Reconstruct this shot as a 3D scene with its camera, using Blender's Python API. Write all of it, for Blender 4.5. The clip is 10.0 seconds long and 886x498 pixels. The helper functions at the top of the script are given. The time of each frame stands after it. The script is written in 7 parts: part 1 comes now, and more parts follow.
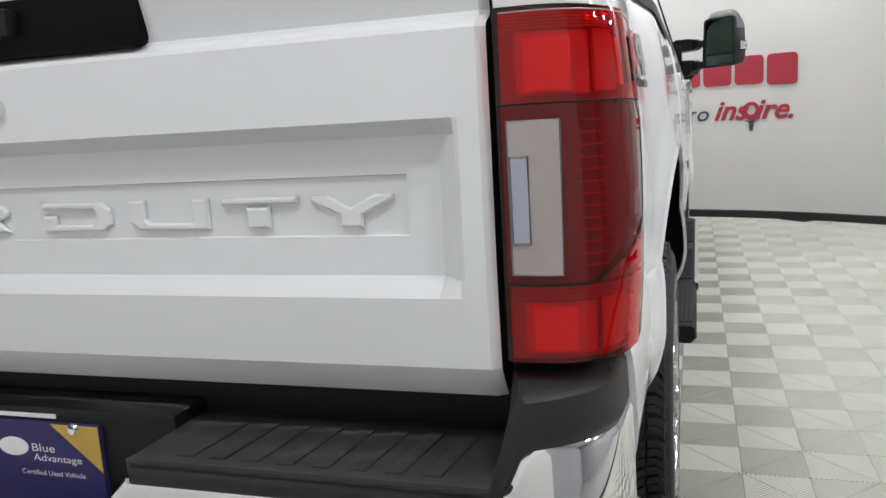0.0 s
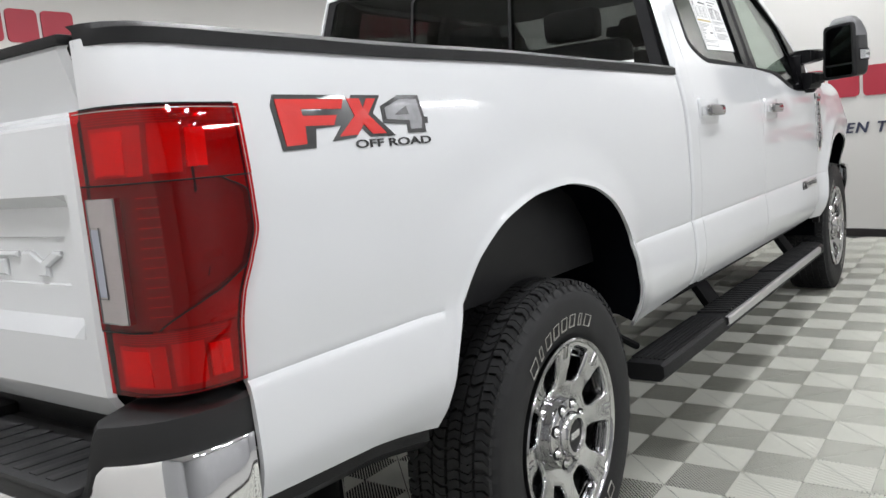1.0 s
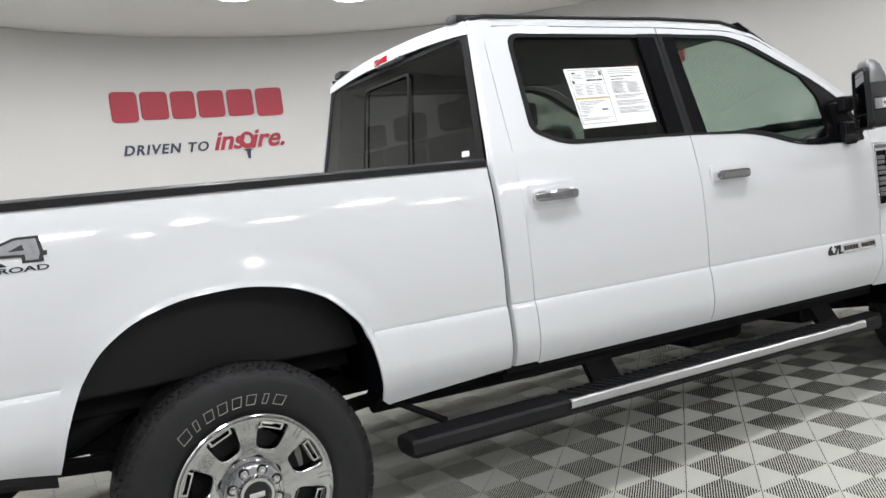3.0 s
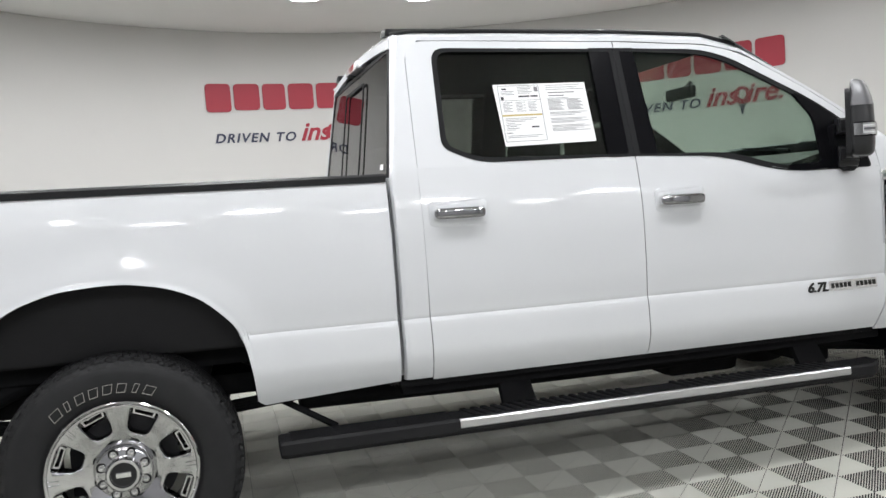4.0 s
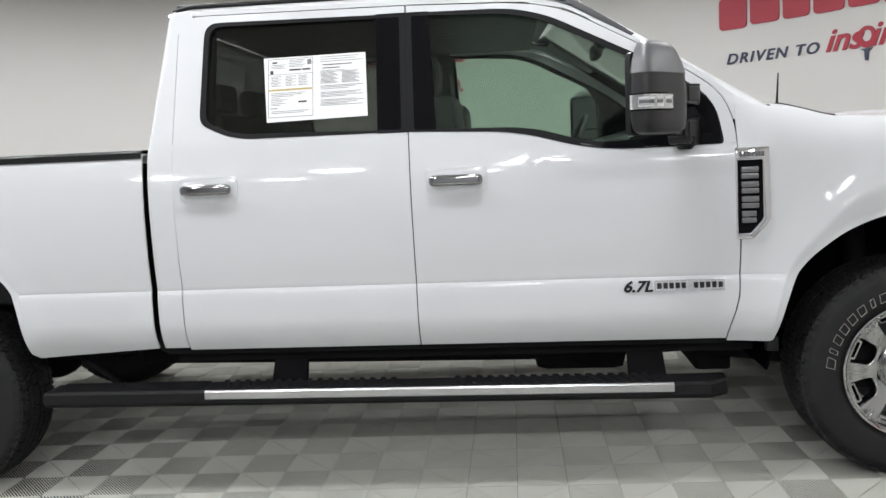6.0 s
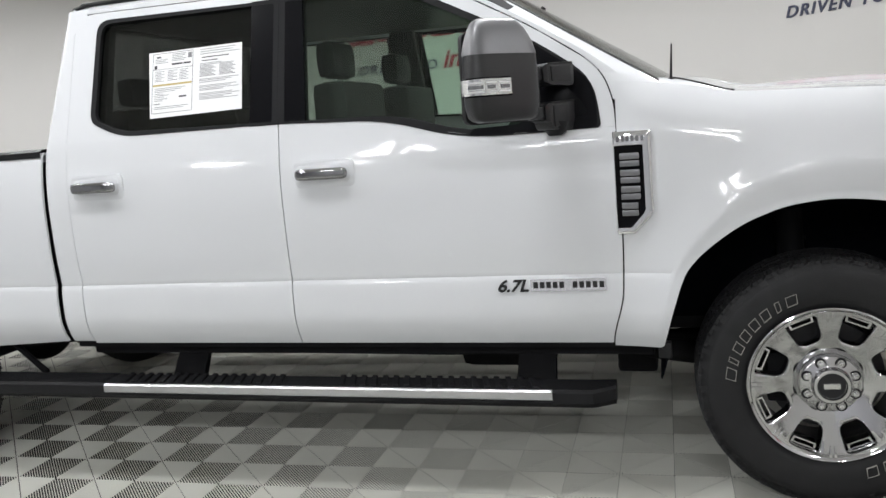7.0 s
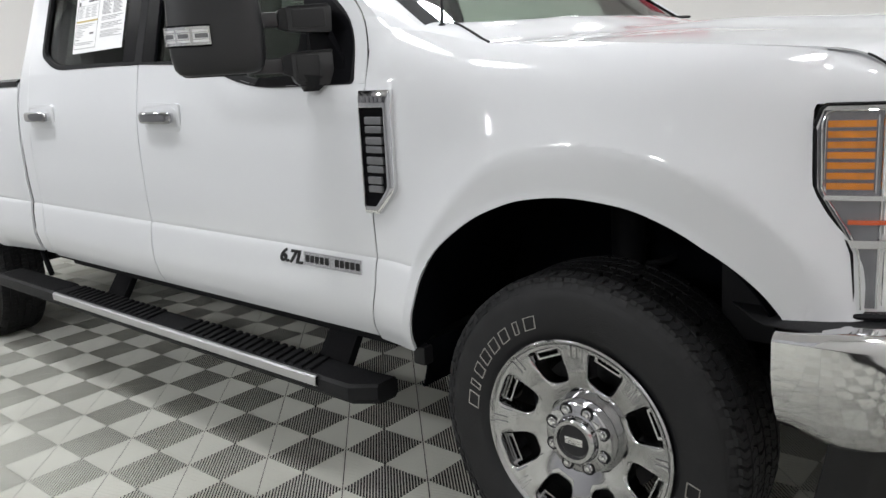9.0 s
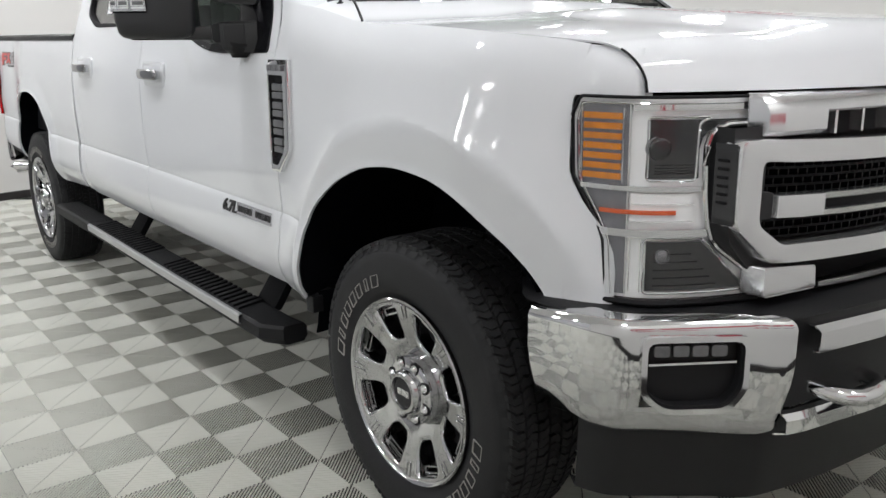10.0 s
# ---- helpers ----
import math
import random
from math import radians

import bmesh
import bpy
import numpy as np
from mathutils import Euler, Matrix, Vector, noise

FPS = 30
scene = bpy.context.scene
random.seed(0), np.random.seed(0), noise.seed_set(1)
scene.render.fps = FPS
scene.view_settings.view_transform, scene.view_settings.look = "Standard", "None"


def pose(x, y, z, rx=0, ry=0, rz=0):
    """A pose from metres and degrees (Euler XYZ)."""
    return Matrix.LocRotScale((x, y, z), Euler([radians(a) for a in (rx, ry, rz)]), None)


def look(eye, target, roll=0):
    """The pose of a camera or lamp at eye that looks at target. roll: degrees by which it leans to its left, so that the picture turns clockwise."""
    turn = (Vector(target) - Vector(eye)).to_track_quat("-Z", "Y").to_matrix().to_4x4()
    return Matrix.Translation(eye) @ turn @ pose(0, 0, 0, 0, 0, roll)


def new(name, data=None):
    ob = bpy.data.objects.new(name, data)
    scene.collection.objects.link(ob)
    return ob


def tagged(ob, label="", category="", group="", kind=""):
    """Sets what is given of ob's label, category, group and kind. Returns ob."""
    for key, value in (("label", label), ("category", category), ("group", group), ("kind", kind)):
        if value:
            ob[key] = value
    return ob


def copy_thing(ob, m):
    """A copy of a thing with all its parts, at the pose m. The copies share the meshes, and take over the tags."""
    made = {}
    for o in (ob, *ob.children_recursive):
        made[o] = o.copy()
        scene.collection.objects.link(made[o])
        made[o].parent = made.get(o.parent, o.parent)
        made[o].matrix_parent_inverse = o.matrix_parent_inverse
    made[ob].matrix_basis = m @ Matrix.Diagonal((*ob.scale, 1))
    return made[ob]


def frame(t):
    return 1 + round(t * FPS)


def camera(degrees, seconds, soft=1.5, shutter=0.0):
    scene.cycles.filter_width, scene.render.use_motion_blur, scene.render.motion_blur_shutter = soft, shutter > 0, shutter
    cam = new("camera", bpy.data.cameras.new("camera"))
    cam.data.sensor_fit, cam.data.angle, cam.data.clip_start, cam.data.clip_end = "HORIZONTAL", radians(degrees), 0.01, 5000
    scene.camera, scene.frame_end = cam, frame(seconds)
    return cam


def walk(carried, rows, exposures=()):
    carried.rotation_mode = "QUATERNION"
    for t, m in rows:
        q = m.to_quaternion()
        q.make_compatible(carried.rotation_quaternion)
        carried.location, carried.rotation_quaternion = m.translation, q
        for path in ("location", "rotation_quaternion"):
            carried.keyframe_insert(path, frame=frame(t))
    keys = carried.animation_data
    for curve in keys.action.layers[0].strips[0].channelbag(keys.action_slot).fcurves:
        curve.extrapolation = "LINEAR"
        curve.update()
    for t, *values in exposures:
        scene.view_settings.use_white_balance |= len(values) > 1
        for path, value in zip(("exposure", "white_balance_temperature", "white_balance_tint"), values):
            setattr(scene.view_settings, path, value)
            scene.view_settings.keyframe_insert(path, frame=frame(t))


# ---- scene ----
cam = camera(57.8, 10.0)
PATH = [
    (0, (1.056, -2.191, 1.248), (0.453, -0.316, 0.902), -3.6),
    (0.5, (1.512, -2.058, 1.26), (0.619, -0.298, 0.938), -4.9),
    (1, (1.98, -1.905, 1.275), (0.822, -0.299, 0.996), -5.2),
    (1.5, (2.427, -1.72, 1.301), (1.058, -0.281, 1.067), -5.0),
    (2, (2.874, -1.447, 1.32), (1.34, -0.178, 1.135), -6.0),
    (2.5, (3.28, -1.053, 1.353), (1.636, 0.072, 1.176), -7.2),
    (4, (4.059, 0.397, 1.373), (2.139, 0.936, 1.226), -4.0),
    (4.5, (4.188, 0.946, 1.389), (2.235, 1.33, 1.19), -3.5),
    (5, (4.242, 1.509, 1.397), (2.266, 1.718, 1.168), -3.4),
    (6.5, (4.003, 3.061, 1.369), (2.054, 2.696, 1.105), -4.1),
    (7, (3.788, 3.57, 1.398), (1.887, 3.026, 1.095), -5.3),
    (7.5, (3.542, 4.023, 1.4), (1.714, 3.279, 1.079), -5.2),
    (8, (3.251, 4.44, 1.372), (1.525, 3.494, 1.016), -5.0),
    (8.5, (2.94, 4.791, 1.363), (1.35, 3.646, 0.96), -4.6),
    (9, (2.597, 5.078, 1.373), (1.132, 3.79, 0.931), -4.0),
    (9.5, (2.375, 5.413, 1.362), (1.065, 3.977, 0.891), -3.0),
    (10, (2.179, 5.751, 1.354), (0.977, 4.229, 0.864), -1.0),
]
EXPOSURES = [(0, 0.10), (1.0, 0.18), (2.0, 0.20), (4.0, 0.15), (5, 0.11), (7.5, 0.10), (9, 0.08), (10, 0.07)]
walk(cam, [(t, look(eye, target, roll)) for t, eye, target, roll in PATH], EXPOSURES)

# ---- light ----
world = bpy.data.worlds.new("room_dark")
world.use_nodes = True
world.node_tree.nodes["Background"].inputs[0].default_value = (0.02, 0.02, 0.022, 1)
scene.world = world
scene.view_settings.exposure = 0.0
LAMP_POWER = 72.0

# ---- materials ----


def material(name, color, rough=0.5, metal=0.0, coat=0.0, spots=0.0, spot_scale=8.0, bump=0.0, bump_scale=200.0, ior=1.5, rough_var=0.0, spec=0.5, coat_rough=0.03):
    """A surface with two scales of variation: broad blotches of tone and a fine grain of relief."""
    m = bpy.data.materials.new(name)
    m.use_nodes = True
    nt = m.node_tree
    b = nt.nodes["Principled BSDF"]
    b.inputs["Base Color"].default_value = (*color, 1)
    b.inputs["Roughness"].default_value = rough
    b.inputs["Metallic"].default_value = metal
    b.inputs["Coat Weight"].default_value = coat
    b.inputs["Coat Roughness"].default_value = coat_rough
    b.inputs["IOR"].default_value = ior
    b.inputs["Specular IOR Level"].default_value = spec
    coords = nt.nodes.new("ShaderNodeTexCoord")
    if spots > 0 or rough_var > 0:
        n = nt.nodes.new("ShaderNodeTexNoise")
        n.inputs["Scale"].default_value = spot_scale
        n.inputs["Detail"].default_value = 5
        nt.links.new(coords.outputs["Object"], n.inputs["Vector"])
        if spots > 0:
            mix = nt.nodes.new("ShaderNodeMix")
            mix.data_type = "RGBA"
            mix.inputs[6].default_value = (*[c * (1 - spots) for c in color], 1)
            mix.inputs[7].default_value = (*[min(1, c * (1 + spots)) for c in color], 1)
            nt.links.new(n.outputs["Fac"], mix.inputs[0])
            nt.links.new(mix.outputs[2], b.inputs["Base Color"])
        if rough_var > 0:
            mr = nt.nodes.new("ShaderNodeMapRange")
            mr.inputs["To Min"].default_value = max(0.0, rough - rough_var)
            mr.inputs["To Max"].default_value = rough + rough_var
            nt.links.new(n.outputs["Fac"], mr.inputs["Value"])
            nt.links.new(mr.outputs["Result"], b.inputs["Roughness"])
    if bump > 0:
        n2 = nt.nodes.new("ShaderNodeTexNoise")
        n2.inputs["Scale"].default_value = bump_scale
        n2.inputs["Detail"].default_value = 3
        nt.links.new(coords.outputs["Object"], n2.inputs["Vector"])
        bp = nt.nodes.new("ShaderNodeBump")
        bp.inputs["Strength"].default_value = bump
        bp.inputs["Distance"].default_value = 0.002
        nt.links.new(n2.outputs["Fac"], bp.inputs["Height"])
        nt.links.new(bp.outputs["Normal"], b.inputs["Normal"])
    return m


def glass_material(name, tint, rough=0.0):
    """Thin tinted pane: straight-through colour with a mirror gloss by Fresnel."""
    m = bpy.data.materials.new(name)
    m.use_nodes = True
    nt = m.node_tree
    nt.nodes.clear()
    out = nt.nodes.new("ShaderNodeOutputMaterial")
    mix = nt.nodes.new("ShaderNodeMixShader")
    tr = nt.nodes.new("ShaderNodeBsdfTransparent")
    gl = nt.nodes.new("ShaderNodeBsdfGlossy")
    # gloss after Schlick, the same from both faces of the pane
    lw = nt.nodes.new("ShaderNodeLayerWeight")
    lw.inputs["Blend"].default_value = 0.5
    power = nt.nodes.new("ShaderNodeMath")
    power.operation = "POWER"
    power.inputs[1].default_value = 5.0
    fr = nt.nodes.new("ShaderNodeMapRange")
    fr.inputs["To Min"].default_value = 0.04
    fr.inputs["To Max"].default_value = 1.0
    nt.links.new(lw.outputs["Facing"], power.inputs[0])
    nt.links.new(power.outputs[0], fr.inputs["Value"])
    tr.inputs[0].default_value = (*tint, 1)
    gl.inputs["Roughness"].default_value = rough
    nt.links.new(fr.outputs[0], mix.inputs[0])
    nt.links.new(tr.outputs[0], mix.inputs[1])
    nt.links.new(gl.outputs[0], mix.inputs[2])
    nt.links.new(mix.outputs[0], out.inputs[0])
    return m


def glow_material(name, color, strength):
    m = bpy.data.materials.new(name)
    m.use_nodes = True
    b = m.node_tree.nodes["Principled BSDF"]
    b.inputs["Base Color"].default_value = (0.8, 0.8, 0.8, 1)
    b.inputs["Emission Color"].default_value = (*color, 1)
    b.inputs["Emission Strength"].default_value = strength
    return m


PAINT = material("white_paint", (0.655, 0.665, 0.682), 0.6, coat=1.0, spots=0.012, spot_scale=3.0, bump=0.02, bump_scale=900, spec=0.0, coat_rough=0.07)
SEAM = material("seam_black", (0.008, 0.008, 0.009), 0.7, spec=0.2, spots=0.2, spot_scale=30)
PLASTIC = material("black_plastic", (0.010, 0.010, 0.011), 0.45, spec=0.25, spots=0.12, spot_scale=20, bump=0.25, bump_scale=700)
WORN_PLASTIC = material("worn_plastic", (0.026, 0.026, 0.028), 0.5, spec=0.35, spots=0.55, spot_scale=22, bump=0.4, bump_scale=400)
STEP_PLASTIC = material("step_plastic", (0.010, 0.010, 0.011), 0.55, spec=0.22, spots=0.3, spot_scale=14, bump=0.35, bump_scale=500)
GREY_PLASTIC = material("grey_plastic", (0.022, 0.022, 0.023), 0.5, spec=0.28, spots=0.15, spot_scale=18, bump=0.3, bump_scale=600)
CHROME = material("chrome", (0.78, 0.78, 0.79), 0.045, metal=1.0, spots=0.03, spot_scale=12, rough_var=0.02)
# handle and rim chrome are darkened: dark surroundings they mirror are put into colour
HANDLE_CHROME = material("handle_chrome", (0.36, 0.36, 0.37), 0.06, metal=1.0, spots=0.05, spot_scale=12, rough_var=0.02)
RIM_CHROME = material("rim_chrome", (0.56, 0.56, 0.57), 0.10, metal=1.0)
DULL_STEEL = material("dull_steel", (0.05, 0.05, 0.052), 0.5, metal=0.6, spots=0.3, spot_scale=20)
BRUSHED = material("brushed_aluminium", (0.55, 0.55, 0.56), 0.36, metal=0.9, spots=0.05, spot_scale=25, rough_var=0.05)
SATIN = material("satin_silver", (0.78, 0.78, 0.79), 0.17, metal=0.92, spots=0.04, spot_scale=10)
RUBBER = material("tyre_rubber", (0.015, 0.015, 0.016), 0.62, spec=0.3, spots=0.35, spot_scale=14, bump=0.4, bump_scale=260)
LETTER_WHITE = material("tyre_lettering", (0.30, 0.29, 0.27), 0.7, spots=0.1, spot_scale=40)
LINER = material("arch_liner", (0.004, 0.0045, 0.0058), 0.9, spec=0.0, spots=0.4, spot_scale=10, bump=0.5, bump_scale=120)
CHASSIS = material("chassis_black", (0.007, 0.007, 0.008), 0.7, spec=0.15, spots=0.5, spot_scale=9, bump=0.4, bump_scale=90)
RED_BRIGHT = material("lamp_red_bright", (0.85, 0.001, 0.012), 0.05, spec=0.15, spots=0.06, spot_scale=30, coat=1.0)
RED_MID = material("lamp_red_mid", (0.62, 0.001, 0.009), 0.05, spec=0.2, spots=0.08, spot_scale=25, coat=1.0)
RED_LENS = material("lamp_red", (0.34, 0.001, 0.012), 0.04, spec=0.25, spots=0.05, spot_scale=25, coat=1.0)
REVERSE = material("reverse_lens", (0.33, 0.29, 0.29), 0.2, coat=0.8, spots=0.06, spot_scale=60)
REVERSE_LED = material("reverse_inner", (0.32, 0.33, 0.40), 0.25, coat=0.6)
AMBER = material("amber_reflector", (0.62, 0.20, 0.006), 0.25, coat=0.6, spots=0.45, spot_scale=45)
LAMP_GREY = material("lamp_backing", (0.48, 0.48, 0.50), 0.3, metal=0.3, spec=0.4, spots=0.1, spot_scale=60)
LED_GREY = material("led_cell", (0.20, 0.20, 0.21), 0.2, metal=0.3, coat=0.8, spots=0.2, spot_scale=80)
AMBER_RED = material("side_marker", (0.62, 0.085, 0.012), 0.25, coat=0.8)
FACET_GREY = material("smoked_facet", (0.20, 0.20, 0.22), 0.22, metal=0.4, coat=0.6, spots=0.25, spot_scale=40)
LAMP_DARK = material("lamp_pocket", (0.018, 0.018, 0.020), 0.2, metal=0.2, coat=0.6)
CLEAR_SILVER = material("lamp_silver", (0.95, 0.95, 0.96), 0.25, metal=0.2, coat=1.0)
GLASS_DARK = glass_material("privacy_glass", (0.56, 0.58, 0.56))
GLASS_REAR = glass_material("rear_glass", (0.42, 0.43, 0.43))
GLASS_LIGHT = glass_material("front_glass", (0.76, 0.84, 0.785))
GLASS_SHIELD = glass_material("windscreen_glass", (0.89, 0.92, 0.90))
GLASS_RED = glass_material("red_lens", (0.80, 0.004, 0.030))
GLASS_SMOKE = glass_material("smoked_red_lens", (0.58, 0.006, 0.040))
GLASS_CLEAR = glass_material("clear_lens", (0.95, 0.955, 0.95))
# darkened mirror: a dark reflection is put into the glass colour
MIRROR_GLASS = material("mirror_glass", (0.11, 0.115, 0.12), 0.02, metal=1.0)
BADGE_GREY = material("badge_grey", (0.22, 0.22, 0.23), 0.3, metal=0.7, spots=0.1, spot_scale=40)
BLACK_GLOSS = material("gloss_black", (0.005, 0.005, 0.006), 0.25, spec=0.06, spots=0.1)
SEAT = material("dark_leather", (0.014, 0.014, 0.015), 0.55, spots=0.2, spot_scale=12, bump=0.3, bump_scale=200)
PAPER = material("paper", (0.80, 0.80, 0.80), 0.7, spots=0.02, spot_scale=20)
INK = material("ink", (0.06, 0.06, 0.065), 0.8)
INK_PALE = material("pale_ink", (0.22, 0.22, 0.23), 0.8)
INK_GOLD = material("gold_ink", (0.50, 0.40, 0.16), 0.7)
BLUE_INK = material("plate_blue", (0.03, 0.025, 0.12), 0.4, spots=0.05)
GOLD_INK = material("plate_gold", (0.50, 0.33, 0.07), 0.4, spots=0.08)
SIGN_RED = material("sign_red", (0.33, 0.014, 0.032), 0.5, spots=0.05, spot_scale=10)
SIGN_NAVY = material("sign_navy", (0.03, 0.035, 0.07), 0.5, spots=0.05, spot_scale=10)
DECAL_RED = material("decal_red", (0.60, 0.016, 0.012), 0.3, spec=0.3, coat=0.3, spots=0.08, spot_scale=30)
DECAL_GREY = material("decal_grey", (0.20, 0.20, 0.21), 0.3, metal=0.5, spec=0.3, coat=0.3, spots=0.3, spot_scale=60)
DECAL_BLACK = material("decal_black", (0.012, 0.012, 0.012), 0.3, spec=0.3, coat=0.3)
WALL = material("wall_paint", (0.56, 0.55, 0.53), 0.75, spots=0.025, spot_scale=1.2, bump=0.12, bump_scale=90)
CEILING = material("ceiling_paint", (0.80, 0.79, 0.77), 0.85, spots=0.03, spot_scale=1.5, bump=0.2, bump_scale=60)
# paints of the added, unseen bay, toned for what the truck mirrors
ENTRY = material("bay_paint", (0.30, 0.30, 0.305), 0.8, spots=0.08, spot_scale=1.5, bump=0.2, bump_scale=60)
CONCRETE = material("bay_concrete", (0.22, 0.215, 0.205), 0.6, spots=0.15, spot_scale=1.0, bump=0.2, bump_scale=40)
BASE = material("baseboard_black", (0.015, 0.013, 0.013), 0.5, spots=0.2, spot_scale=8)
TILE = material("tile_plastic", (0.66, 0.66, 0.60), 0.5, spec=0.2, spots=0.10, spot_scale=3.0, bump=0.2, bump_scale=400)
SUBFLOOR = material("subfloor", (0.012, 0.012, 0.0115), 0.8, spots=0.3, spot_scale=3.0)
MIRROR_BLACK = material("mirror_housing", (0.016, 0.016, 0.0175), 0.34, spec=0.5, spots=0.1, spot_scale=15, bump=0.2, bump_scale=800)
MIRROR_CAP = material("mirror_cap_silver", (0.15, 0.15, 0.155), 0.42, metal=0.5, spots=0.04, spot_scale=20)
LAMP_GLOW = glow_material("lamp_diffuser", (0.985, 1.0, 1.025), LAMP_POWER)
LAMP_BODY = material("lamp_housing", (0.6, 0.6, 0.6), 0.5)

# ---- mesh helpers ----


def finish(bm, angle=35):
    bmesh.ops.remove_doubles(bm, verts=bm.verts, dist=1e-5)
    bmesh.ops.recalc_face_normals(bm, faces=bm.faces)


def mesh_of(name, bm, mat, angle=35):
    me = bpy.data.meshes.new(name)
    bm.to_mesh(me)
    bm.free()
    me.materials.append(mat)
    me.polygons.foreach_set("use_smooth", [True] * len(me.polygons))
    me.set_sharp_from_angle(angle=radians(angle))
    return me


def part(name, bm, mat, parent, label="", angle=35, thick=0.0):
    ob = new(name, mesh_of(name, bm, mat, angle))
    ob.parent = parent
    if label:
        tagged(ob, label)
    if thick:
        # real sheet thickness, with hard edges along the rim
        md = ob.modifiers.new("thickness", "SOLIDIFY")
        md.thickness, md.offset = abs(thick), (-1 if thick > 0 else 1)
        dg = bpy.context.evaluated_depsgraph_get()
        dg.update()
        me = bpy.data.meshes.new_from_object(ob.evaluated_get(dg))
        me.name = name
        ob.modifiers.clear()
        ob.data = me
        me.set_sharp_from_angle(angle=radians(angle))
    return ob


def thing(name, bm, mat, label, category, group="", kind="", angle=35):
    ob = new(name, mesh_of(name, bm, mat, angle))
    return tagged(ob, label, category, group, kind)


def empty(name, label, category, at=(0, 0, 0), group=""):
    ob = new(name)
    ob.location = at
    return tagged(ob, label, category, group)


def box(bm, x0, x1, y0, y1, z0, z1, bevel=0.0, m=None):
    g = bmesh.ops.create_cube(bm, size=1.0)
    vs = g["verts"]
    for v in vs:
        v.co = Vector(((x0 + x1) / 2 + v.co.x * (x1 - x0), (y0 + y1) / 2 + v.co.y * (y1 - y0), (z0 + z1) / 2 + v.co.z * (z1 - z0)))
    if bevel:
        es = list({e for v in vs for e in v.link_edges})
        r = bmesh.ops.bevel(bm, geom=es, offset=bevel, segments=2, profile=0.6, affect="EDGES")
        vs = list({v for f in r["faces"] for v in f.verts} | {v for v in vs if v.is_valid})
    if m is not None:
        bmesh.ops.transform(bm, matrix=m, verts=[v for v in vs if v.is_valid])
    return bm


def prism(bm, pts, frame_fn, d0, d1, bevel=0.0):
    """A flat outline (list of 2-D points) given depth: frame_fn(a, b, d) tells the place of a point at depth d."""
    n = len(pts)
    lo = [bm.verts.new(frame_fn(a, b, d0)) for a, b in pts]
    hi = [bm.verts.new(frame_fn(a, b, d1)) for a, b in pts]
    fs = [bm.faces.new(hi), bm.faces.new(lo[::-1])]
    for i in range(n):
        fs.append(bm.faces.new((lo[i], lo[(i + 1) % n], hi[(i + 1) % n], hi[i])))
    if bevel:
        es = list(fs[0].edges)
        bmesh.ops.bevel(bm, geom=es, offset=bevel, segments=2, profile=0.6, affect="EDGES")
    return bm


def side_frame(a, b, d):
    return Vector((d, a, b))


def rear_frame(a, b, d):
    return Vector((a, -d, b))


def top_frame(a, b, d):
    return Vector((a, b, d))


def ring(bm, outer, inner, frame_fn, d0, d1):
    """A frame between two outlines with the same number of points."""
    n = len(outer)
    vo0, vi0 = [bm.verts.new(frame_fn(a, b, d0)) for a, b in outer], [bm.verts.new(frame_fn(a, b, d0)) for a, b in inner]
    vo1, vi1 = [bm.verts.new(frame_fn(a, b, d1)) for a, b in outer], [bm.verts.new(frame_fn(a, b, d1)) for a, b in inner]
    for i in range(n):
        j = (i + 1) % n
        bm.faces.new((vo1[i], vo1[j], vi1[j], vi1[i]))
        bm.faces.new((vo0[j], vo0[i], vi0[i], vi0[j]))
        bm.faces.new((vo0[i], vo0[j], vo1[j], vo1[i]))
        bm.faces.new((vi0[j], vi0[i], vi1[i], vi1[j]))
    return bm


def lathe(bm, profile, m=Matrix(), steps=48, axis="x"):
    """Turns (along, radius) points about the x axis."""
    rows = []
    for a, r in profile:
        row = []
        for k in range(steps):
            t = 2 * math.pi * k / steps
            row.append(bm.verts.new(m @ Vector((a, r * math.cos(t), r * math.sin(t)))))
        rows.append(row)
    for p, q in zip(rows, rows[1:]):
        for k in range(steps):
            j = (k + 1) % steps
            bm.faces.new((p[k], p[j], q[j], q[k]))
    return bm


def tube(bm, pts, r, sides=10):
    """A round bar along a line of points."""
    pts = [Vector(p) for p in pts]
    rows = []
    for i, p in enumerate(pts):
        d = (pts[min(i + 1, len(pts) - 1)] - pts[max(i - 1, 0)]).normalized()
        q = d.to_track_quat("Z", "Y").to_matrix()
        rr = r[i] if isinstance(r, (list, tuple)) else r
        rows.append([bm.verts.new(p + q @ Vector((rr * math.cos(2 * math.pi * k / sides), rr * math.sin(2 * math.pi * k / sides), 0))) for k in range(sides)])
    for p, q in zip(rows, rows[1:]):
        for k in range(sides):
            j = (k + 1) % sides
            bm.faces.new((p[k], p[j], q[j], q[k]))
    bm.faces.new(rows[0][::-1])
    bm.faces.new(rows[-1])
    return bm


def grid(bm, rows):
    """Quads over rows of points; rows that meet are merged later."""
    vs = [[bm.verts.new(p) for p in row] for row in rows]
    for a, b in zip(vs, vs[1:]):
        for i in range(len(a) - 1):
            bm.faces.new((a[i], a[i + 1], b[i + 1], b[i]))
    return bm


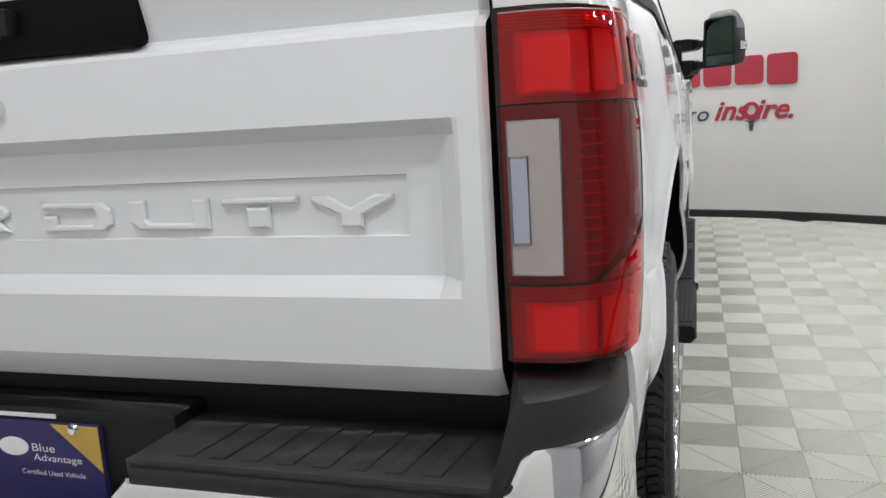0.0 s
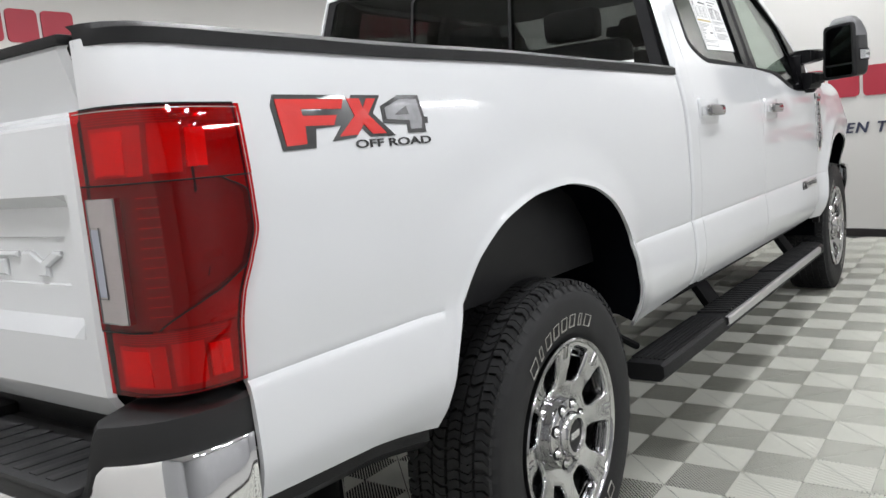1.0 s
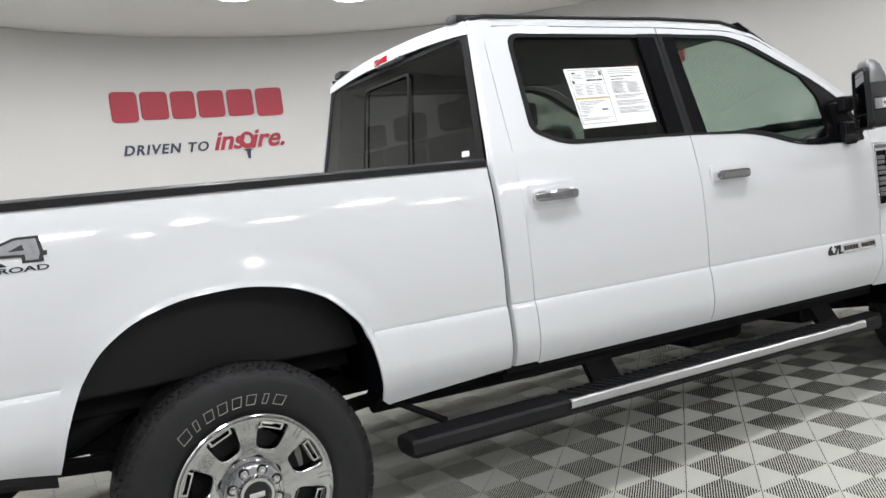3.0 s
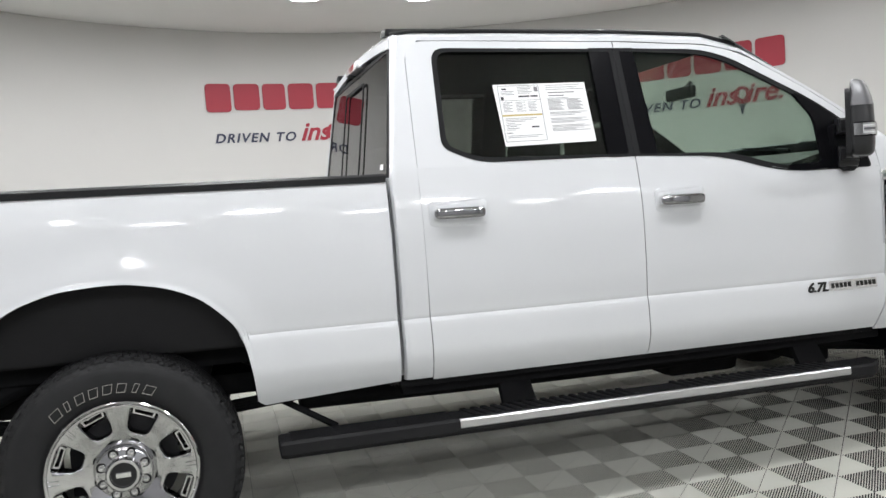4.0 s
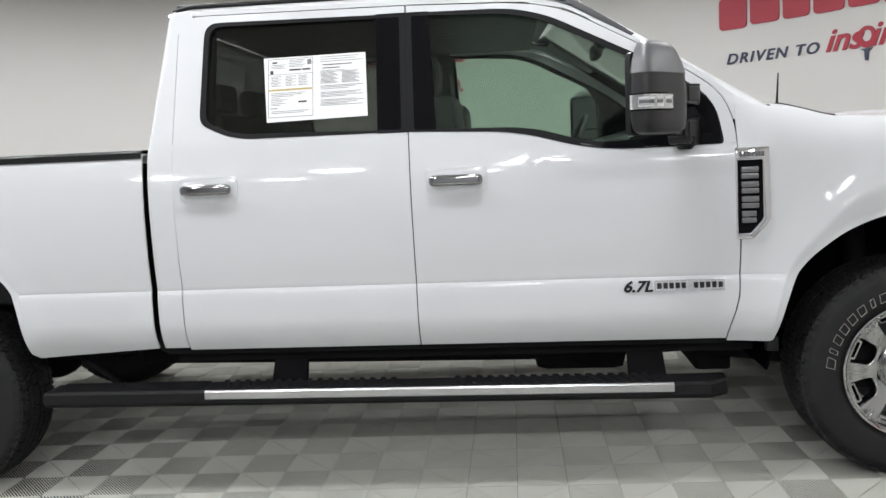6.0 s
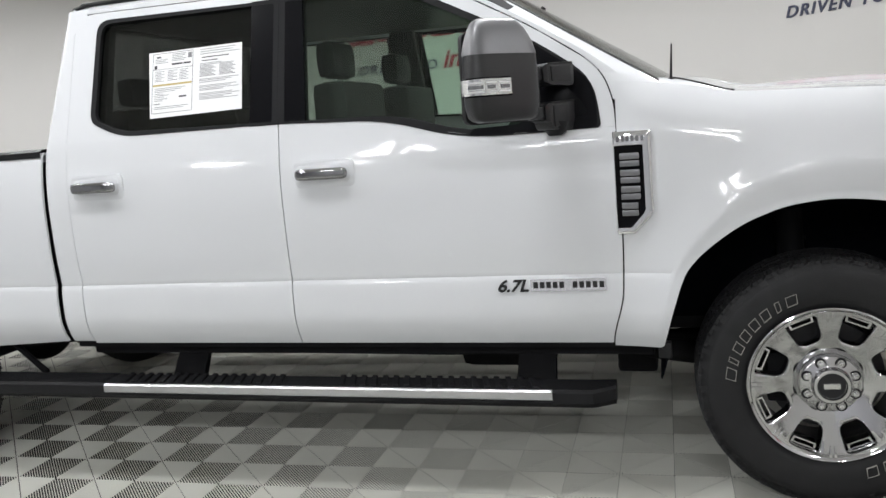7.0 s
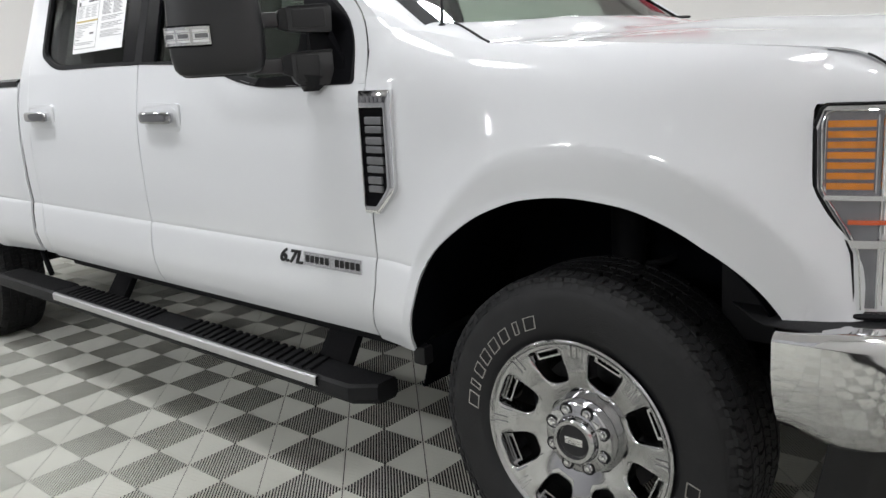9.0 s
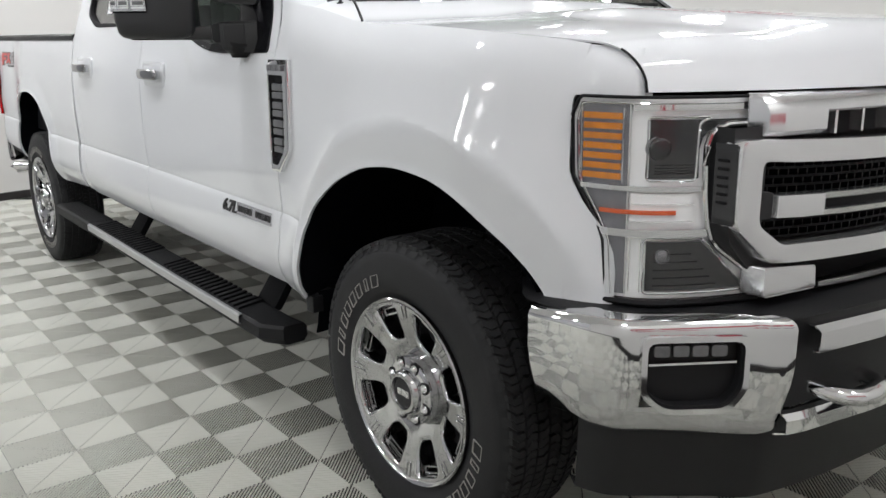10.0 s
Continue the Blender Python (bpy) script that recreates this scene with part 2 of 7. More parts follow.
def curve_at(table, v):
    """A smooth curve through (v, value) pairs."""
    if v <= table[0][0]:
        return table[0][1]
    if v >= table[-1][0]:
        return table[-1][1]
    for i in range(len(table) - 1):
        if v <= table[i + 1][0]:
            break
    (x0, y0), (x1, y1) = table[i], table[i + 1]
    h = x1 - x0
    d = (y1 - y0) / h

    def slope(k):
        if k == 0 or k == len(table) - 1:
            j = min(k, len(table) - 2)
            return (table[j + 1][1] - table[j][1]) / (table[j + 1][0] - table[j][0])
        a = (table[k][1] - table[k - 1][1]) / (table[k][0] - table[k - 1][0])
        b = (table[k + 1][1] - table[k][1]) / (table[k + 1][0] - table[k][0])
        return 0.0 if a * b <= 0 else 2 * a * b / (a + b)

    m0, m1 = slope(i), slope(i + 1)
    t = (v - x0) / h
    return y0 * (2 * t**3 - 3 * t**2 + 1) + h * m0 * (t**3 - 2 * t**2 + t) + y1 * (3 * t**2 - 2 * t**3) + h * m1 * (t**3 - t**2)


def line_at(table, v):
    return float(np.interp(v, [p[0] for p in table], [p[1] for p in table]))


def ease(t):
    t = max(0.0, min(1.0, t))
    return t * t * (3 - 2 * t)


def steps_between(a, b, n):
    return [a + (b - a) * i / n for i in range(n + 1)]


# ---- the room ----
ROOM_X, ROOM_Y, ROOM_R, ROOM_H = 0.0, 1.8, 4.62, 3.12
BAY_X = 8.6
CELL = 0.2060
TILE_SIDE = CELL * math.sqrt(2)
CORNER_X, CORNER_Y = 0.783, 0.868
SIGNS = ((86.5, 1.27), (197.5, 2.31), (143.5, 2.33))


def make_room():
    n = 128
    # the white wall runs round from one side of the open entry to the other
    bm = bmesh.new()
    k0, k1 = 12, 106
    inner, outer = [], []
    for r, store in ((ROOM_R, inner), (ROOM_R + 0.15, outer)):
        for z in (-0.02, ROOM_H):
            store.append([bm.verts.new((ROOM_X + r * math.cos(2 * math.pi * k / n), ROOM_Y + r * math.sin(2 * math.pi * k / n), z)) for k in range(k0, k1 + 1)])
    for k in range(k1 - k0):
        j = k + 1
        bm.faces.new((inner[0][j], inner[0][k], inner[1][k], inner[1][j]))
        bm.faces.new((outer[0][k], outer[0][j], outer[1][j], outer[1][k]))
        bm.faces.new((inner[1][k], inner[1][j], outer[1][j], outer[1][k])[::-1])
        bm.faces.new((inner[0][k], inner[0][j], outer[0][j], outer[0][k]))
    for k in (0, -1):
        bm.faces.new((inner[0][k], inner[1][k], outer[1][k], outer[0][k]))
    thing("wall_round", bm, WALL, "smooth off-white painted wall curving round the turntable", "wall", kind="structure")
    # an unseen plain bay is added past the open side, for far lamps and grey reflections
    ends = [(ROOM_X + (ROOM_R + 0.02) * math.cos(2 * math.pi * k / n), ROOM_Y + (ROOM_R + 0.02) * math.sin(2 * math.pi * k / n)) for k in (12, 106)]
    bay = [ends[0], (BAY_X, 5.6), (BAY_X, -3.2), ends[1]]
    for (xa, ya), (xb, yb) in zip(bay, bay[1:]):
        d = Vector((xb - xa, yb - ya)).normalized() * 0.15
        bm = bmesh.new()
        prism(bm, [(xa, ya), (xb, yb), (xb - d.y, yb + d.x), (xa - d.y, ya + d.x)], top_frame, -0.02, ROOM_H)
        finish(bm)
        thing("added_bay_wall", bm, ENTRY, "unseen plain grey wall, added to close the open side", "wall", kind="structure")
    bm = bmesh.new()
    prism(bm, [ends[0], (2.0, 4.0), (2.0, -0.5), ends[1], (BAY_X + 0.1, -3.3), (BAY_X + 0.1, 5.7)], top_frame, ROOM_H + 0.010, ROOM_H + 0.12)
    finish(bm)
    thing("added_bay_ceiling", bm, CEILING, "unseen plain grey ceiling, added over the open side", "ceiling", kind="structure")
    bm = bmesh.new()
    prism(bm, [ends[0], (4.4, 1.8), ends[1], (BAY_X + 0.1, -3.3), (BAY_X + 0.1, 5.7)], top_frame, -0.06, -0.010)
    finish(bm)
    thing("added_bay_floor", bm, CONCRETE, "unseen smooth grey concrete floor, added past the open side", "floor", kind="structure")
    bm = bmesh.new()
    for z0, z1, r0, r1 in ((0.0, 0.075, ROOM_R - 0.014, ROOM_R - 0.001),):
        rows = []
        for k in range(n + 1):
            t = 2 * math.pi * k / n
            c, s = math.cos(t), math.sin(t)
            rows.append([(ROOM_X + r * c, ROOM_Y + r * s, z) for r, z in ((r0, z0), (r0, z1 - 0.006), (r0 + 0.006, z1), (r1, z1))])
        grid(bm, rows)
    finish(bm)
    thing("baseboard", bm, BASE, "black rubber baseboard along the foot of the wall", "baseboard", kind="structure")
    bm = bmesh.new()
    lo = [bm.verts.new((ROOM_X + (ROOM_R + 0.15) * math.cos(2 * math.pi * k / n), ROOM_Y + (ROOM_R + 0.15) * math.sin(2 * math.pi * k / n), ROOM_H + 0.004)) for k in range(n)]
    hi = [bm.verts.new((v.co.x, v.co.y, ROOM_H + 0.12)) for v in lo]
    bm.faces.new(lo[::-1])
    bm.faces.new(hi)
    for k in range(n):
        j = (k + 1) % n
        bm.faces.new((lo[k], lo[j], hi[j], hi[k]))
    thing("ceiling", bm, CEILING, "plain grey ceiling over the booth", "ceiling", kind="structure")
    bm = bmesh.new()
    bmesh.ops.create_circle(bm, cap_ends=True, segments=n, radius=ROOM_R + 0.1, matrix=Matrix.Translation((ROOM_X, ROOM_Y, -0.0061)))
    return thing("floor", bm, SUBFLOOR, "grey ribbed interlocking plastic floor tiles over a dark base", "floor", kind="structure")


FLOOR = make_room()


def make_lamps():
    first = None
    # added lamps: most over the open side, a few brightening its middle and back
    spots = [(4.1 * math.cos(radians(d)), 4.1 * math.sin(radians(d))) for d in (-84, -63, 63, 84)]
    spots += [(5.7, dy) for dy in (-2.9, -1.0, 0.9, 2.8)] + [(7.3, dy) for dy in (-2.0, 0.4, 2.6)]
    spots += [(1.75, dy) for dy in (-2.4, -0.8, 0.8)]
    spots += [(dx, dy) for dx in (-0.55, 0.55) for dy in (-1.3, 1.3)]
    spots += [(2.9 * math.cos(radians(d)), 2.9 * math.sin(radians(d))) for d in (118, 148, 170, 190, 210, 232, 258)]
    for dx, dy in spots:
        place = Matrix.Translation((ROOM_X + dx, ROOM_Y + dy, ROOM_H))
        if first is None:
            ob = empty("ceiling_light", "round white ceiling light, switched on, added to light the booth", "ceiling light", group="lights on the ceiling")
            bm = bmesh.new()
            lathe(bm, [(0.0, 0.0), (0.0, 0.17), (-0.03, 0.19), (-0.05, 0.185), (-0.05, 0.165)], Matrix.Rotation(radians(-90), 4, "Y"), 40)
            finish(bm)
            part("housing", bm, LAMP_BODY, ob)
            bm = bmesh.new()
            lathe(bm, [(-0.044, 0.164), (-0.050, 0.12), (-0.053, 0.0005)], Matrix.Rotation(radians(-90), 4, "Y"), 40)
            finish(bm)
            part("diffuser", bm, LAMP_GLOW, ob, "glowing white diffuser")
            ob.matrix_world = place
            first = ob
        else:
            # the added lamps of the bay are larger, for wider highlights on the paint
            copy_thing(first, place @ Matrix.Diagonal((1.5, 1.5, 1.0, 1.0)) if dx > 5.0 else place)


make_lamps()

# ---- the truck ----
TRUCK = empty("pickup_truck", "white crew-cab pickup truck with chrome trim, parked on ribbed tiles", "pickup truck")


def rake(y):
    """The body stands a little nose-down on its wheels."""
    return -0.0155 * (y - 2.2)


def tp(name, bm, mat, parent=None, label="", sign=1, sheared=True, angle=35, thick=0.0, clean=True):
    """A part of the truck, built for the right side; sign -1 mirrors it to the left."""
    if clean:
        bmesh.ops.remove_doubles(bm, verts=bm.verts, dist=2e-5)
    for v in bm.verts:
        v.co.x *= sign
        if sheared:
            v.co.z += rake(v.co.y)
    if clean:
        bmesh.ops.recalc_face_normals(bm, faces=bm.faces)
    return part(name, bm, mat, parent or TRUCK, label, angle, thick)


def outward(bm, sign=1):
    """Turns the faces of an open side panel outwards."""
    for f in bm.faces:
        f.normal_update()
    if sum(f.normal.x * f.calc_area() for f in bm.faces) < 0:
        bmesh.ops.reverse_faces(bm, faces=bm.faces)
    return bm


LOWER_SIDE = [(0.50, 0.905), (0.56, 0.945), (0.60, 0.970), (0.65, 0.996), (0.72, 1.010), (0.80, 1.007), (0.850, 1.000), (0.856, 0.9955)]
UPPER_SIDE = [(0.8605, 0.997), (1.00, 1.003), (1.15, 1.002), (1.27, 0.993), (1.36, 0.977), (1.42, 0.960), (1.46, 0.945)]
REAR_ARCH = [(-0.560, 0.600), (-0.520, 0.740), (-0.468, 0.860), (-0.390, 0.962), (-0.270, 1.036), (-0.120, 1.076), (0.030, 1.084),
             (0.170, 1.066), (0.300, 1.018), (0.400, 0.935), (0.453, 0.860), (0.484, 0.720), (0.496, 0.598)]
FRONT_ARCH = [(3.535, 0.594), (3.575, 0.740), (3.622, 0.861), (3.719, 0.958), (3.840, 1.032), (3.970, 1.074), (4.085, 1.085), (4.210, 1.075),
              (4.330, 1.040), (4.420, 0.985), (4.490, 0.910), (4.535, 0.830), (4.560, 0.770)]


DENSE = {}


def arch_gap(arch, y, z):
    """The distance of a place on the side from the edge of a wheel arch."""
    best = 9.0
    key = arch[0][0]
    if key not in DENSE:
        ys = [arch[0][0] + (arch[-1][0] - arch[0][0]) * (0.5 - 0.5 * math.cos(math.pi * k / 48)) for k in range(49)]
        DENSE[key] = [(v, curve_at(arch, v)) for v in ys]
    dense = DENSE[key]
    if y < arch[0][0] - 0.25 or y > arch[-1][0] + 0.25:
        return best
    for (y0, z0), (y1, z1) in zip(dense, dense[1:]):
        dy, dz = y1 - y0, z1 - z0
        t = max(0.0, min(1.0, ((y - y0) * dy + (z - z0) * dz) / (dy * dy + dz * dz)))
        best = min(best, math.hypot(y - y0 - t * dy, z - z0 - t * dz))
    return best


def wing_flare(y, z):
    """The front arch's flare: a band that leans in below a crease, and a slope easing into the wing above it."""
    d = arch_gap(FRONT_ARCH, y, z)
    band = line_at([(3.50, 0.02), (3.66, 0.045), (3.85, 0.100), (4.10, 0.118), (4.35, 0.125), (4.60, 0.125)], y)
    return 0.030 * max(0.0, 1 - max(0.0, d - band) / 0.19) ** 2 - 0.145 * max(0.0, band - d) + 0.003 * ease(1 - d / 0.022)


def side_x(y, z):
    x = curve_at(LOWER_SIDE, z) if z <= 0.858 else curve_at(UPPER_SIDE, z)
    if y < 1.06:
        x -= 0.005 * ease((z - 0.95) / 0.3)
        d = arch_gap(REAR_ARCH, y, z)
        x += 0.012 * ease(1 - d / 0.13) + 0.004 * ease(1 - d / 0.018)
        x -= 0.036 * ease((-0.10 - y) / 0.55)
    if y > 3.38:
        x += wing_flare(y, z)
        x -= 0.10 * max(0.0, (y - 4.34) / 0.28) ** 1.5
    return x


LEVELS = [0.50 + 0.02 * i for i in range(17)] + [0.835, 0.848, 0.856, 0.8605, 0.872] + [0.89 + 0.02 * i for i in range(29)]


EDGE_ROWS = [0.0, 0.006, 0.013, 0.021, 0.030, 0.041, 0.054, 0.069, 0.086, 0.105, 0.126]


def panel_heights(lo, hi, levels):
    """Rows that follow the lower edge closely, then the level rows above them."""
    return [min(lo + e, hi) for e in EDGE_ROWS] + [min(max(v, lo + 0.126), hi) for v in levels]


def side_panel(columns, lower, upper, fx=side_x):
    """A grid of columns along y, cut below and above by two curves."""
    bm = bmesh.new()
    rows = []
    for y in columns:
        lo, hi = lower(y), upper(y)
        rows.append([Vector((fx(y, z), y, z)) for z in panel_heights(lo, hi, LEVELS)])
    grid(bm, rows)
    bmesh.ops.remove_doubles(bm, verts=bm.verts, dist=2e-5)
    bmesh.ops.dissolve_degenerate(bm, edges=bm.edges, dist=1e-5)
    return outward(bm)


def arch_columns(arch, y0, y1, step=0.03):
    ys = set(np.round(np.arange(y0, y1, step), 4)) | {y1}
    lo, hi = arch[0][0], arch[-1][0]
    ys = {y for y in ys if not lo - 0.01 < y < hi + 0.01}
    n = 90
    for k in range(n + 1):
        ys.add(round((lo + hi) / 2 - (hi - lo) / 2 * math.cos(math.pi * k / n), 5))
    return sorted(y for y in ys if y0 <= y <= y1)


def arch_z(arch, y):
    return curve_at(arch, y)


RAIL_TOP = 1.412
CORNER_R = 0.085


def bed_lower(y):
    if REAR_ARCH[0][0] <= y <= REAR_ARCH[-1][0]:
        return arch_z(REAR_ARCH, y)
    if y < 0:
        return line_at([(-1.25, 0.655), (-1.07, 0.650), (-0.76, 0.633), (-0.56, 0.600)], y)
    return line_at([(0.496, 0.575), (0.60, 0.580), (1.06, 0.610)], y)


def corner_place(u, z, off=0.0):
    """A place round the rear corner: u runs from the tailgate's edge over the rear face, round the corner and along the side."""
    X = side_x(-1.0, z) - 0.004
    flat = X - CORNER_R - 0.822
    arc = CORNER_R * math.pi / 2
    if u <= flat:
        return Vector((0.822 + u, -1.207 - off, z))
    a = (u - flat) / CORNER_R
    if a <= math.pi / 2:
        return Vector((X - CORNER_R + (CORNER_R + off) * math.sin(a), -1.207 + CORNER_R - (CORNER_R + off) * math.cos(a), z))
    return Vector((side_x(-1.207 + CORNER_R + u - flat - arc, z) + off, -1.207 + CORNER_R + u - flat - arc, z))


def corner_u(z, y):
    """u of a place on the side at y."""
    X = side_x(-1.0, z) - 0.004
    return X - CORNER_R - 0.822 + CORNER_R * math.pi / 2 + y + 1.207 - CORNER_R


def bed_side(sign):
    cols = arch_columns(REAR_ARCH, -1.068, 1.052)
    bm = side_panel(cols, bed_lower, lambda y: RAIL_TOP)
    rows = []
    for k in range(15):
        row = []
        for v in LEVELS:
            z = min(max(v, 0.864), RAIL_TOP)
            row.append(corner_place(corner_u(z, -1.068) * k / 14, z))
        rows.append(row)
    grid(bm, rows)
    rows = []
    for y in steps_between(-1.10, 1.052, 30):
        x = side_x(y, RAIL_TOP)
        rows.append([(x, y, RAIL_TOP), (x - 0.01, y, RAIL_TOP + 0.008), (x - 0.085, y, RAIL_TOP + 0.008), (x - 0.09, y, RAIL_TOP - 0.03)])
    grid(bm, rows)
    bmesh.ops.remove_doubles(bm, verts=bm.verts, dist=2e-5)
    side = tp("bed_side", bm, PAINT, None, "white bed side with a flared wheel arch", sign, thick=0.010)
    bm = bmesh.new()
    rows = []
    for u in steps_between(0, 1, 60):
        if u < 0.08:
            p = corner_place(corner_u(RAIL_TOP, -1.10) * u / 0.08, RAIL_TOP)
            x, y = p.x, p.y
            q = Vector((0.86, -1.12))
            inn = Vector((x, y)).lerp(q, 0.9)
        else:
            y = -1.10 + (1.052 + 1.10) * (u - 0.08) / 0.92
            x = side_x(y, RAIL_TOP)
            inn = Vector((x - 0.095, y))
        o = 0.009
        rows.append([(x + o, y, RAIL_TOP - 0.012), (x + o, y, RAIL_TOP + 0.012), (x - 0.006, y, RAIL_TOP + 0.022), (inn.x, inn.y, RAIL_TOP + 0.024), (inn.x, inn.y, RAIL_TOP - 0.02)])
    grid(bm, rows)
    tp("bed_rail_cap", bm, PLASTIC, side, "textured black plastic rail cap", sign)
    bm = bmesh.new()
    box(bm, 0.70, 0.865, -1.12, 1.03, 0.80, RAIL_TOP - 0.01)
    tp("bed_inner_wall", bm, PLASTIC, side, "", sign)
    bm = bmesh.new()
    rows = []
    for k in range(41):
        y, z = REAR_ARCH[0][0] + (REAR_ARCH[-1][0] - REAR_ARCH[0][0]) * (0.5 - 0.5 * math.cos(math.pi * k / 40)), 0
        z = arch_z(REAR_ARCH, y) + 0.004
        wob = 0.008 * math.sin(k * 1.7)
        rows.append([(side_x(y, z) - 0.012, y, z), (0.93, y, z + 0.02), (0.75, y, z + 0.035 + wob), (0.60, y, z + 0.03 + wob)])
    grid(bm, rows)
    tp("wheel_liner", bm, LINER, side, "black moulded wheel arch liner", sign, thick=0.004)
    bm = bmesh.new()
    rows = []
    for y in steps_between(-1.05, -0.57, 14):
        z = bed_lower(y)
        x = side_x(y, z) - 0.016
        rows.append([(x, y, z + 0.03), (x, y, z - 0.030), (x - 0.02, y, z - 0.050), (x - 0.30, y, z - 0.050)])
    grid(bm, rows)
    tp("lower_valance", bm, PLASTIC, side, "black splash panel under the bed side", sign, thick=0.004)
    return side


def lamp_patch(z0, z1, u0, u1, off, nz=10, nu=14, thick=0.0):
    """A piece of the tail lamp over the rear corner; u0 and u1 are functions of z."""
    bm = bmesh.new()
    rows = []
    for z in steps_between(z0, z1, nz):
        a, b = u0(z), u1(z)
        rows.append([corner_place(u, z, off) for u in steps_between(a, b, nu)])
    front = [[p.copy() for p in r] for r in rows]
    grid(bm, front)
    back_off = off - 0.014
    edge = []
    for i, z in enumerate(steps_between(z0, z1, nz)):
        a, b = u0(z), u1(z)
        edge.append([corner_place(u, z, back_off) for u in steps_between(a, b, nu)])
    for i in range(nz):
        for c in (0, -1):
            grid(bm, [[rows[i][c], rows[i + 1][c]], [edge[i][c], edge[i + 1][c]]])
    for r in (0, -1):
        grid(bm, [rows[r], edge[r]])
    return bm


LAMP_EDGE = [(0.868, -1.082), (0.95, -1.080), (1.00, -1.070), (1.06, -1.042), (1.115, -1.022), (1.31, -1.022)]


def lamp_out(z):
    return corner_u(z, curve_at(LAMP_EDGE, z))


def centre_edge(z):
    """The outer edge of the dark middle lens: rounded above, slanting in below."""
    return min(lamp_out(z) - 0.014 - 0.05 * ease((z - 1.150) / 0.045) ** 3, 0.100 + 0.20 * ease((z - 0.950) / 0.150))


def tail_lamp(sign):
    """Reflectors in a red bowl behind tinted clear lenses."""
    bm = lamp_patch(0.866, 1.310, lambda z: -0.002, lambda z: lamp_out(z) + 0.004, 0.002)
    lamp = tp("tail_lamp", bm, SEAM, None, "red tail lamp with a white reverse lens", sign)
    for z0, z1 in ((1.194, 1.304), (0.870, 0.969)):
        bm = lamp_patch(z0, z1, lambda z: 0.006, lambda z: lamp_out(z) - 0.004, 0.005)
        bowl = tp("lamp_bowl", bm, RED_LENS, lamp, "red reflector bowl", sign)
        h = z1 - z0
        # the reflectors' glow is put into the colour: bright red nested in mid red
        for u0, u1, a, b, off, mat in ((0.026, 0.112, 0.08, 0.76, 0.008, RED_MID), (0.036, 0.088, 0.12, 0.70, 0.011, RED_BRIGHT), (0.120, 0.165, 0.10, 0.78, 0.008, RED_MID), (0.172, 0.205, 0.16, 0.70, 0.010, RED_BRIGHT)):
            tp("reflector_block", lamp_patch(z0 + a * h, z0 + b * h, lambda z: u0, lambda z: u1, off, 4, 8), mat, bowl, "reflector block, its brightness put into the red", sign)
        for k in range(5):
            z = z0 + (0.80 + 0.035 * k) * h
            tp("bowl_rib", lamp_patch(z, z + 0.0016, lambda q: 0.012, lambda q: lamp_out(z) - 0.02, 0.008, 1, 12), RED_MID, bowl, "", sign)
    bm = lamp_patch(0.9695, 1.1935, lambda z: 0.004, lambda z: lamp_out(z) - 0.004, 0.005, 16)
    back = tp("centre_backing", bm, RED_LENS, lamp, "red backing of the middle lens", sign)
    for k in range(13):
        z = 0.990 + k * 0.0150
        tp("lens_rib", lamp_patch(z, z + 0.0016, lambda q: 0.098, lambda q: 0.128, 0.009, 1, 4), RED_BRIGHT, back, "", sign)
    tp("upper_lens", lamp_patch(1.1935, 1.306, lambda z: 0.002, lamp_out, 0.019), GLASS_RED, lamp, "glossy clear red upper lens", sign)
    tp("lower_lens", lamp_patch(0.868, 0.969, lambda z: 0.004, lamp_out, 0.018), GLASS_RED, lamp, "glossy clear red lower lens", sign)
    tp("side_lens", lamp_patch(0.9695, 1.1925, lambda z: centre_edge(z) + 0.002, lamp_out, 0.018, 24, 5), GLASS_RED, lamp, "clear red lens curving up the side", sign)
    tp("centre_lens", lamp_patch(0.970, 1.1925, lambda z: 0.003, centre_edge, 0.0195, 24, 14), GLASS_SMOKE, lamp, "dark smoked red middle lens", sign)
    bm = bmesh.new()
    tube(bm, [corner_place(centre_edge(z) + 0.001, z, 0.0190) for z in steps_between(0.971, 1.192, 40)], 0.0013, 5)
    tube(bm, [corner_place(u, 1.1930, 0.0190) for u in steps_between(0.004, lamp_out(1.193) - 0.004, 16)], 0.0014, 5)
    tube(bm, [corner_place(u, 0.9692, 0.0185) for u in steps_between(0.004, 0.102, 12)], 0.0014, 5)
    tp("lens_joint", bm, SEAM, lamp, "dark joint between the lenses", sign)
    bm = bmesh.new()
    tube(bm, [corner_place(lamp_out(z) - 0.007, z, 0.0195) for z in steps_between(0.874, 1.300, 40)] + [corner_place(u, 1.301, 0.0195) for u in steps_between(0.20, 0.01, 14)], 0.0008, 5)
    tp("edge_line", bm, REVERSE, lamp, "fine pale edge line", sign)
    bm = lamp_patch(0.982, 1.174, lambda z: 0.014, lambda z: 0.074, 0.0210, 8, 8)
    rev = tp("reverse_lens", bm, REVERSE, lamp, "milky white reverse lens", sign)
    bm = bmesh.new()
    for u0, u1, z0, z1, off in ((0.0145, 0.0735, 0.983, 1.173, 0.0216), (0.0170, 0.0390, 1.021, 1.131, 0.0224)):
        tube(bm, [corner_place(u, z, off) for u, z in ((u0, z0), (u1, z0), (u1, z1), (u0, z1), (u0, z0))], 0.0011, 5)
    tp("lens_border", bm, LED_GREY, rev, "grey border of the lens cells", sign)
    bm = lamp_patch(1.024, 1.128, lambda z: 0.018, lambda z: 0.038, 0.0222, 4, 4)
    tp("reverse_reflector", bm, REVERSE_LED, rev, "", sign)
    for k in range(26):
        z = 0.984 + k * 0.0073
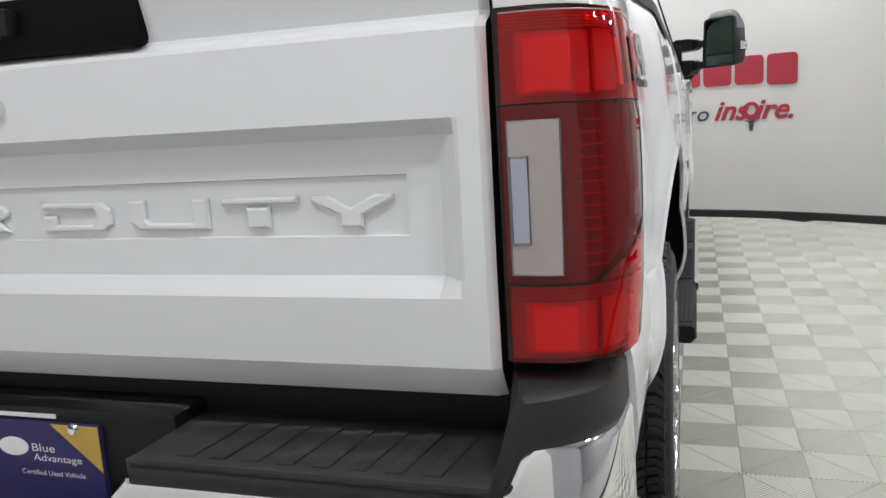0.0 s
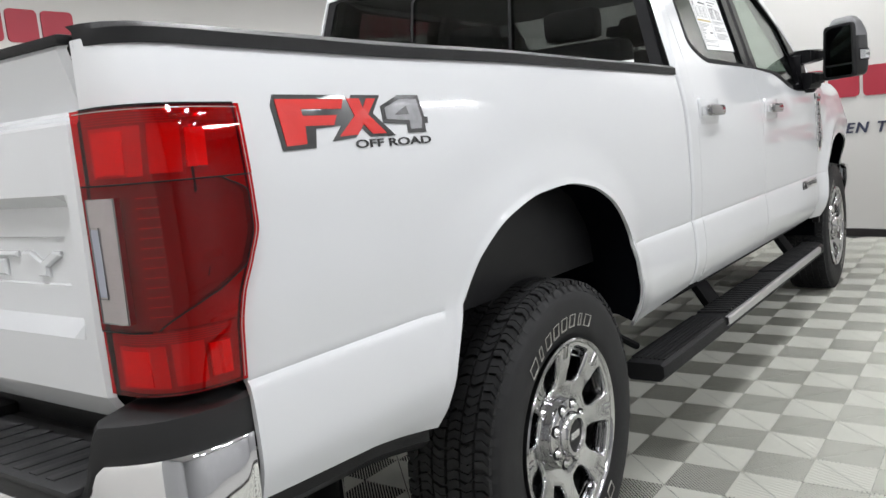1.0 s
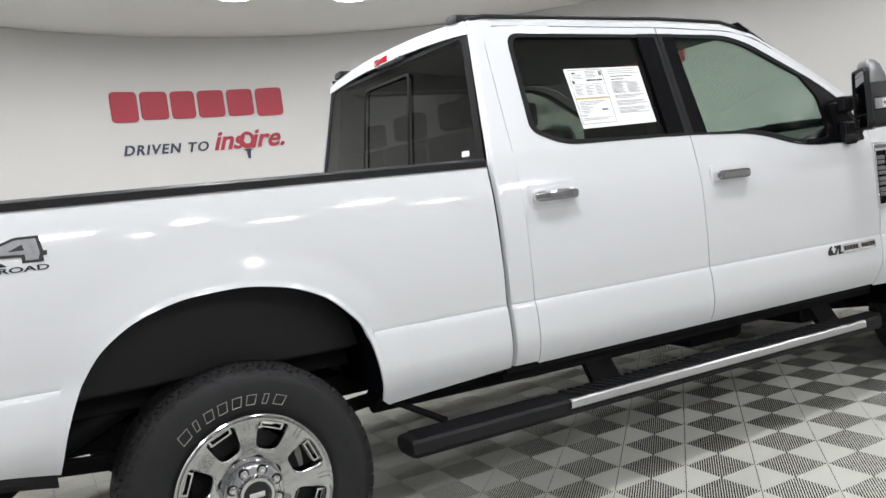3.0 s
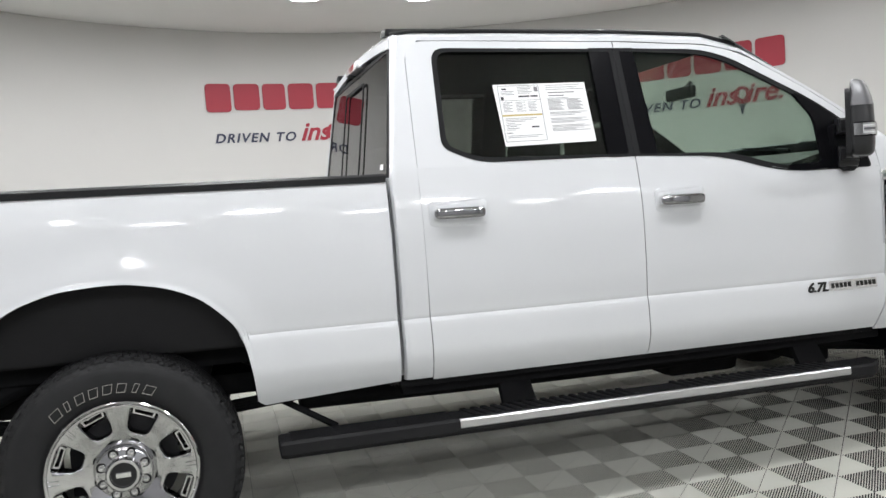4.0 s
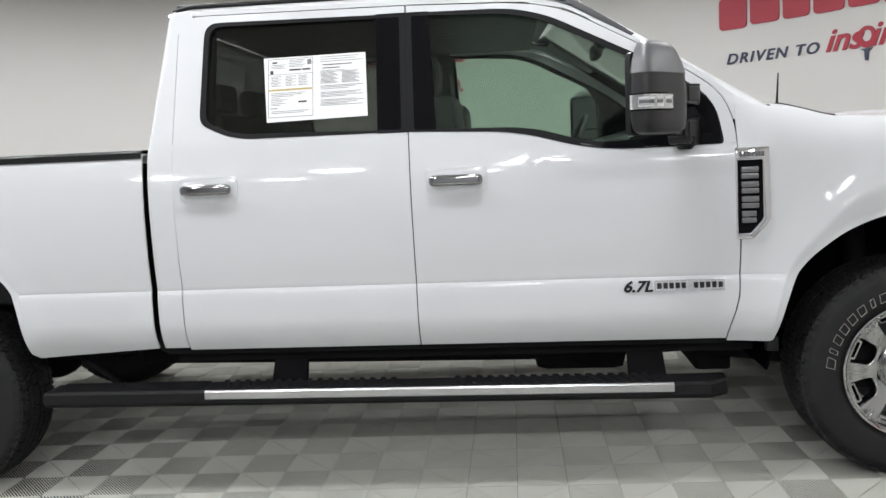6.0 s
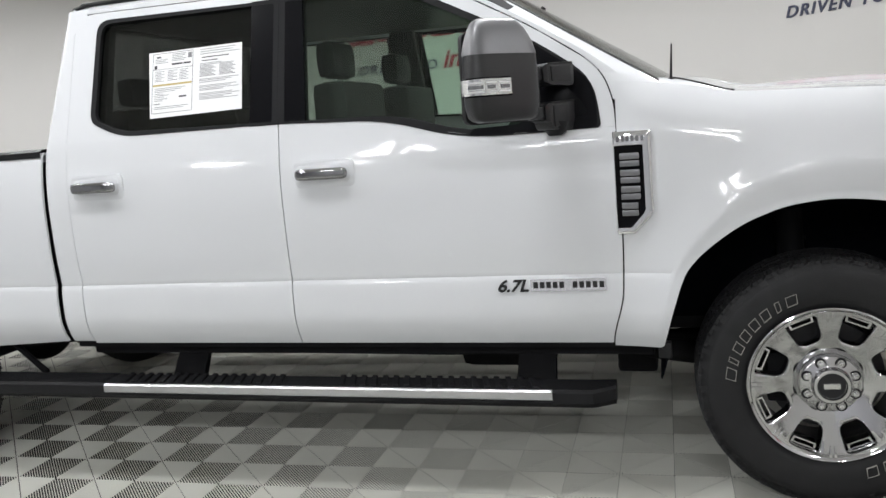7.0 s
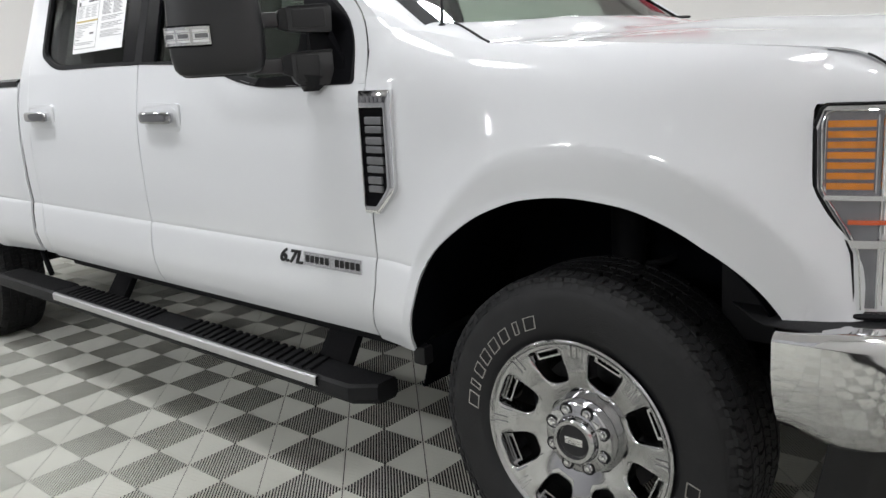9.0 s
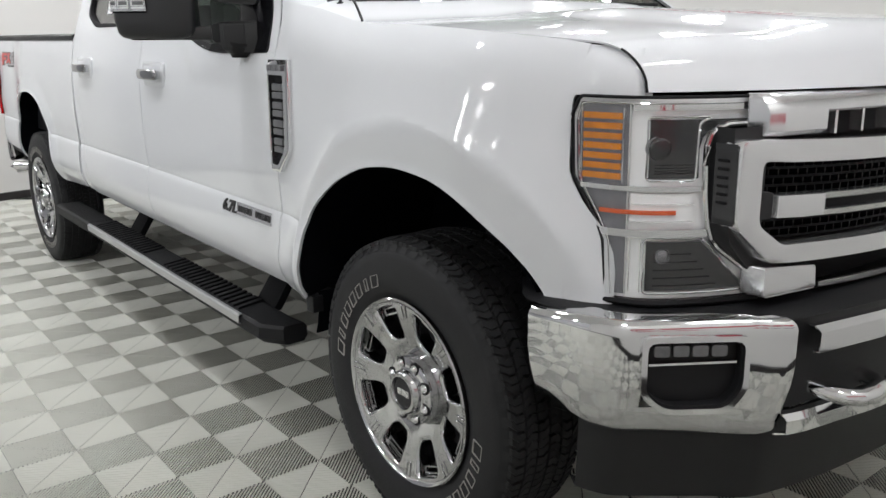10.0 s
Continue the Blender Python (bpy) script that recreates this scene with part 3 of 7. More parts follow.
        bm = lamp_patch(z, z + 0.0026, lambda q: 0.040, lambda q: 0.072, 0.0214, 1, 4)
        tp("lens_rib", bm, REVERSE, rev, "", sign)


def round_outline(pts, radius, n=5):
    """Rounds the corners of an outline."""
    out = []
    m = len(pts)
    for i in range(m):
        p, a, b = Vector(pts[i]), Vector(pts[i - 1]), Vector(pts[(i + 1) % m])
        r = radius[i] if isinstance(radius, (list, tuple)) else radius
        if r <= 0:
            out.append((p.x, p.y))
            continue
        da, db = min(r, (a - p).length * 0.48), min(r, (b - p).length * 0.48)
        s, e = p + (a - p).normalized() * da, p + (b - p).normalized() * db
        for k in range(n + 1):
            t = k / n
            q = s * (1 - t) ** 2 + p * 2 * t * (1 - t) + e * t * t
            out.append((q.x, q.y))
    return out


# tailgate: heights as they stand at the rear
GATE = [(0.808, 0.002), (0.814, 0.008), (0.848, 0.030), (0.855, 0.034), (0.950, 0.037), (0.974, 0.001), (1.162, 0.001),
        (1.183, 0.037), (1.290, 0.032), (1.296, 0.028), (1.306, 0.006), (1.312, 0.004), (1.402, 0.030), (1.412, 0.026)]
GATE_FLAT = [(0.808, 0.002), (0.814, 0.008), (0.848, 0.030), (0.855, 0.034), (0.950, 0.037), (1.290, 0.032), (1.296, 0.028), (1.306, 0.006), (1.312, 0.004), (1.402, 0.030), (1.412, 0.026)]
FIELD_X, FIELD_Z = 0.688, (1.0285, 1.1125)


def raised(bm, pts, lo, hi, edge):
    """A block letter stroke with sloping edges, standing on the rear face."""
    if sum(a[0] * b[1] - b[0] * a[1] for a, b in zip(pts, pts[1:] + pts[:1])) < 0:
        pts = pts[::-1]
    n = len(pts)
    inner = []
    for i in range(n):
        p, a, b = Vector(pts[i]), Vector(pts[i - 1]), Vector(pts[(i + 1) % n])
        da, db = (p - a).normalized(), (b - p).normalized()
        na, nb = Vector((-da.y, da.x)), Vector((-db.y, db.x))
        inner.append(p + (na + nb) * (edge / (1 + na.dot(nb))))
    loops = [[bm.verts.new(rear_frame(q[0], q[1], d)) for q in ring_pts] for ring_pts, d in ((pts, lo), (pts, hi - 0.0042), (inner, hi))]
    for u, v in zip(loops, loops[1:]):
        for i in range(n):
            j = (i + 1) % n
            bm.faces.new((u[i], u[j], v[j], v[i]))
    top = bm.faces.new(loops[-1])
    bm.normal_update()
    bmesh.ops.triangulate(bm, faces=[top], ngon_method="EAR_CLIP")


def tailgate():
    bm = bmesh.new()
    zs = sorted({p[0] for p in GATE} | {round(v, 4) for v in np.arange(0.86, 1.41, 0.03)} | {FIELD_Z[0], FIELD_Z[0] + 0.002, FIELD_Z[1], FIELD_Z[1] - 0.002})
    xs = {round(v, 4) for v in np.arange(0, 0.68, 0.058)} | {FIELD_X, FIELD_X - 0.002, 0.728, 0.735, 0.765, 0.772, 0.788, 0.800, 0.808, 0.812}
    xs = sorted(xs | {-v for v in xs})
    rows = []
    for x in xs:
        w = max(0.0, min(1.0, (abs(x) - 0.735) / 0.034))
        end = 0.010 * max(0.0, (abs(x) - 0.80) / 0.012)
        row = []
        for z in zs:
            sunk = 0.0055 if abs(x) < FIELD_X - 0.001 and FIELD_Z[0] + 0.001 < z < FIELD_Z[1] - 0.001 else 0.0
            row.append((x, -1.186 - (line_at(GATE, z) * (1 - w) + line_at(GATE_FLAT, z) * w) + end + sunk, z))
        rows.append(row)
    grid(bm, rows)
    rim = [(x, -1.140, z) for x, z in ((-0.812, 0.808), (0.812, 0.808), (0.812, 1.412), (-0.812, 1.412))]
    bm.faces.new([bm.verts.new(p) for p in rim][::-1])
    gate = tp("tailgate", bm, PAINT, None, "white tailgate with raised block lettering in a sunken panel", angle=14, thick=0.0)
    bm = bmesh.new()
    box(bm, -0.812, 0.812, -1.178, -1.13, 0.812, 1.395, 0.006)
    tp("gate_core", bm, SEAM, gate)
    bm = bmesh.new()
    box(bm, -0.815, 0.815, -1.222, -1.13, 1.408, 1.424, 0.005)
    tp("gate_cap", bm, PLASTIC, gate, "black plastic gate cap")
    bm = bmesh.new()
    prism(bm, round_outline([(-0.318, 1.306), (0.318, 1.306), (0.318, 1.405), (-0.318, 1.405)], 0.022), rear_frame, 1.15, 1.212, 0.004)
    handle = tp("handle_panel", bm, BLACK_GLOSS, gate, "gloss black handle panel")
    bm = bmesh.new()
    box(bm, -0.11, 0.11, -1.235, -1.205, 1.335, 1.375, 0.008)
    tp("handle", bm, PLASTIC, handle)
    bm = bmesh.new()
    oval = [(0.09 * math.cos(2 * math.pi * k / 32) - 0.018, 1.233 + 0.036 * math.sin(2 * math.pi * k / 32)) for k in range(32)]
    prism(bm, oval, rear_frame, 1.21, 1.232, 0.003)
    oval_rim = tp("oval_badge", bm, CHROME, gate, "chrome-rimmed dark blue oval badge")
    bm = bmesh.new()
    prism(bm, [(0.9 * a, 1.233 + 0.86 * (b - 1.233)) for a, b in oval], rear_frame, 1.22, 1.234, 0.001)
    tp("oval_field", bm, BLUE_INK, oval_rim)
    z0, z1 = 1.0420, 1.0868
    t = 0.0105
    lo, hi = 1.178, 1.1905

    def bars(x, kind):
        w = {"D": 0.129, "U": 0.136, "T": 0.124, "Y": 0.118}.get(kind, 0.125)
        shapes = []
        if kind == "D":
            shapes.append([(x, z1), (x + w - 0.018, z1), (x + w, z1 - 0.012), (x + w, z0 + 0.010), (x + w - 0.016, z0), (x, z0), (x, z0 + 0.025), (x + 0.026, z0 + 0.025), (x + 0.026, z0 + t),
                           (x + w - 0.036, z0 + t), (x + w - 0.029, z0 + t + 0.005), (x + w - 0.029, z1 - t - 0.005), (x + w - 0.034, z1 - t), (x, z1 - t)])
        if kind == "U":
            shapes.append([(x, z1), (x, z0 + 0.012), (x + 0.016, z0), (x + w, z0), (x + w, z1), (x + w - 0.028, z1), (x + w - 0.028, z0 + t), (x + 0.034, z0 + t), (x + 0.027, z0 + 0.017), (x + 0.027, z1)])
        if kind == "T":
            shapes.append([(x, z1), (x, z1 - t), (x + w, z1 - t), (x + w, z1)])
            shapes.append([(x + 0.041, z1 - t - 0.004), (x + 0.041, z0), (x + 0.078, z0), (x + 0.078, z1 - t - 0.004)])
        if kind == "Y":
            shapes.append([(x, z1), (x, z1 - 0.008), (x + 0.043, z0 + 0.017), (x + 0.043, z0), (x + 0.077, z0), (x + 0.077, z0 + 0.017), (x + w + 0.004, z1 - 0.008), (x + w + 0.004, z1), (x + w - 0.022, z1), (x + 0.059, z0 + 0.027), (x + 0.026, z1)])
        if kind == "R":
            shapes.append([(x, z0), (x + 0.026, z0), (x + 0.026, z0 + 0.014), (x + 0.07, z0 + 0.014), (x + w - 0.03, z0), (x + w, z0), (x + w - 0.02, z0 + 0.018), (x + w, z0 + 0.026), (x + w, z1 - 0.012), (x + w - 0.014, z1), (x, z1)])
        if kind == "S":
            shapes.append([(x, z0), (x + w, z0), (x + w, z0 + 0.029), (x + 0.026, z0 + 0.029), (x + 0.026, z1 - t), (x + w, z1 - t), (x + w, z1), (x, z1), (x, z0 + 0.018), (x + w - 0.026, z0 + 0.018), (x + w - 0.026, z0 + t), (x, z0 + t)])
        for pts in shapes:
            raised(bm, pts, lo, hi, 0.0034)

    for x, kind in ((-0.113, "R"), (0.080, "D"), (0.243, "U"), (0.401, "T"), (0.545, "Y"), (-0.676, "S"), (-0.540, "U"), (-0.252, "R"), (-0.394, "D")):
        bm = bmesh.new()
        bars(x, kind)
        tp("raised_letter", bm, PAINT, gate, angle=20)
    return gate


def rear_bumper():
    """Chrome bumper with a black step pad; heights as they stand at the rear."""
    def plan(k, out=0.0):
        pts = [(0.0, -1.325), (0.55, -1.325), (0.74, -1.322), (0.85, -1.298), (0.925, -1.248), (0.962, -1.185), (0.970, -1.10), (0.968, -1.075)]
        fine = [tuple(p) for p in np.array(pts, float)]
        for _ in range(3):
            soft = [fine[0]]
            for p, q in zip(fine, fine[1:]):
                soft += [(0.75 * p[0] + 0.25 * q[0], 0.75 * p[1] + 0.25 * q[1]), (0.25 * p[0] + 0.75 * q[0], 0.25 * p[1] + 0.75 * q[1])]
            fine = soft + [fine[-1]]
        along = np.linspace(0, 1, len(fine))
        return Vector((float(np.interp(k, along, [p[0] for p in fine])), float(np.interp(k, along, [p[1] for p in fine]))))

    root = None
    for sign in (1, -1):
        bm = bmesh.new()
        rows = []
        for k in steps_between(0, 1, 49):
            p = plan(k)
            top = 0.702 + 0.074 * ease((p.x - 0.82) / 0.047) if p.x > 0.27 else 0.62
            rows.append([(p.x * 0.97, p.y + 0.03, 0.50), (p.x, p.y, 0.52), (p.x + 0.003, p.y - 0.003, 0.60), (p.x, p.y, top - 0.012), (p.x - 0.004, p.y + 0.004, top - 0.003), (p.x - 0.014, p.y + 0.014, top)])
        grid(bm, rows)
        if root is None:
            root = tp("rear_bumper", bm, CHROME, None, "chrome rear bumper with a black step pad", sign, thick=0.004)
        else:
            tp("bumper_half", bm, CHROME, root, "", sign, thick=0.004)
        bm = bmesh.new()
        rows = []
        for k in steps_between(0, 1, 97):
            p = plan(k)
            if p.x < 0.285:
                continue
            w = ease((p.x - 0.82) / 0.047)
            top = 0.702 + 0.074 * w
            cap = 0.730 + 0.110 * w
            ix = min(p.x, 0.94) - 0.04 * w
            iy = max(p.y + 0.09, -1.30) if p.x < 0.963 else max(p.y + 0.02, -1.15)
            rows.append([(p.x - 0.008, p.y + 0.008, top - 0.006), (p.x - 0.006, p.y + 0.006, top + 0.010), (p.x - 0.009, p.y + 0.009, cap - 0.008), (p.x - 0.018, p.y + 0.018, cap), (ix, iy, cap + 0.006 * w), (ix - 0.02, -1.10, cap + 0.004), (ix - 0.02, -1.10, 0.60)])
        grid(bm, rows)
        tp("corner_cap", bm, GREY_PLASTIC, root, "dark grey textured bumper top", sign)
        bm = bmesh.new()
        box(bm, 0.29, 0.815, -1.318, -1.14, 0.724, 0.737, 0.006)
        pad = tp("step_pad", bm, WORN_PLASTIC, root, "scuffed black ribbed step pad", sign)
        for i in range(8):
            bm = bmesh.new()
            x = 0.36 + i * 0.052
            prism(bm, [(x, -1.300), (x + 0.024, -1.300), (x + 0.040, -1.165), (x + 0.016, -1.165)], top_frame, 0.736, 0.7395, 0.0015)
            tp("step_rib", bm, WORN_PLASTIC, pad, "", sign)
    bm = bmesh.new()
    box(bm, -0.29, 0.29, -1.205, -1.10, 0.50, 0.757, 0.012)
    box(bm, -0.86, 0.86, -1.15, -1.08, 0.50, 0.722, 0.004)
    box(bm, -0.80, 0.80, -1.12, -1.09, 0.715, 0.79, 0.004)
    tp("plate_recess", bm, PLASTIC, root, "black number plate recess")
    bm = bmesh.new()
    prism(bm, [(-0.152, 0.576), (0.152, 0.576), (0.152, 0.733), (-0.152, 0.733)], rear_frame, 1.206, 1.216)
    plate = tp("dealer_plate", bm, BLUE_INK, root, "dark blue dealer plate with gold corners and white bars")
    for s in (1, -1):
        bm = bmesh.new()
        prism(bm, [(s * 0.152, 0.733), (s * 0.06, 0.733), (s * 0.152, 0.656)], rear_frame, 1.216, 1.2175)
        tp("gold_corner", bm, GOLD_INK, plate)
        bm = bmesh.new()
        lathe(bm, [(0.0, 0.0001), (0.004, 0.008), (0.0, 0.010)], Matrix.Translation((s * 0.105, -1.218, 0.727)) @ Matrix.Rotation(radians(-90), 4, "Z"), 12)
        tp("plate_screw", bm, CHROME, plate)
    bm = bmesh.new()
    prism(bm, [(-0.12, 0.738), (0.062, 0.738), (0.062, 0.745), (-0.12, 0.745)], rear_frame, 1.200, 1.2065)
    tp("frame_writing", bm, PAPER, plate, "short white bar")
    bm = bmesh.new()
    prism(bm, [(0.030 * math.cos(2 * math.pi * k / 24) - 0.022, 0.690 + 0.016 * math.sin(2 * math.pi * k / 24)) for k in range(24)], rear_frame, 1.212, 1.2178)
    tp("plate_oval", bm, PAPER, plate)
    return plate


for s in (1, -1):
    bed_side(s)
    tail_lamp(s)
tailgate()
DEALER_PLATE = rear_bumper()
bm = bmesh.new()
box(bm, -0.80, 0.80, -1.13, 1.04, 0.78, 0.80)
tp("bed_floor", bm, PLASTIC, None, "black bed liner floor")
bm = bmesh.new()
box(bm, -0.86, 0.86, 1.02, 1.05, 0.62, RAIL_TOP)
tp("bed_front_wall", bm, PAINT)

# ---- cab ----


def glass_x(z):
    return 0.955 - 0.30 * (z - 1.44)


def upper_frame(a, b, d):
    """A place on the leaning side of the cab; d is the depth outwards."""
    return Vector((glass_x(b) + d, a, b))


REAR_WIN = round_outline([(1.315, 1.945), (2.146, 1.938), (2.146, 1.462), (1.445, 1.462), (1.300, 1.528)], [0.06, 0.01, 0.01, 0.08, 0.04])
FRONT_WIN = round_outline([(2.158, 1.938), (2.58, 1.930), (2.72, 1.893), (3.13, 1.682), (3.335, 1.535), (3.358, 1.364), (2.885, 1.362), (2.60, 1.447), (2.158, 1.462)], [0.01, 0.08, 0.06, 0.10, 0.09, 0.02, 0.16, 0.12, 0.01])
REAR_FRAME = round_outline([(1.203, 1.978), (2.150, 1.972), (2.150, 1.40), (1.186, 1.40)], [0.09, 0.0, 0.0, 0.0])
FRONT_FRAME = round_outline([(2.156, 1.972), (2.62, 1.957), (2.79, 1.922), (3.134, 1.730), (3.365, 1.566), (3.408, 1.45), (3.412, 1.335), (2.156, 1.335)], [0.0, 0.10, 0.10, 0.12, 0.08, 0.05, 0.0, 0.0])


def cut_panel(bm, outer, inner, frame_fn, d):
    """A flat panel with a hole, filled by triangles."""
    vo = [bm.verts.new(frame_fn(a, b, d)) for a, b in outer]
    vi = [bm.verts.new(frame_fn(a, b, d)) for a, b in inner]
    es = [bm.edges.new((vo[i], vo[(i + 1) % len(vo)])) for i in range(len(vo))] + [bm.edges.new((vi[i], vi[(i + 1) % len(vi)])) for i in range(len(vi))]
    bmesh.ops.triangle_fill(bm, use_beauty=True, edges=es)
    return bm


def shrink(pts, d):
    c = Vector((sum(p[0] for p in pts) / len(pts), sum(p[1] for p in pts) / len(pts)))
    return [(p[0] + (c.x - p[0]) / max(0.001, (Vector(p) - c).length) * d, p[1] + (c.y - p[1]) / max(0.001, (Vector(p) - c).length) * d) for p in pts]


def belt_x(y, z):
    """Door skin, easing over at the belt into the leaning window frame."""
    w = ease((z - 1.36 + 0.125 * ease((y - 2.56) / 0.24)) / 0.10)
    return side_x(y, z) * (1 - w) + (glass_x(z) + 0.006) * w


def door_skin(y0, y1, top, lower=lambda y: 0.600, front=None, back=None):
    cols = steps_between(0, 1, 26)
    bm = bmesh.new()
    rows = []
    for c in cols:
        row = []
        for v in LEVELS:
            z = min(max(v, 0.600), 1.46)
            a = y0 + (back(z) if back else 0.0)
            b = y1 + (front(z) if front else 0.0)
            y = a + (b - a) * c
            z = min(z, top(y))
            row.append(Vector((belt_x(y, z), y, z)))
        rows.append(row)
    grid(bm, rows)
    bmesh.ops.remove_doubles(bm, verts=bm.verts, dist=2e-5)
    bmesh.ops.dissolve_degenerate(bm, edges=bm.edges, dist=1e-5)
    return outward(bm)


def door_handle(door, y, sign):
    z = 1.262
    bm = bmesh.new()
    x = belt_x(y + 0.11, z)
    prism(bm, round_outline([(y - 0.012, z - 0.052), (y + 0.232, z - 0.052), (y + 0.232, z + 0.052), (y - 0.012, z + 0.052)], 0.025), side_frame, x - 0.01, x + 0.005, 0.003)
    cup = tp("handle_cup", bm, PAINT, door, "white handle surround", sign)
    bm = bmesh.new()
    prism(bm, round_outline([(y, z - 0.033), (y + 0.215, z - 0.033), (y + 0.215, z + 0.035), (y, z + 0.035)], 0.02), side_frame, x, x + 0.0062, 0.0005)
    tp("handle_recess", bm, PAINT, cup, "", sign)
    bm = bmesh.new()
    rows = []
    for u in [0.5 - 0.5 * math.cos(math.pi * k / 20) for k in range(21)]:
        grow = (max(0.002, 1 - abs(2 * u - 1) ** 14)) ** 0.5
        yy = y + 0.003 + 0.211 * u
        bow = 0.006 * (1 - (2 * u - 1) ** 2)
        rows.append([(x + 0.030 + bow + 0.012 * math.copysign(abs(math.cos(t)) ** 0.6, math.cos(t)) * grow, yy, z + 0.002 + 0.0215 * math.copysign(abs(math.sin(t)) ** 0.75, math.sin(t)) * grow) for t in [2 * math.pi * j / 24 for j in range(25)]])
    grid(bm, rows)
    tp("door_handle", bm, HANDLE_CHROME, cup, "polished chrome pull handle", sign)
    for yy in (y + 0.006, y + 0.178):
        bm = bmesh.new()
        box(bm, x, x + 0.034, yy, yy + 0.016, z - 0.016, z + 0.018, 0.003)
        tp("handle_post", bm, CHROME, cup, "", sign)


def window_foot(y):
    """The lower edge of the front window, to which the door skin rises."""
    edge = sorted({round(a, 4): b for a, b in FRONT_WIN if b < 1.47 and a < 3.34}.items())
    return min(1.46, line_at(edge, y) - 0.0015)


def cab_side(sign):
    # rear door
    bm = door_skin(1.187, 2.1515, lambda y: 1.46, back=lambda z: -0.003 * ease((z - 0.7) / 0.5))
    rear = tp("rear_door", bm, PAINT, None, "white rear door with a chrome handle", sign, thick=0.008)
    bm = bmesh.new()
    cut_panel(bm, [(1.186, 1.446)] + [p for p in REAR_FRAME if p[1] > 1.458] + [(2.150, 1.446)], REAR_WIN, upper_frame, 0.0056)
    tp("window_surround", outward(bm), PAINT, rear, "", sign, thick=0.02)
    bm = bmesh.new()
    ring(bm, shrink(REAR_WIN, -0.003), shrink(REAR_WIN, 0.022), upper_frame, -0.012, 0.0080)
    tp("weatherstrip", bm, SEAM, rear, "black rubber window seal", sign)
    bm = bmesh.new()
    prism(bm, shrink(REAR_WIN, 0.012), upper_frame, -0.010, -0.006)
    tp("window_pane", bm, GLASS_DARK, rear, "dark tinted glass", sign)
    bm = bmesh.new()
    prism(bm, [(2.03, 1.458), (2.1508, 1.458), (2.1508, 1.944), (2.03, 1.944)], upper_frame, -0.005, 0.0072)
    tp("pillar_cover", bm, BLACK_GLOSS, rear, "black pillar cover", sign)
    door_handle(rear, 1.222, sign)
    # front door
    bm = door_skin(2.1555, 3.3935, window_foot, front=lambda z: 0.022 * math.sin(max(0.0, (z - 0.58)) * 3.0) - 0.032 * ease((0.80 - z) / 0.2))
    front = tp("front_door", bm, PAINT, None, "white front door with a chrome handle", sign, thick=0.003)
    bm = bmesh.new()
    cut_panel(bm, [p for p in FRONT_FRAME if p[1] > 1.36] + [(3.412, 1.346), (2.87, 1.346), (2.60, 1.436), (2.156, 1.446)], FRONT_WIN, upper_frame, 0.0056)
    tp("window_surround", outward(bm), PAINT, front, "", sign, thick=0.0026)
    bm = bmesh.new()
    ring(bm, shrink(FRONT_WIN, -0.009), shrink(FRONT_WIN, 0.020), upper_frame, -0.012, 0.0085)
    tp("weatherstrip", bm, SEAM, front, "black rubber window seal", sign)
    bm = bmesh.new()
    prism(bm, shrink(FRONT_WIN, 0.010), upper_frame, -0.010, -0.006)
    tp("window_pane", bm, GLASS_LIGHT, front, "lightly tinted green glass", sign)
    bm = bmesh.new()
    prism(bm, [(2.1562, 1.458), (2.265, 1.457), (2.245, 1.944), (2.1562, 1.944)], upper_frame, -0.005, 0.0072)
    tp("pillar_cover", bm, BLACK_GLOSS, front, "black pillar cover", sign)
    bm = bmesh.new()
    prism(bm, round_outline([(2.90, 1.363), (3.354, 1.363), (3.345, 1.520), (3.13, 1.676), (3.04, 1.722), (3.03, 1.712), (3.11, 1.60), (3.10, 1.392), (2.92, 1.388)], [0.0, 0.02, 0.07, 0.05, 0.0, 0.0, 0.03, 0.03, 0.0], 4), upper_frame, -0.006, 0.0092)
    tp("mirror_sail", bm, BLACK_GLOSS, front, "black mirror mounting plate", sign)
    door_handle(front, 2.226, sign)
    # cab corner behind the rear door
    bm = bmesh.new()
    rows = []
    for c in steps_between(0, 1, 14):
        row = []
        for v in LEVELS + [1.50, 1.55, 1.60, 1.65, 1.70, 1.75, 1.80, 1.85, 1.90, 1.94, 1.97, 1.99, 2.0]:
            z = min(max(v, 0.610), 2.0)
            back = 1.069 + 0.085 * max(0.0, (z - 1.40) / 0.6)
            fwd = 1.183 + 0.0296 * max(0.0, min(z, 1.885) - 1.40)
            if z > 1.885:
                fwd += 0.09 * (1 - math.sqrt(max(0.0, 1 - (min(z, 1.97) - 1.885) ** 2 / 0.0081)))
            y = back + (fwd - back) * c
            xo = belt_x(y, z) if z < 1.46 else glass_x(z) + 0.006 - 0.002 * ease((z - 1.46) / 0.1)
            r = 0.022
            d = max(0.0, r - (y - back))
            row.append(Vector((xo - (r - math.sqrt(max(0.0, r * r - d * d))), y, z)))
        rows.append(row)
    grid(bm, rows)
    corner = tp("cab_corner", outward(bm), PAINT, None, "white rear cab corner", sign, thick=0.01)
    # dark shell behind the gaps
    bm = bmesh.new()
    box(bm, 0.86, 0.925, 1.10, 3.40, 0.585, 1.34)
    tp("door_shell", bm, SEAM, corner, "", sign)
    bm = bmesh.new()
    prism(bm, [(3.33, 1.30), (3.46, 1.30), (3.46, 1.50), (3.36, 1.585)], upper_frame, -0.050, -0.030)
    tp("pillar_shell", bm, SEAM, corner, "", sign)
    # roof rail and A pillar
    bm = bmesh.new()
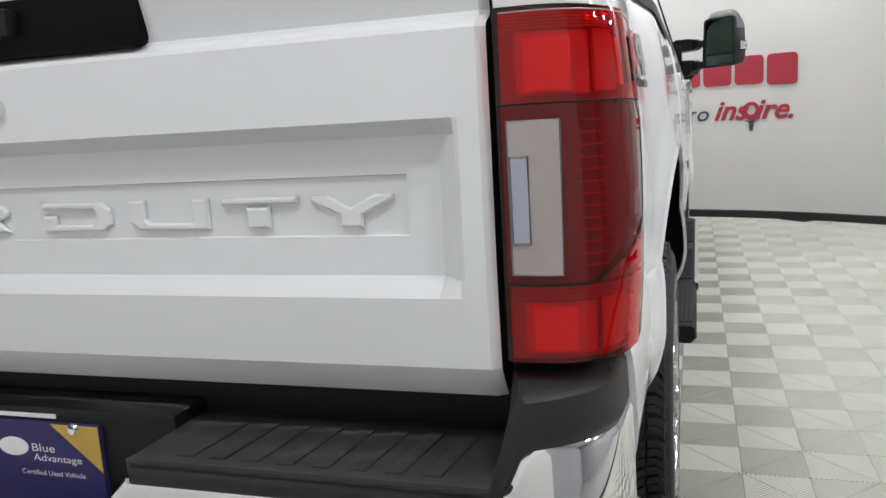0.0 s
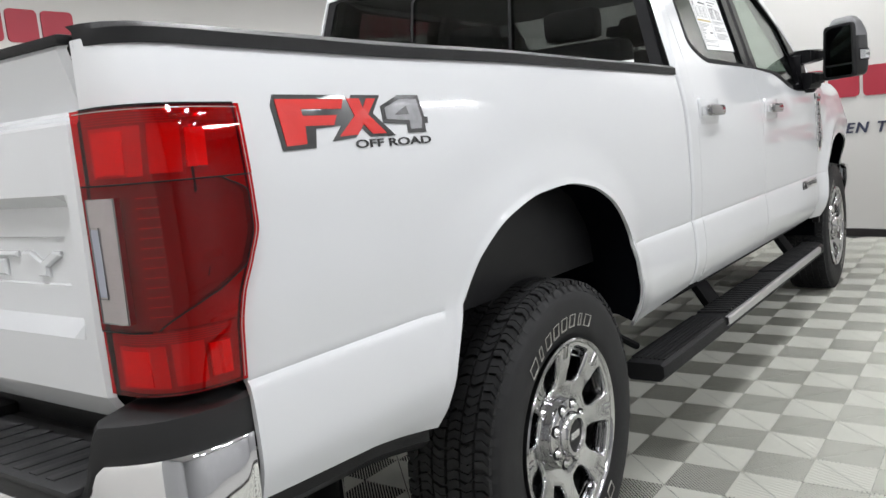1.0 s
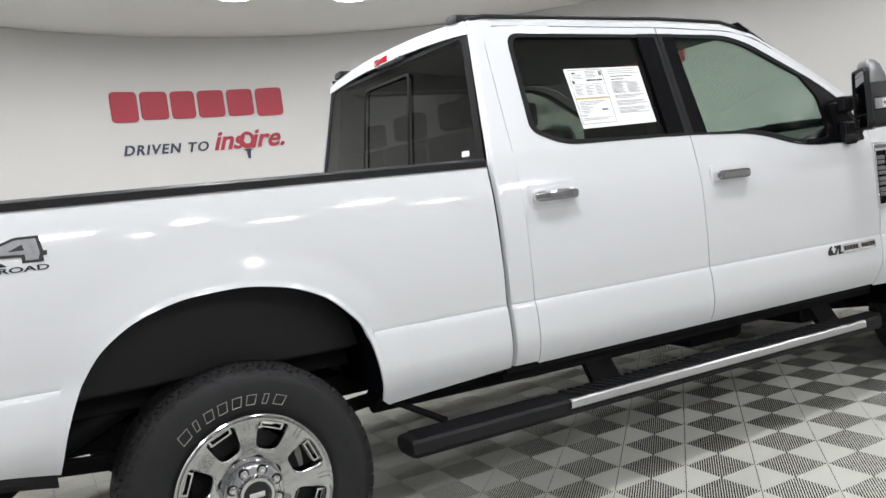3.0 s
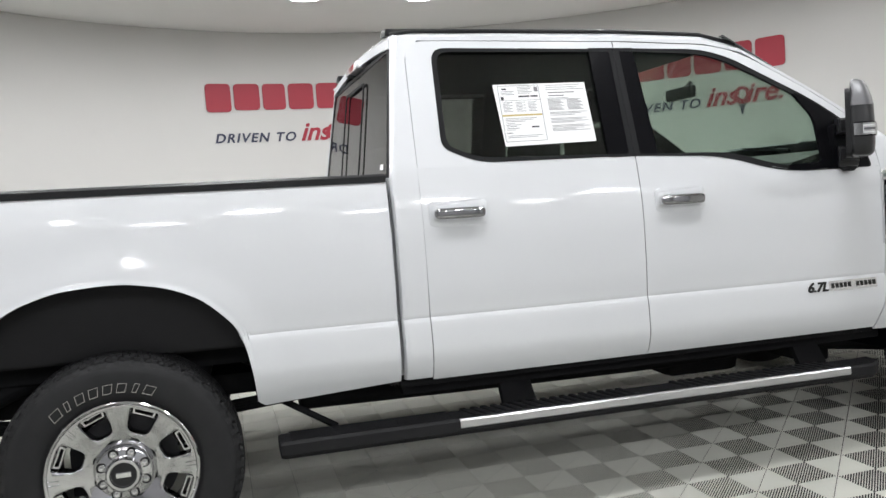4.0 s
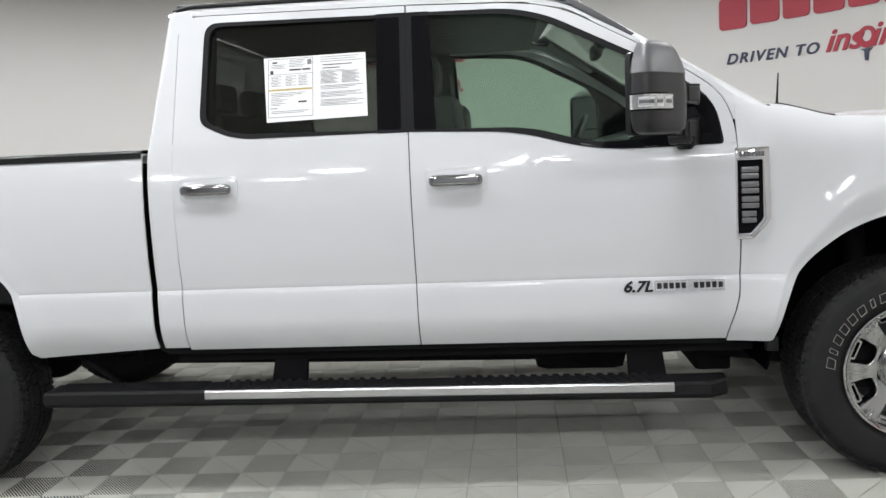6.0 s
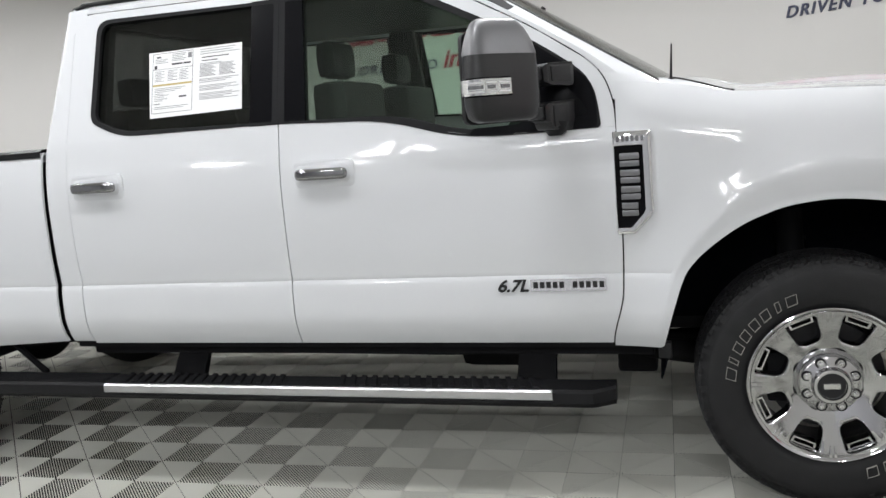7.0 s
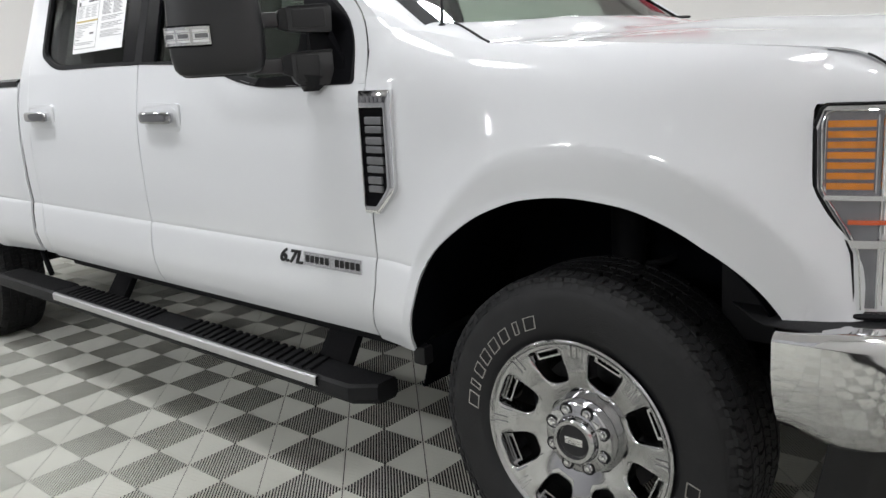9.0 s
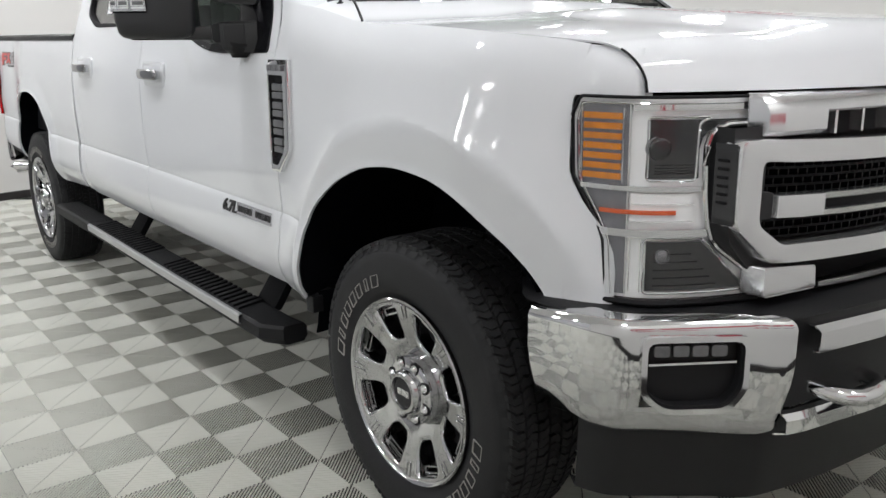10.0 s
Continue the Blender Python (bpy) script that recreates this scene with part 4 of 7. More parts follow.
    outer = [(1.157, 2.000), (1.24, 2.012), (1.6, 2.018), (2.2, 2.014), (2.62, 2.000), (2.80, 1.955), (3.0, 1.842), (3.25, 1.690), (3.44, 1.566), (3.60, 1.462)]
    inner = [(1.182, 1.90), (1.207, 1.981), (1.6, 1.980), (2.2, 1.976), (2.62, 1.962), (2.80, 1.924), (3.0, 1.815), (3.25, 1.652), (3.374, 1.563), (3.413, 1.455)]
    rows = []
    for t in steps_between(0, 1, 60):
        f = t * (len(outer) - 1)
        i = min(int(f), len(outer) - 2)
        o = Vector(outer[i]).lerp(Vector(outer[i + 1]), f - i)
        n = Vector(inner[i]).lerp(Vector(inner[i + 1]), f - i)
        if n.x > 2.9:
            # the pillar follows the door frame at a shut line's width
            n = min((Vector(p).lerp(Vector(q), k / 12) for p, q in zip(FRONT_FRAME, FRONT_FRAME[1:]) for k in range(12)), key=lambda p: (p - n).length)
            n = n + (o - n).normalized() * 0.0045
        m = (o + n) / 2
        far = (glass_x(o.y) - 0.03, o.x + 0.005, o.y + 0.006)
        if o.x > 2.80:
            v = (3.60 - o.x) / 0.835
            far = (0.875 - 0.13 * v, o.x + 0.004, 1.472 + 0.542 * v)
        rows.append([(glass_x(n.y) - 0.015, n.x, n.y), (glass_x(n.y) + 0.003, n.x, n.y), (glass_x(m.y) + 0.004, m.x, m.y), (glass_x(o.y) - 0.012, o.x - 0.012, o.y - 0.006), far])
    grid(bm, rows)
    tp("roof_rail", outward(bm), PAINT, corner, "white roof rail and windscreen pillar", sign, thick=0.006)
    bm = bmesh.new()
    tube(bm, [(glass_x(2.02) - 0.03, 1.16, 2.012), (glass_x(2.02) - 0.02, 1.24, 2.026), (glass_x(2.02) - 0.02, 2.2, 2.026), (glass_x(2.02) - 0.02, 2.62, 2.012), (glass_x(1.96) - 0.02, 2.80, 1.966)], 0.009, 8)
    tp("ditch_strip", bm, PLASTIC, corner, "black roof ditch strip", sign)


for s in (1, -1):
    cab_side(s)

# roof, rear wall, windscreen
bm = bmesh.new()
rows = []
for y in steps_between(1.157, 2.74, 24):
    row = []
    for u in steps_between(-1, 1, 20):
        edge = 2.016 - 0.02 * ease((y - 2.45) / 0.3) - 0.03 * ease((1.20 - y) / 0.05)
        row.append((0.755 * u, y + 0.06 * (1 - u * u) * ease((y - 2.4) / 0.3), edge + 0.045 * (1 - abs(u) ** 2.4)))
    rows.append(row)
grid(bm, rows)
roof = tp("roof", bm, PAINT, None, "white cab roof", thick=0.0)
bm = bmesh.new()
rows = []
for z in [0.62, 0.9, 1.2, 1.40, 1.418]:
    rows.append([(x, 1.074 + 0.010 * abs(x) ** 2, z) for x in steps_between(-0.92, 0.92, 16)])
grid(bm, rows)
rows = []
for z in (1.95, 1.97, 1.99, 2.012):
    rows.append([(x * (glass_x(z) - 0.02) / 0.8, 1.072 + 0.085 * (z - 1.40) / 0.6 + 0.012 * abs(x) ** 2 - (0.014 if z < 2.0 else -0.004), z + 0.032 * (1 - (x / 0.8) ** 2)) for x in steps_between(-0.8, 0.8, 16)])
grid(bm, rows)
back = tp("cab_rear_wall", bm, PAINT, None, "white cab rear wall", thick=0.012)
bm = bmesh.new()


def back_frame(a, b, d):
    return Vector((a, 1.066 + 0.085 * (b - 1.40) / 0.6 + 0.012 * a * a - d, b))


WIN = round_outline([(-0.918, 1.412), (0.918, 1.412), (0.772, 1.962), (-0.772, 1.962)], 0.03)
prism(bm, WIN, back_frame, -0.004, 0.0)
tp("rear_window", bm, GLASS_REAR, back, "dark tinted rear window")
bm = bmesh.new()
ring(bm, WIN, [(a * 0.945, 1.685 + (b - 1.685) * 0.93) for a, b in WIN], back_frame, 0.0005, 0.002)
tp("window_border", bm, SEAM, back, "black printed border of the glass")
bm = bmesh.new()
ring(bm, round_outline([(-0.27, 1.43), (0.27, 1.43), (0.26, 1.89), (-0.26, 1.89)], 0.04), round_outline([(-0.258, 1.442), (0.258, 1.442), (0.248, 1.878), (-0.248, 1.878)], 0.035), back_frame, 0.0, 0.006)
tp("slider_frame", bm, SEAM, back, "black sliding window frame")
bm = bmesh.new()
prism(bm, round_outline([(-0.16, 1.972), (0.16, 1.972), (0.16, 2.010), (-0.16, 2.010)], 0.008), back_frame, -0.02, 0.030, 0.005)
brake = tp("brake_light", bm, CLEAR_SILVER, back, "high brake light, red between clear ends")
bm = bmesh.new()
prism(bm, [(-0.075, 1.975), (0.075, 1.975), (0.075, 2.007), (-0.075, 2.007)], back_frame, 0.02, 0.032, 0.003)
tp("red_lens", bm, RED_LENS, brake, "red brake lens")
for s in (1, -1):
    bm = bmesh.new()
    prism(bm, round_outline([(s * 0.60, 2.026), (s * 0.70, 2.018), (s * 0.70, 2.048), (s * 0.62, 2.056)], 0.008), back_frame, -0.16, 0.008, 0.006)
    tp("roof_cap", bm, PLASTIC, back, "black roof strip end")
bm = bmesh.new()
prism(bm, [(0.742, 1.455), (0.80, 1.455), (0.797, 1.478), (0.742, 1.478)], back_frame, 0.001, 0.0022)
tp("window_label", bm, PAPER, back, "small white sticker")


def shield_place(u, v, off=0.0):
    """Windscreen: u across from -1 to 1, v from the base to the roof."""
    w = 0.875 + (0.745 - 0.875) * v
    y = 3.60 + (2.765 - 3.60) * v + 0.13 * (1 - u * u) * (1 - 0.45 * v)
    z = 1.470 + (2.012 - 1.470) * v + 0.02 * (1 - u * u) * v
    return Vector((u * w, y + off * 0.5, z + off))


bm = bmesh.new()
grid(bm, [[shield_place(u, v) for u in steps_between(-1, 1, 20)] for v in steps_between(0, 1, 14)])
tp("windscreen", bm, GLASS_SHIELD, None, "clear windscreen", thick=0.004)
for s in (1, -1):
    bm = bmesh.new()
    rows = []
    for v in steps_between(0, 1, 14):
        a, b = shield_place(1, v, 0.003), shield_place(0.93, v, 0.004)
        rows.append([b, a, a + Vector((0.05, -0.05, -0.01))])
    grid(bm, rows)
    tp("windscreen_trim", bm, SEAM, None, "black windscreen edge", s)

# ---- front of the truck ----
SHOULDER = [(3.40, 1.512), (3.50, 1.504), (3.60, 1.489), (3.70, 1.468), (3.80, 1.448), (4.10, 1.434), (4.35, 1.418), (4.55, 1.402), (4.70, 1.384), (4.80, 1.370)]


def fender_x(y, z):
    """Front wing: the side, rounding over at the shoulder below the bonnet."""
    h = curve_at(SHOULDER, y)
    base = side_x(y, min(z, 1.15)) + wing_flare(y, z) - wing_flare(y, min(z, 1.15))
    t = max(0.0, (z - 1.15) / (h - 1.15))
    k = curve_at([(3.4, 0.58), (3.62, 0.78), (4.0, 0.90), (4.3, 0.72), (4.6, 0.46)], y)
    w = ease((3.52 - y) / 0.10) * ease((z - 1.27) / 0.09)
    return (base - 0.020 * k * t - 0.085 * k * t**4.5) * (1 - w) + (glass_x(z) + 0.006) * w




def fender(sign):
    cols = arch_columns(FRONT_ARCH, 3.3985, 4.64, 0.025)
    bm = bmesh.new()
    rows = []
    levels = [v for v in LEVELS if v < 1.16] + [1.16 + 0.012 * i for i in range(32)]
    for y in cols:
        low = arch_z(FRONT_ARCH, y) if FRONT_ARCH[0][0] <= y <= FRONT_ARCH[-1][0] else (0.588 if y < 4 else 0.775)
        hi = curve_at(SHOULDER, y)
        row = []
        for z in panel_heights(low, hi, levels):
            end = curve_at([(0.80, 4.690), (0.93, 4.690), (0.99, 4.675), (1.08, 4.618), (1.14, 4.594), (1.275, 4.590), (1.30, 4.598), (1.45, 4.600)], z)
            edge = 0.022 * math.sin(max(0.0, (z - 0.58)) * 3.0) - 0.032 * ease((0.80 - z) / 0.2) if z < 1.36 else 0.022 * math.sin(0.78 * 3.0)
            yy = y + edge * ease((3.52 - y) / 0.118) if y < 4.40 else 4.40 + (y - 4.40) * (end - 4.40) / 0.24
            row.append(Vector((fender_x(yy, z), yy, z)))
        rows.append(row)
    grid(bm, rows)
    bmesh.ops.remove_doubles(bm, verts=bm.verts, dist=2e-5)
    bmesh.ops.dissolve_degenerate(bm, edges=bm.edges, dist=1e-5)
    wing = tp("front_wing", outward(bm), PAINT, None, "white front wing with a broad flared arch", sign, thick=0.010)
    bm = bmesh.new()
    rows = []
    for k in range(41):
        y = FRONT_ARCH[0][0] + (FRONT_ARCH[-1][0] - FRONT_ARCH[0][0]) * (0.5 - 0.5 * math.cos(math.pi * k / 40))
        z = arch_z(FRONT_ARCH, y) + 0.004
        wob = 0.008 * math.sin(k * 1.9)
        rows.append([(side_x(y, z) - 0.014, y, z), (0.92, y, z + 0.02), (0.76, y, z + 0.035 + wob), (0.52, y, z + 0.03 + wob)])
    grid(bm, rows)
    tp("wheel_liner", bm, LINER, wing, "black moulded wheel arch liner", sign, thick=0.004)
    bm = bmesh.new()
    box(bm, 0.50, 0.52, 3.42, 4.66, 0.58, 1.24)
    tp("inner_wing", bm, LINER, wing, "", sign)
    bm = bmesh.new()
    box(bm, 0.945, 0.985, 3.515, 3.56, 0.545, 0.602, 0.006)
    tp("mud_tab", bm, PLASTIC, wing, "black plastic arch corner", sign)
    # engine badge frame on the wing
    zb, zt = 0.996, 1.343
    bm = bmesh.new()
    x = fender_x(3.46, 1.18)
    outer = [(3.400, zb), (3.460, zb), (3.512, zb + 0.055), (3.525, zb + 0.075), (3.525, zt), (3.400, zt)]
    inner = [(3.404, zb + 0.022), (3.448, zb + 0.022), (3.490, zb + 0.068), (3.497, zb + 0.082), (3.497, zt - 0.048), (3.404, zt - 0.048)]

    def wing_frame(a, b, d):
        return Vector((fender_x(a, b) + d, a, b))

    ring(bm, outer, inner, wing_frame, -0.004, 0.016)
    bmesh.ops.bevel(bm, geom=list(bm.edges), offset=0.004, segments=2, profile=0.6, affect="EDGES")
    badge = tp("wing_badge", bm, CHROME, wing, "chrome-framed black side badge", sign)
    bm = bmesh.new()
    prism(bm, inner, wing_frame, -0.002, 0.004)
    tp("badge_field", bm, BLACK_GLOSS, badge, "gloss black field", sign)
    for i in range(4):
        z0 = zt - 0.062 - (i + 1) * 0.0560
        bm = bmesh.new()
        a0, a1 = 3.420, 3.484 - 0.010 * (i == 3)
        for zl, zh in ((z0, z0 + 0.019), (z0 + 0.0235, z0 + 0.0445)):
            prism(bm, round_outline([(a0, zl), (a1, zl), (a1, zh), (a0, zh)], 0.004, 2), wing_frame, 0.002, 0.011, 0.002)
        tp("badge_mark", bm, BADGE_GREY, badge, "raised grey metal block", sign)
    bm = bmesh.new()
    for i in range(6):
        box(bm, x + 0.014, x + 0.0175, 3.412 + i * 0.016, 3.422 + i * 0.016, zt - 0.034, zt - 0.016)
    tp("badge_script", bm, DECAL_GREY, badge, "small dark marks", sign)


for s in (1, -1):
    fender(s)

# bonnet
def bonnet_edge(y):
    h = curve_at(SHOULDER, y)
    e = fender_x(min(y, 4.60), curve_at(SHOULDER, min(y, 4.60))) - 0.004
    if y < 3.80:
        e = min(e, 0.905 - (3.80 - y) * 0.50)
    if y > 4.60:
        e -= 0.06 * (y - 4.60)
    return e


def corner_rise(y):
    return 0.022 * ease((3.84 - y) / 0.24)


bm = bmesh.new()
rows = []
for v in steps_between(0, 1, 60):
    row = []
    for u in steps_between(-1, 1, 48):
        a = abs(u)
        y0 = 3.600 + 0.10 * (1 - u * u)
        y1 = 4.985 - 0.250 * u * u
        y = y0 + (y1 - y0) * v
        ye = 3.600 + (4.735 - 3.600) * v
        x = u * bonnet_edge(ye)
        h = curve_at(SHOULDER, ye) + corner_rise(ye) + (0.030 * (1 - a**2.4) + 0.020 * ease((0.62 - a) / 0.22)) * (0.25 + 0.75 * ease((v + 0.1) / 0.6))
        if v > 0.90:
            t = (v - 0.90) / 0.10
            low = 1.297
            h = low + (h - low) * math.sqrt(max(0.0, 1 - t**2.2))
        row.append((x, y, h))
    rows.append(row)
rows.append([(x * 0.99, y - 0.03, z) for x, y, z in rows[-1]])
grid(bm, rows)
bonnet = tp("bonnet", bm, PAINT, None, "white bonnet with a raised centre", thick=0.004)
for s in (1, -1):
    bm = bmesh.new()
    tube(bm, [(bonnet_edge(y) + 0.002, y, curve_at(SHOULDER, y) + corner_rise(y) + 0.0015) for y in steps_between(3.61, 3.80, 10)], 0.0040, 6)
    tp("bonnet_gap", bm, SEAM, bonnet, "dark shut line", s)
bm = bmesh.new()
for s in (1, -1):
    top = bmesh.new()
    rows = []
    for y in steps_between(3.56, 3.81, 16):
        h, xo = curve_at(SHOULDER, y), fender_x(y, curve_at(SHOULDER, y))
        xi = min(bonnet_edge(max(y, 3.60)) + 0.004, xo - 0.002)
        rows.append([(xo + (xi - xo) * u, y, h - 0.002 + (corner_rise(y) + 0.002) * (1 - (1 - u) ** 2)) for u in steps_between(0, 1, 6)])
    grid(top, rows)
    tp("wing_top", outward(top), PAINT, None, "white top of the front wing beside the cowl", s)
box(bm, -0.80, 0.80, 3.45, 4.45, 1.10, 1.18)
tp("engine_cover", bm, SEAM, bonnet)


def brow(sign):
    """White skin over the lamp, wrapping the corner up to the bonnet's shut line."""
    bm = bmesh.new()
    rows = []
    for t in steps_between(0, 1, 14):
        z = 1.289 + (1.392 - 1.289) * t
        row = []
        for u in steps_between(0.030, 0.206, 22):
            top = 0.010 * t + 0.040 * t**3.2 + 0.014 * ease((u - 0.178) / 0.012)
            p = head_place(u, z - 0.010 * t * (u - 0.030) / 0.148, 0.002 - top)
            w = ease((p.y - 4.575) / 0.07)
            row.append(Vector((fender_x(p.y, z) * (1 - w) + p.x * w, p.y, p.z)))
        rows.append(row)
    grid(bm, rows)
    tp("lamp_brow", bm, PAINT, None, "white body skin over the head lamp", sign, thick=0.0)
    bm = bmesh.new()
    line = []
    for t in steps_between(0.42, 1.0, 16):
        y = 3.600 + 1.135 * (0.90 + 0.10 * t)
        h = curve_at(SHOULDER, y)
        line.append((bonnet_edge(y) + 0.002, y + 0.001, 1.297 + (h - 1.297) * math.sqrt(max(0.0, 1 - t**2.2))))
    tube(bm, line, 0.0026, 6)
    tp("bonnet_gap", bm, SEAM, bonnet, "dark shut line", sign)


# cowl, wipers, antenna
bm = bmesh.new()
rows = []
for u in steps_between(-1, 1, 20):
    y = 3.60 + 0.13 * (1 - u * u)
    rows.append([(0.90 * u, y - 0.06, 1.468), (0.91 * u, y + 0.03, 1.466), (0.92 * u, y + 0.12, 1.452)])
grid(bm, rows)
cowl = tp("cowl", bm, PLASTIC, None, "black plastic cowl below the windscreen", thick=0.01)
for x0 in (0.62, -0.05):
    bm = bmesh.new()
    tube(bm, [(x0 + 0.12, 3.66, 1.482), (x0, 3.655, 1.497), (x0 - 0.30, 3.695, 1.512)], [0.012, 0.009, 0.006], 8)
    tp("wiper_arm", bm, PLASTIC, cowl, "black wiper arm")
    bm = bmesh.new()
    tube(bm, [(x0 + 0.05, 3.625, 1.506), (x0 - 0.3, 3.68, 1.520), (x0 - 0.5, 3.69, 1.522)], 0.006, 6)
    tp("wiper_blade", bm, SEAM, cowl)
bm = bmesh.new()
lathe(bm, [(0.0, 0.018), (0.012, 0.014), (0.02, 0.005), (0.13, 0.0025), (0.135, 0.0003)], Matrix.Translation((0.855, 3.60, 1.492)) @ Matrix.Rotation(radians(-90), 4, "Y") @ Matrix.Rotation(radians(3), 4, "Z"), 10)
tp("antenna", bm, PLASTIC, cowl, "short black antenna")

# head lamps: a surface that wraps the corner
LAMP_PLAN = [(0.934, 4.560), (0.900, 4.615), (0.878, 4.690), (0.845, 4.745), (0.770, 4.800), (0.690, 4.840), (0.620, 4.872)]
LAMP_LEN = [0.0]
for (xa, ya), (xb, yb) in zip(LAMP_PLAN, LAMP_PLAN[1:]):
    LAMP_LEN.append(LAMP_LEN[-1] + math.hypot(xb - xa, yb - ya))


def head_place(u, z, off=0.0):
    x = curve_at(list(zip(LAMP_LEN, [p[0] for p in LAMP_PLAN])), u)
    y = curve_at(list(zip(LAMP_LEN, [p[1] for p in LAMP_PLAN])), u)
    x2 = curve_at(list(zip(LAMP_LEN, [p[0] for p in LAMP_PLAN])), u + 0.004)
    y2 = curve_at(list(zip(LAMP_LEN, [p[1] for p in LAMP_PLAN])), u + 0.004)
    n = Vector((y2 - y, x - x2)).normalized() if (x2, y2) != (x, y) else Vector((0.4, 0.9)).normalized()
    return Vector((x + n.x * off, y + n.y * off, z))


def head_patch(z0, z1, u0, u1, off, back=0.012, nz=6, nu=14):
    bm = bmesh.new()
    f0 = u0 if callable(u0) else (lambda z: u0)
    f1 = u1 if callable(u1) else (lambda z: u1)
    zs = steps_between(z0, z1, nz)
    a = [[head_place(u, z, off) for u in steps_between(f0(z), f1(z), nu)] for z in zs]
    b = [[head_place(u, z, off - back) for u in steps_between(f0(z), f1(z), nu)] for z in zs]
    grid(bm, a)
    for i in (0, -1):
        grid(bm, [a[i], b[i]])
        grid(bm, [[r[i] for r in a], [r[i] for r in b]])
    return bm


def top_bar_frame(a, b, d):
    return Vector((a, 4.968 - 0.18 * a * a + d, b))


def subdivide(pts, n=4):
    out = []
    for i in range(len(pts)):
        p, q = Vector(pts[i]), Vector(pts[(i + 1) % len(pts)])
        m = max(1, int((q - p).length / 0.06)) if n else 1
        out += [tuple(p.lerp(q, k / m)) for k in range(m)]
    return out


def outer_u(z):
    return line_at([(0.868, 0.126), (0.99, 0.118), (1.035, 0.098), (1.120, 0.046), (1.25, 0.042), (1.284, 0.056)], z)


def inner_u(z):
    return line_at([(0.868, 0.462), (0.905, 0.455), (0.985, 0.346), (1.005, 0.336), (1.03, 0.330), (1.10, 0.320), (1.185, 0.318), (1.208, 0.325), (1.222, 0.340), (1.230, 0.362), (1.233, 0.460), (1.284, 0.460)], z)


def lamp_outline(bm, pts, r, off, sides=6):
    """A round bead along an outline of (u, z) points on the lamp."""
    pts = round_outline(pts, 0.010, 4)
    pts = subdivide(pts + pts[:1])[:-1]
    tube(bm, [head_place(u, z, off) for u, z in pts + pts[:2]], r, sides)
    return bm


def head_lamp(sign):
    bm = head_patch(0.868, 1.284, outer_u, inner_u, -0.006, 0.05, 60, 24)
    lamp = tp("head_lamp", bm, CLEAR_SILVER, None, "clear head lamp with silver surrounds and an amber side reflector", sign)
    # the two pockets are flat dark patches; colour stands in for their depth
    for z0, z1, f0, f1, off, mat, name, label in (
        (0.876, 1.276, lambda z: outer_u(z) + 0.004, lambda z: 0.162, -0.002, FACET_GREY, "side_facet", "smoke-grey side of the lamp"),
        (1.124, 1.244, lambda z: 0.203, lambda z: inner_u(z) - 0.012, 0.000, LAMP_DARK, "upper_pocket", "dark pocket with a projector lens"),
        (1.243, 1.252, lambda z: 0.206, lambda z: 0.450, -0.001, LAMP_GREY, "top_strip", "grey top strip"),
        (1.030, 1.094, lambda z: 0.170, lambda z: 0.300, 0.001, CLEAR_SILVER, "silver_block", "bright silver block"),
        (0.886, 0.992, lambda z: 0.205, lambda z: min(inner_u(z) - 0.020, 0.322 + (0.992 - z) * 1.05), 0.000, LAMP_DARK, "lower_pocket", "dark lower pocket"),
        (1.050, 1.059, lambda z: 0.106, lambda z: 0.262, 0.0055, AMBER_RED, "amber_strip", "thin orange-red light strip"),
    ):
        bm = head_patch(z0, z1, f0, f1, off, 0.01, 10, 12)
        p = tp(name, bm, mat, lamp, label, sign)
        if name == "side_facet":
            for k in range(7):
                z = 1.120 + k * 0.0205
                bm = head_patch(z, z + 0.0130, 0.064, 0.148, 0.0035, 0.006, 2, 6)
                tp("amber_bar", bm, AMBER, p, "amber reflector bar", sign)
        if name == "upper_pocket":
            c = head_place(0.226, 1.186, -0.004)
            d = Vector((0.55, 0.83, 0)).to_track_quat("X", "Z").to_matrix().to_4x4()
            bm = bmesh.new()
            lathe(bm, [(-0.01, 0.028), (0.002, 0.0265), (0.003, 0.0245), (0.000, 0.0240)], Matrix.Translation(c) @ d, 28)
            pr = tp("projector", bm, LED_GREY, p, "round projector in a grey ring", sign)
            bm = bmesh.new()
            lathe(bm, [(0.000, 0.0245), (0.006, 0.022), (0.010, 0.016), (0.012, 0.008), (0.0125, 0.0004)], Matrix.Translation(c) @ d, 28)
            tp("projector_lens", bm, LAMP_DARK, pr, "clear glass dome", sign)
            for k in range(4):
                z = 1.134 + 0.006 * k
                bm = head_patch(z, z + 0.0016, 0.215, 0.296, 0.0015, 0.004, 1, 6)
                tp("pocket_fin", bm, SEAM, p, "", sign)
        if name == "lower_pocket":
            for k in range(5):
                z = 0.897 + 0.017 * k
                bm = head_patch(z, z + 0.0018, 0.222, 0.300 + 0.015 * (4 - k), 0.0015, 0.004, 1, 6)
                tp("pocket_fin", bm, SEAM, p, "", sign)
            c = head_place(0.240, 0.962, -0.004)
            bm = bmesh.new()
            lathe(bm, [(-0.01, 0.017), (0.006, 0.016), (0.004, 0.013), (0.008, 0.006), (0.009, 0.0004)], Matrix.Translation(c) @ d, 20)
            tp("projector", bm, LED_GREY, p, "small inner reflector", sign)
    for z0, z1, a, b, off in ((1.098, 1.108, 0.060, 0.312, 0.005), (1.002, 1.018, 0.108, 0.330, 0.006), (1.262, 1.274, 0.170, 0.455, 0.002)):
        bm = head_patch(z0, z1, a, b, off, 0.010, 2, 16)
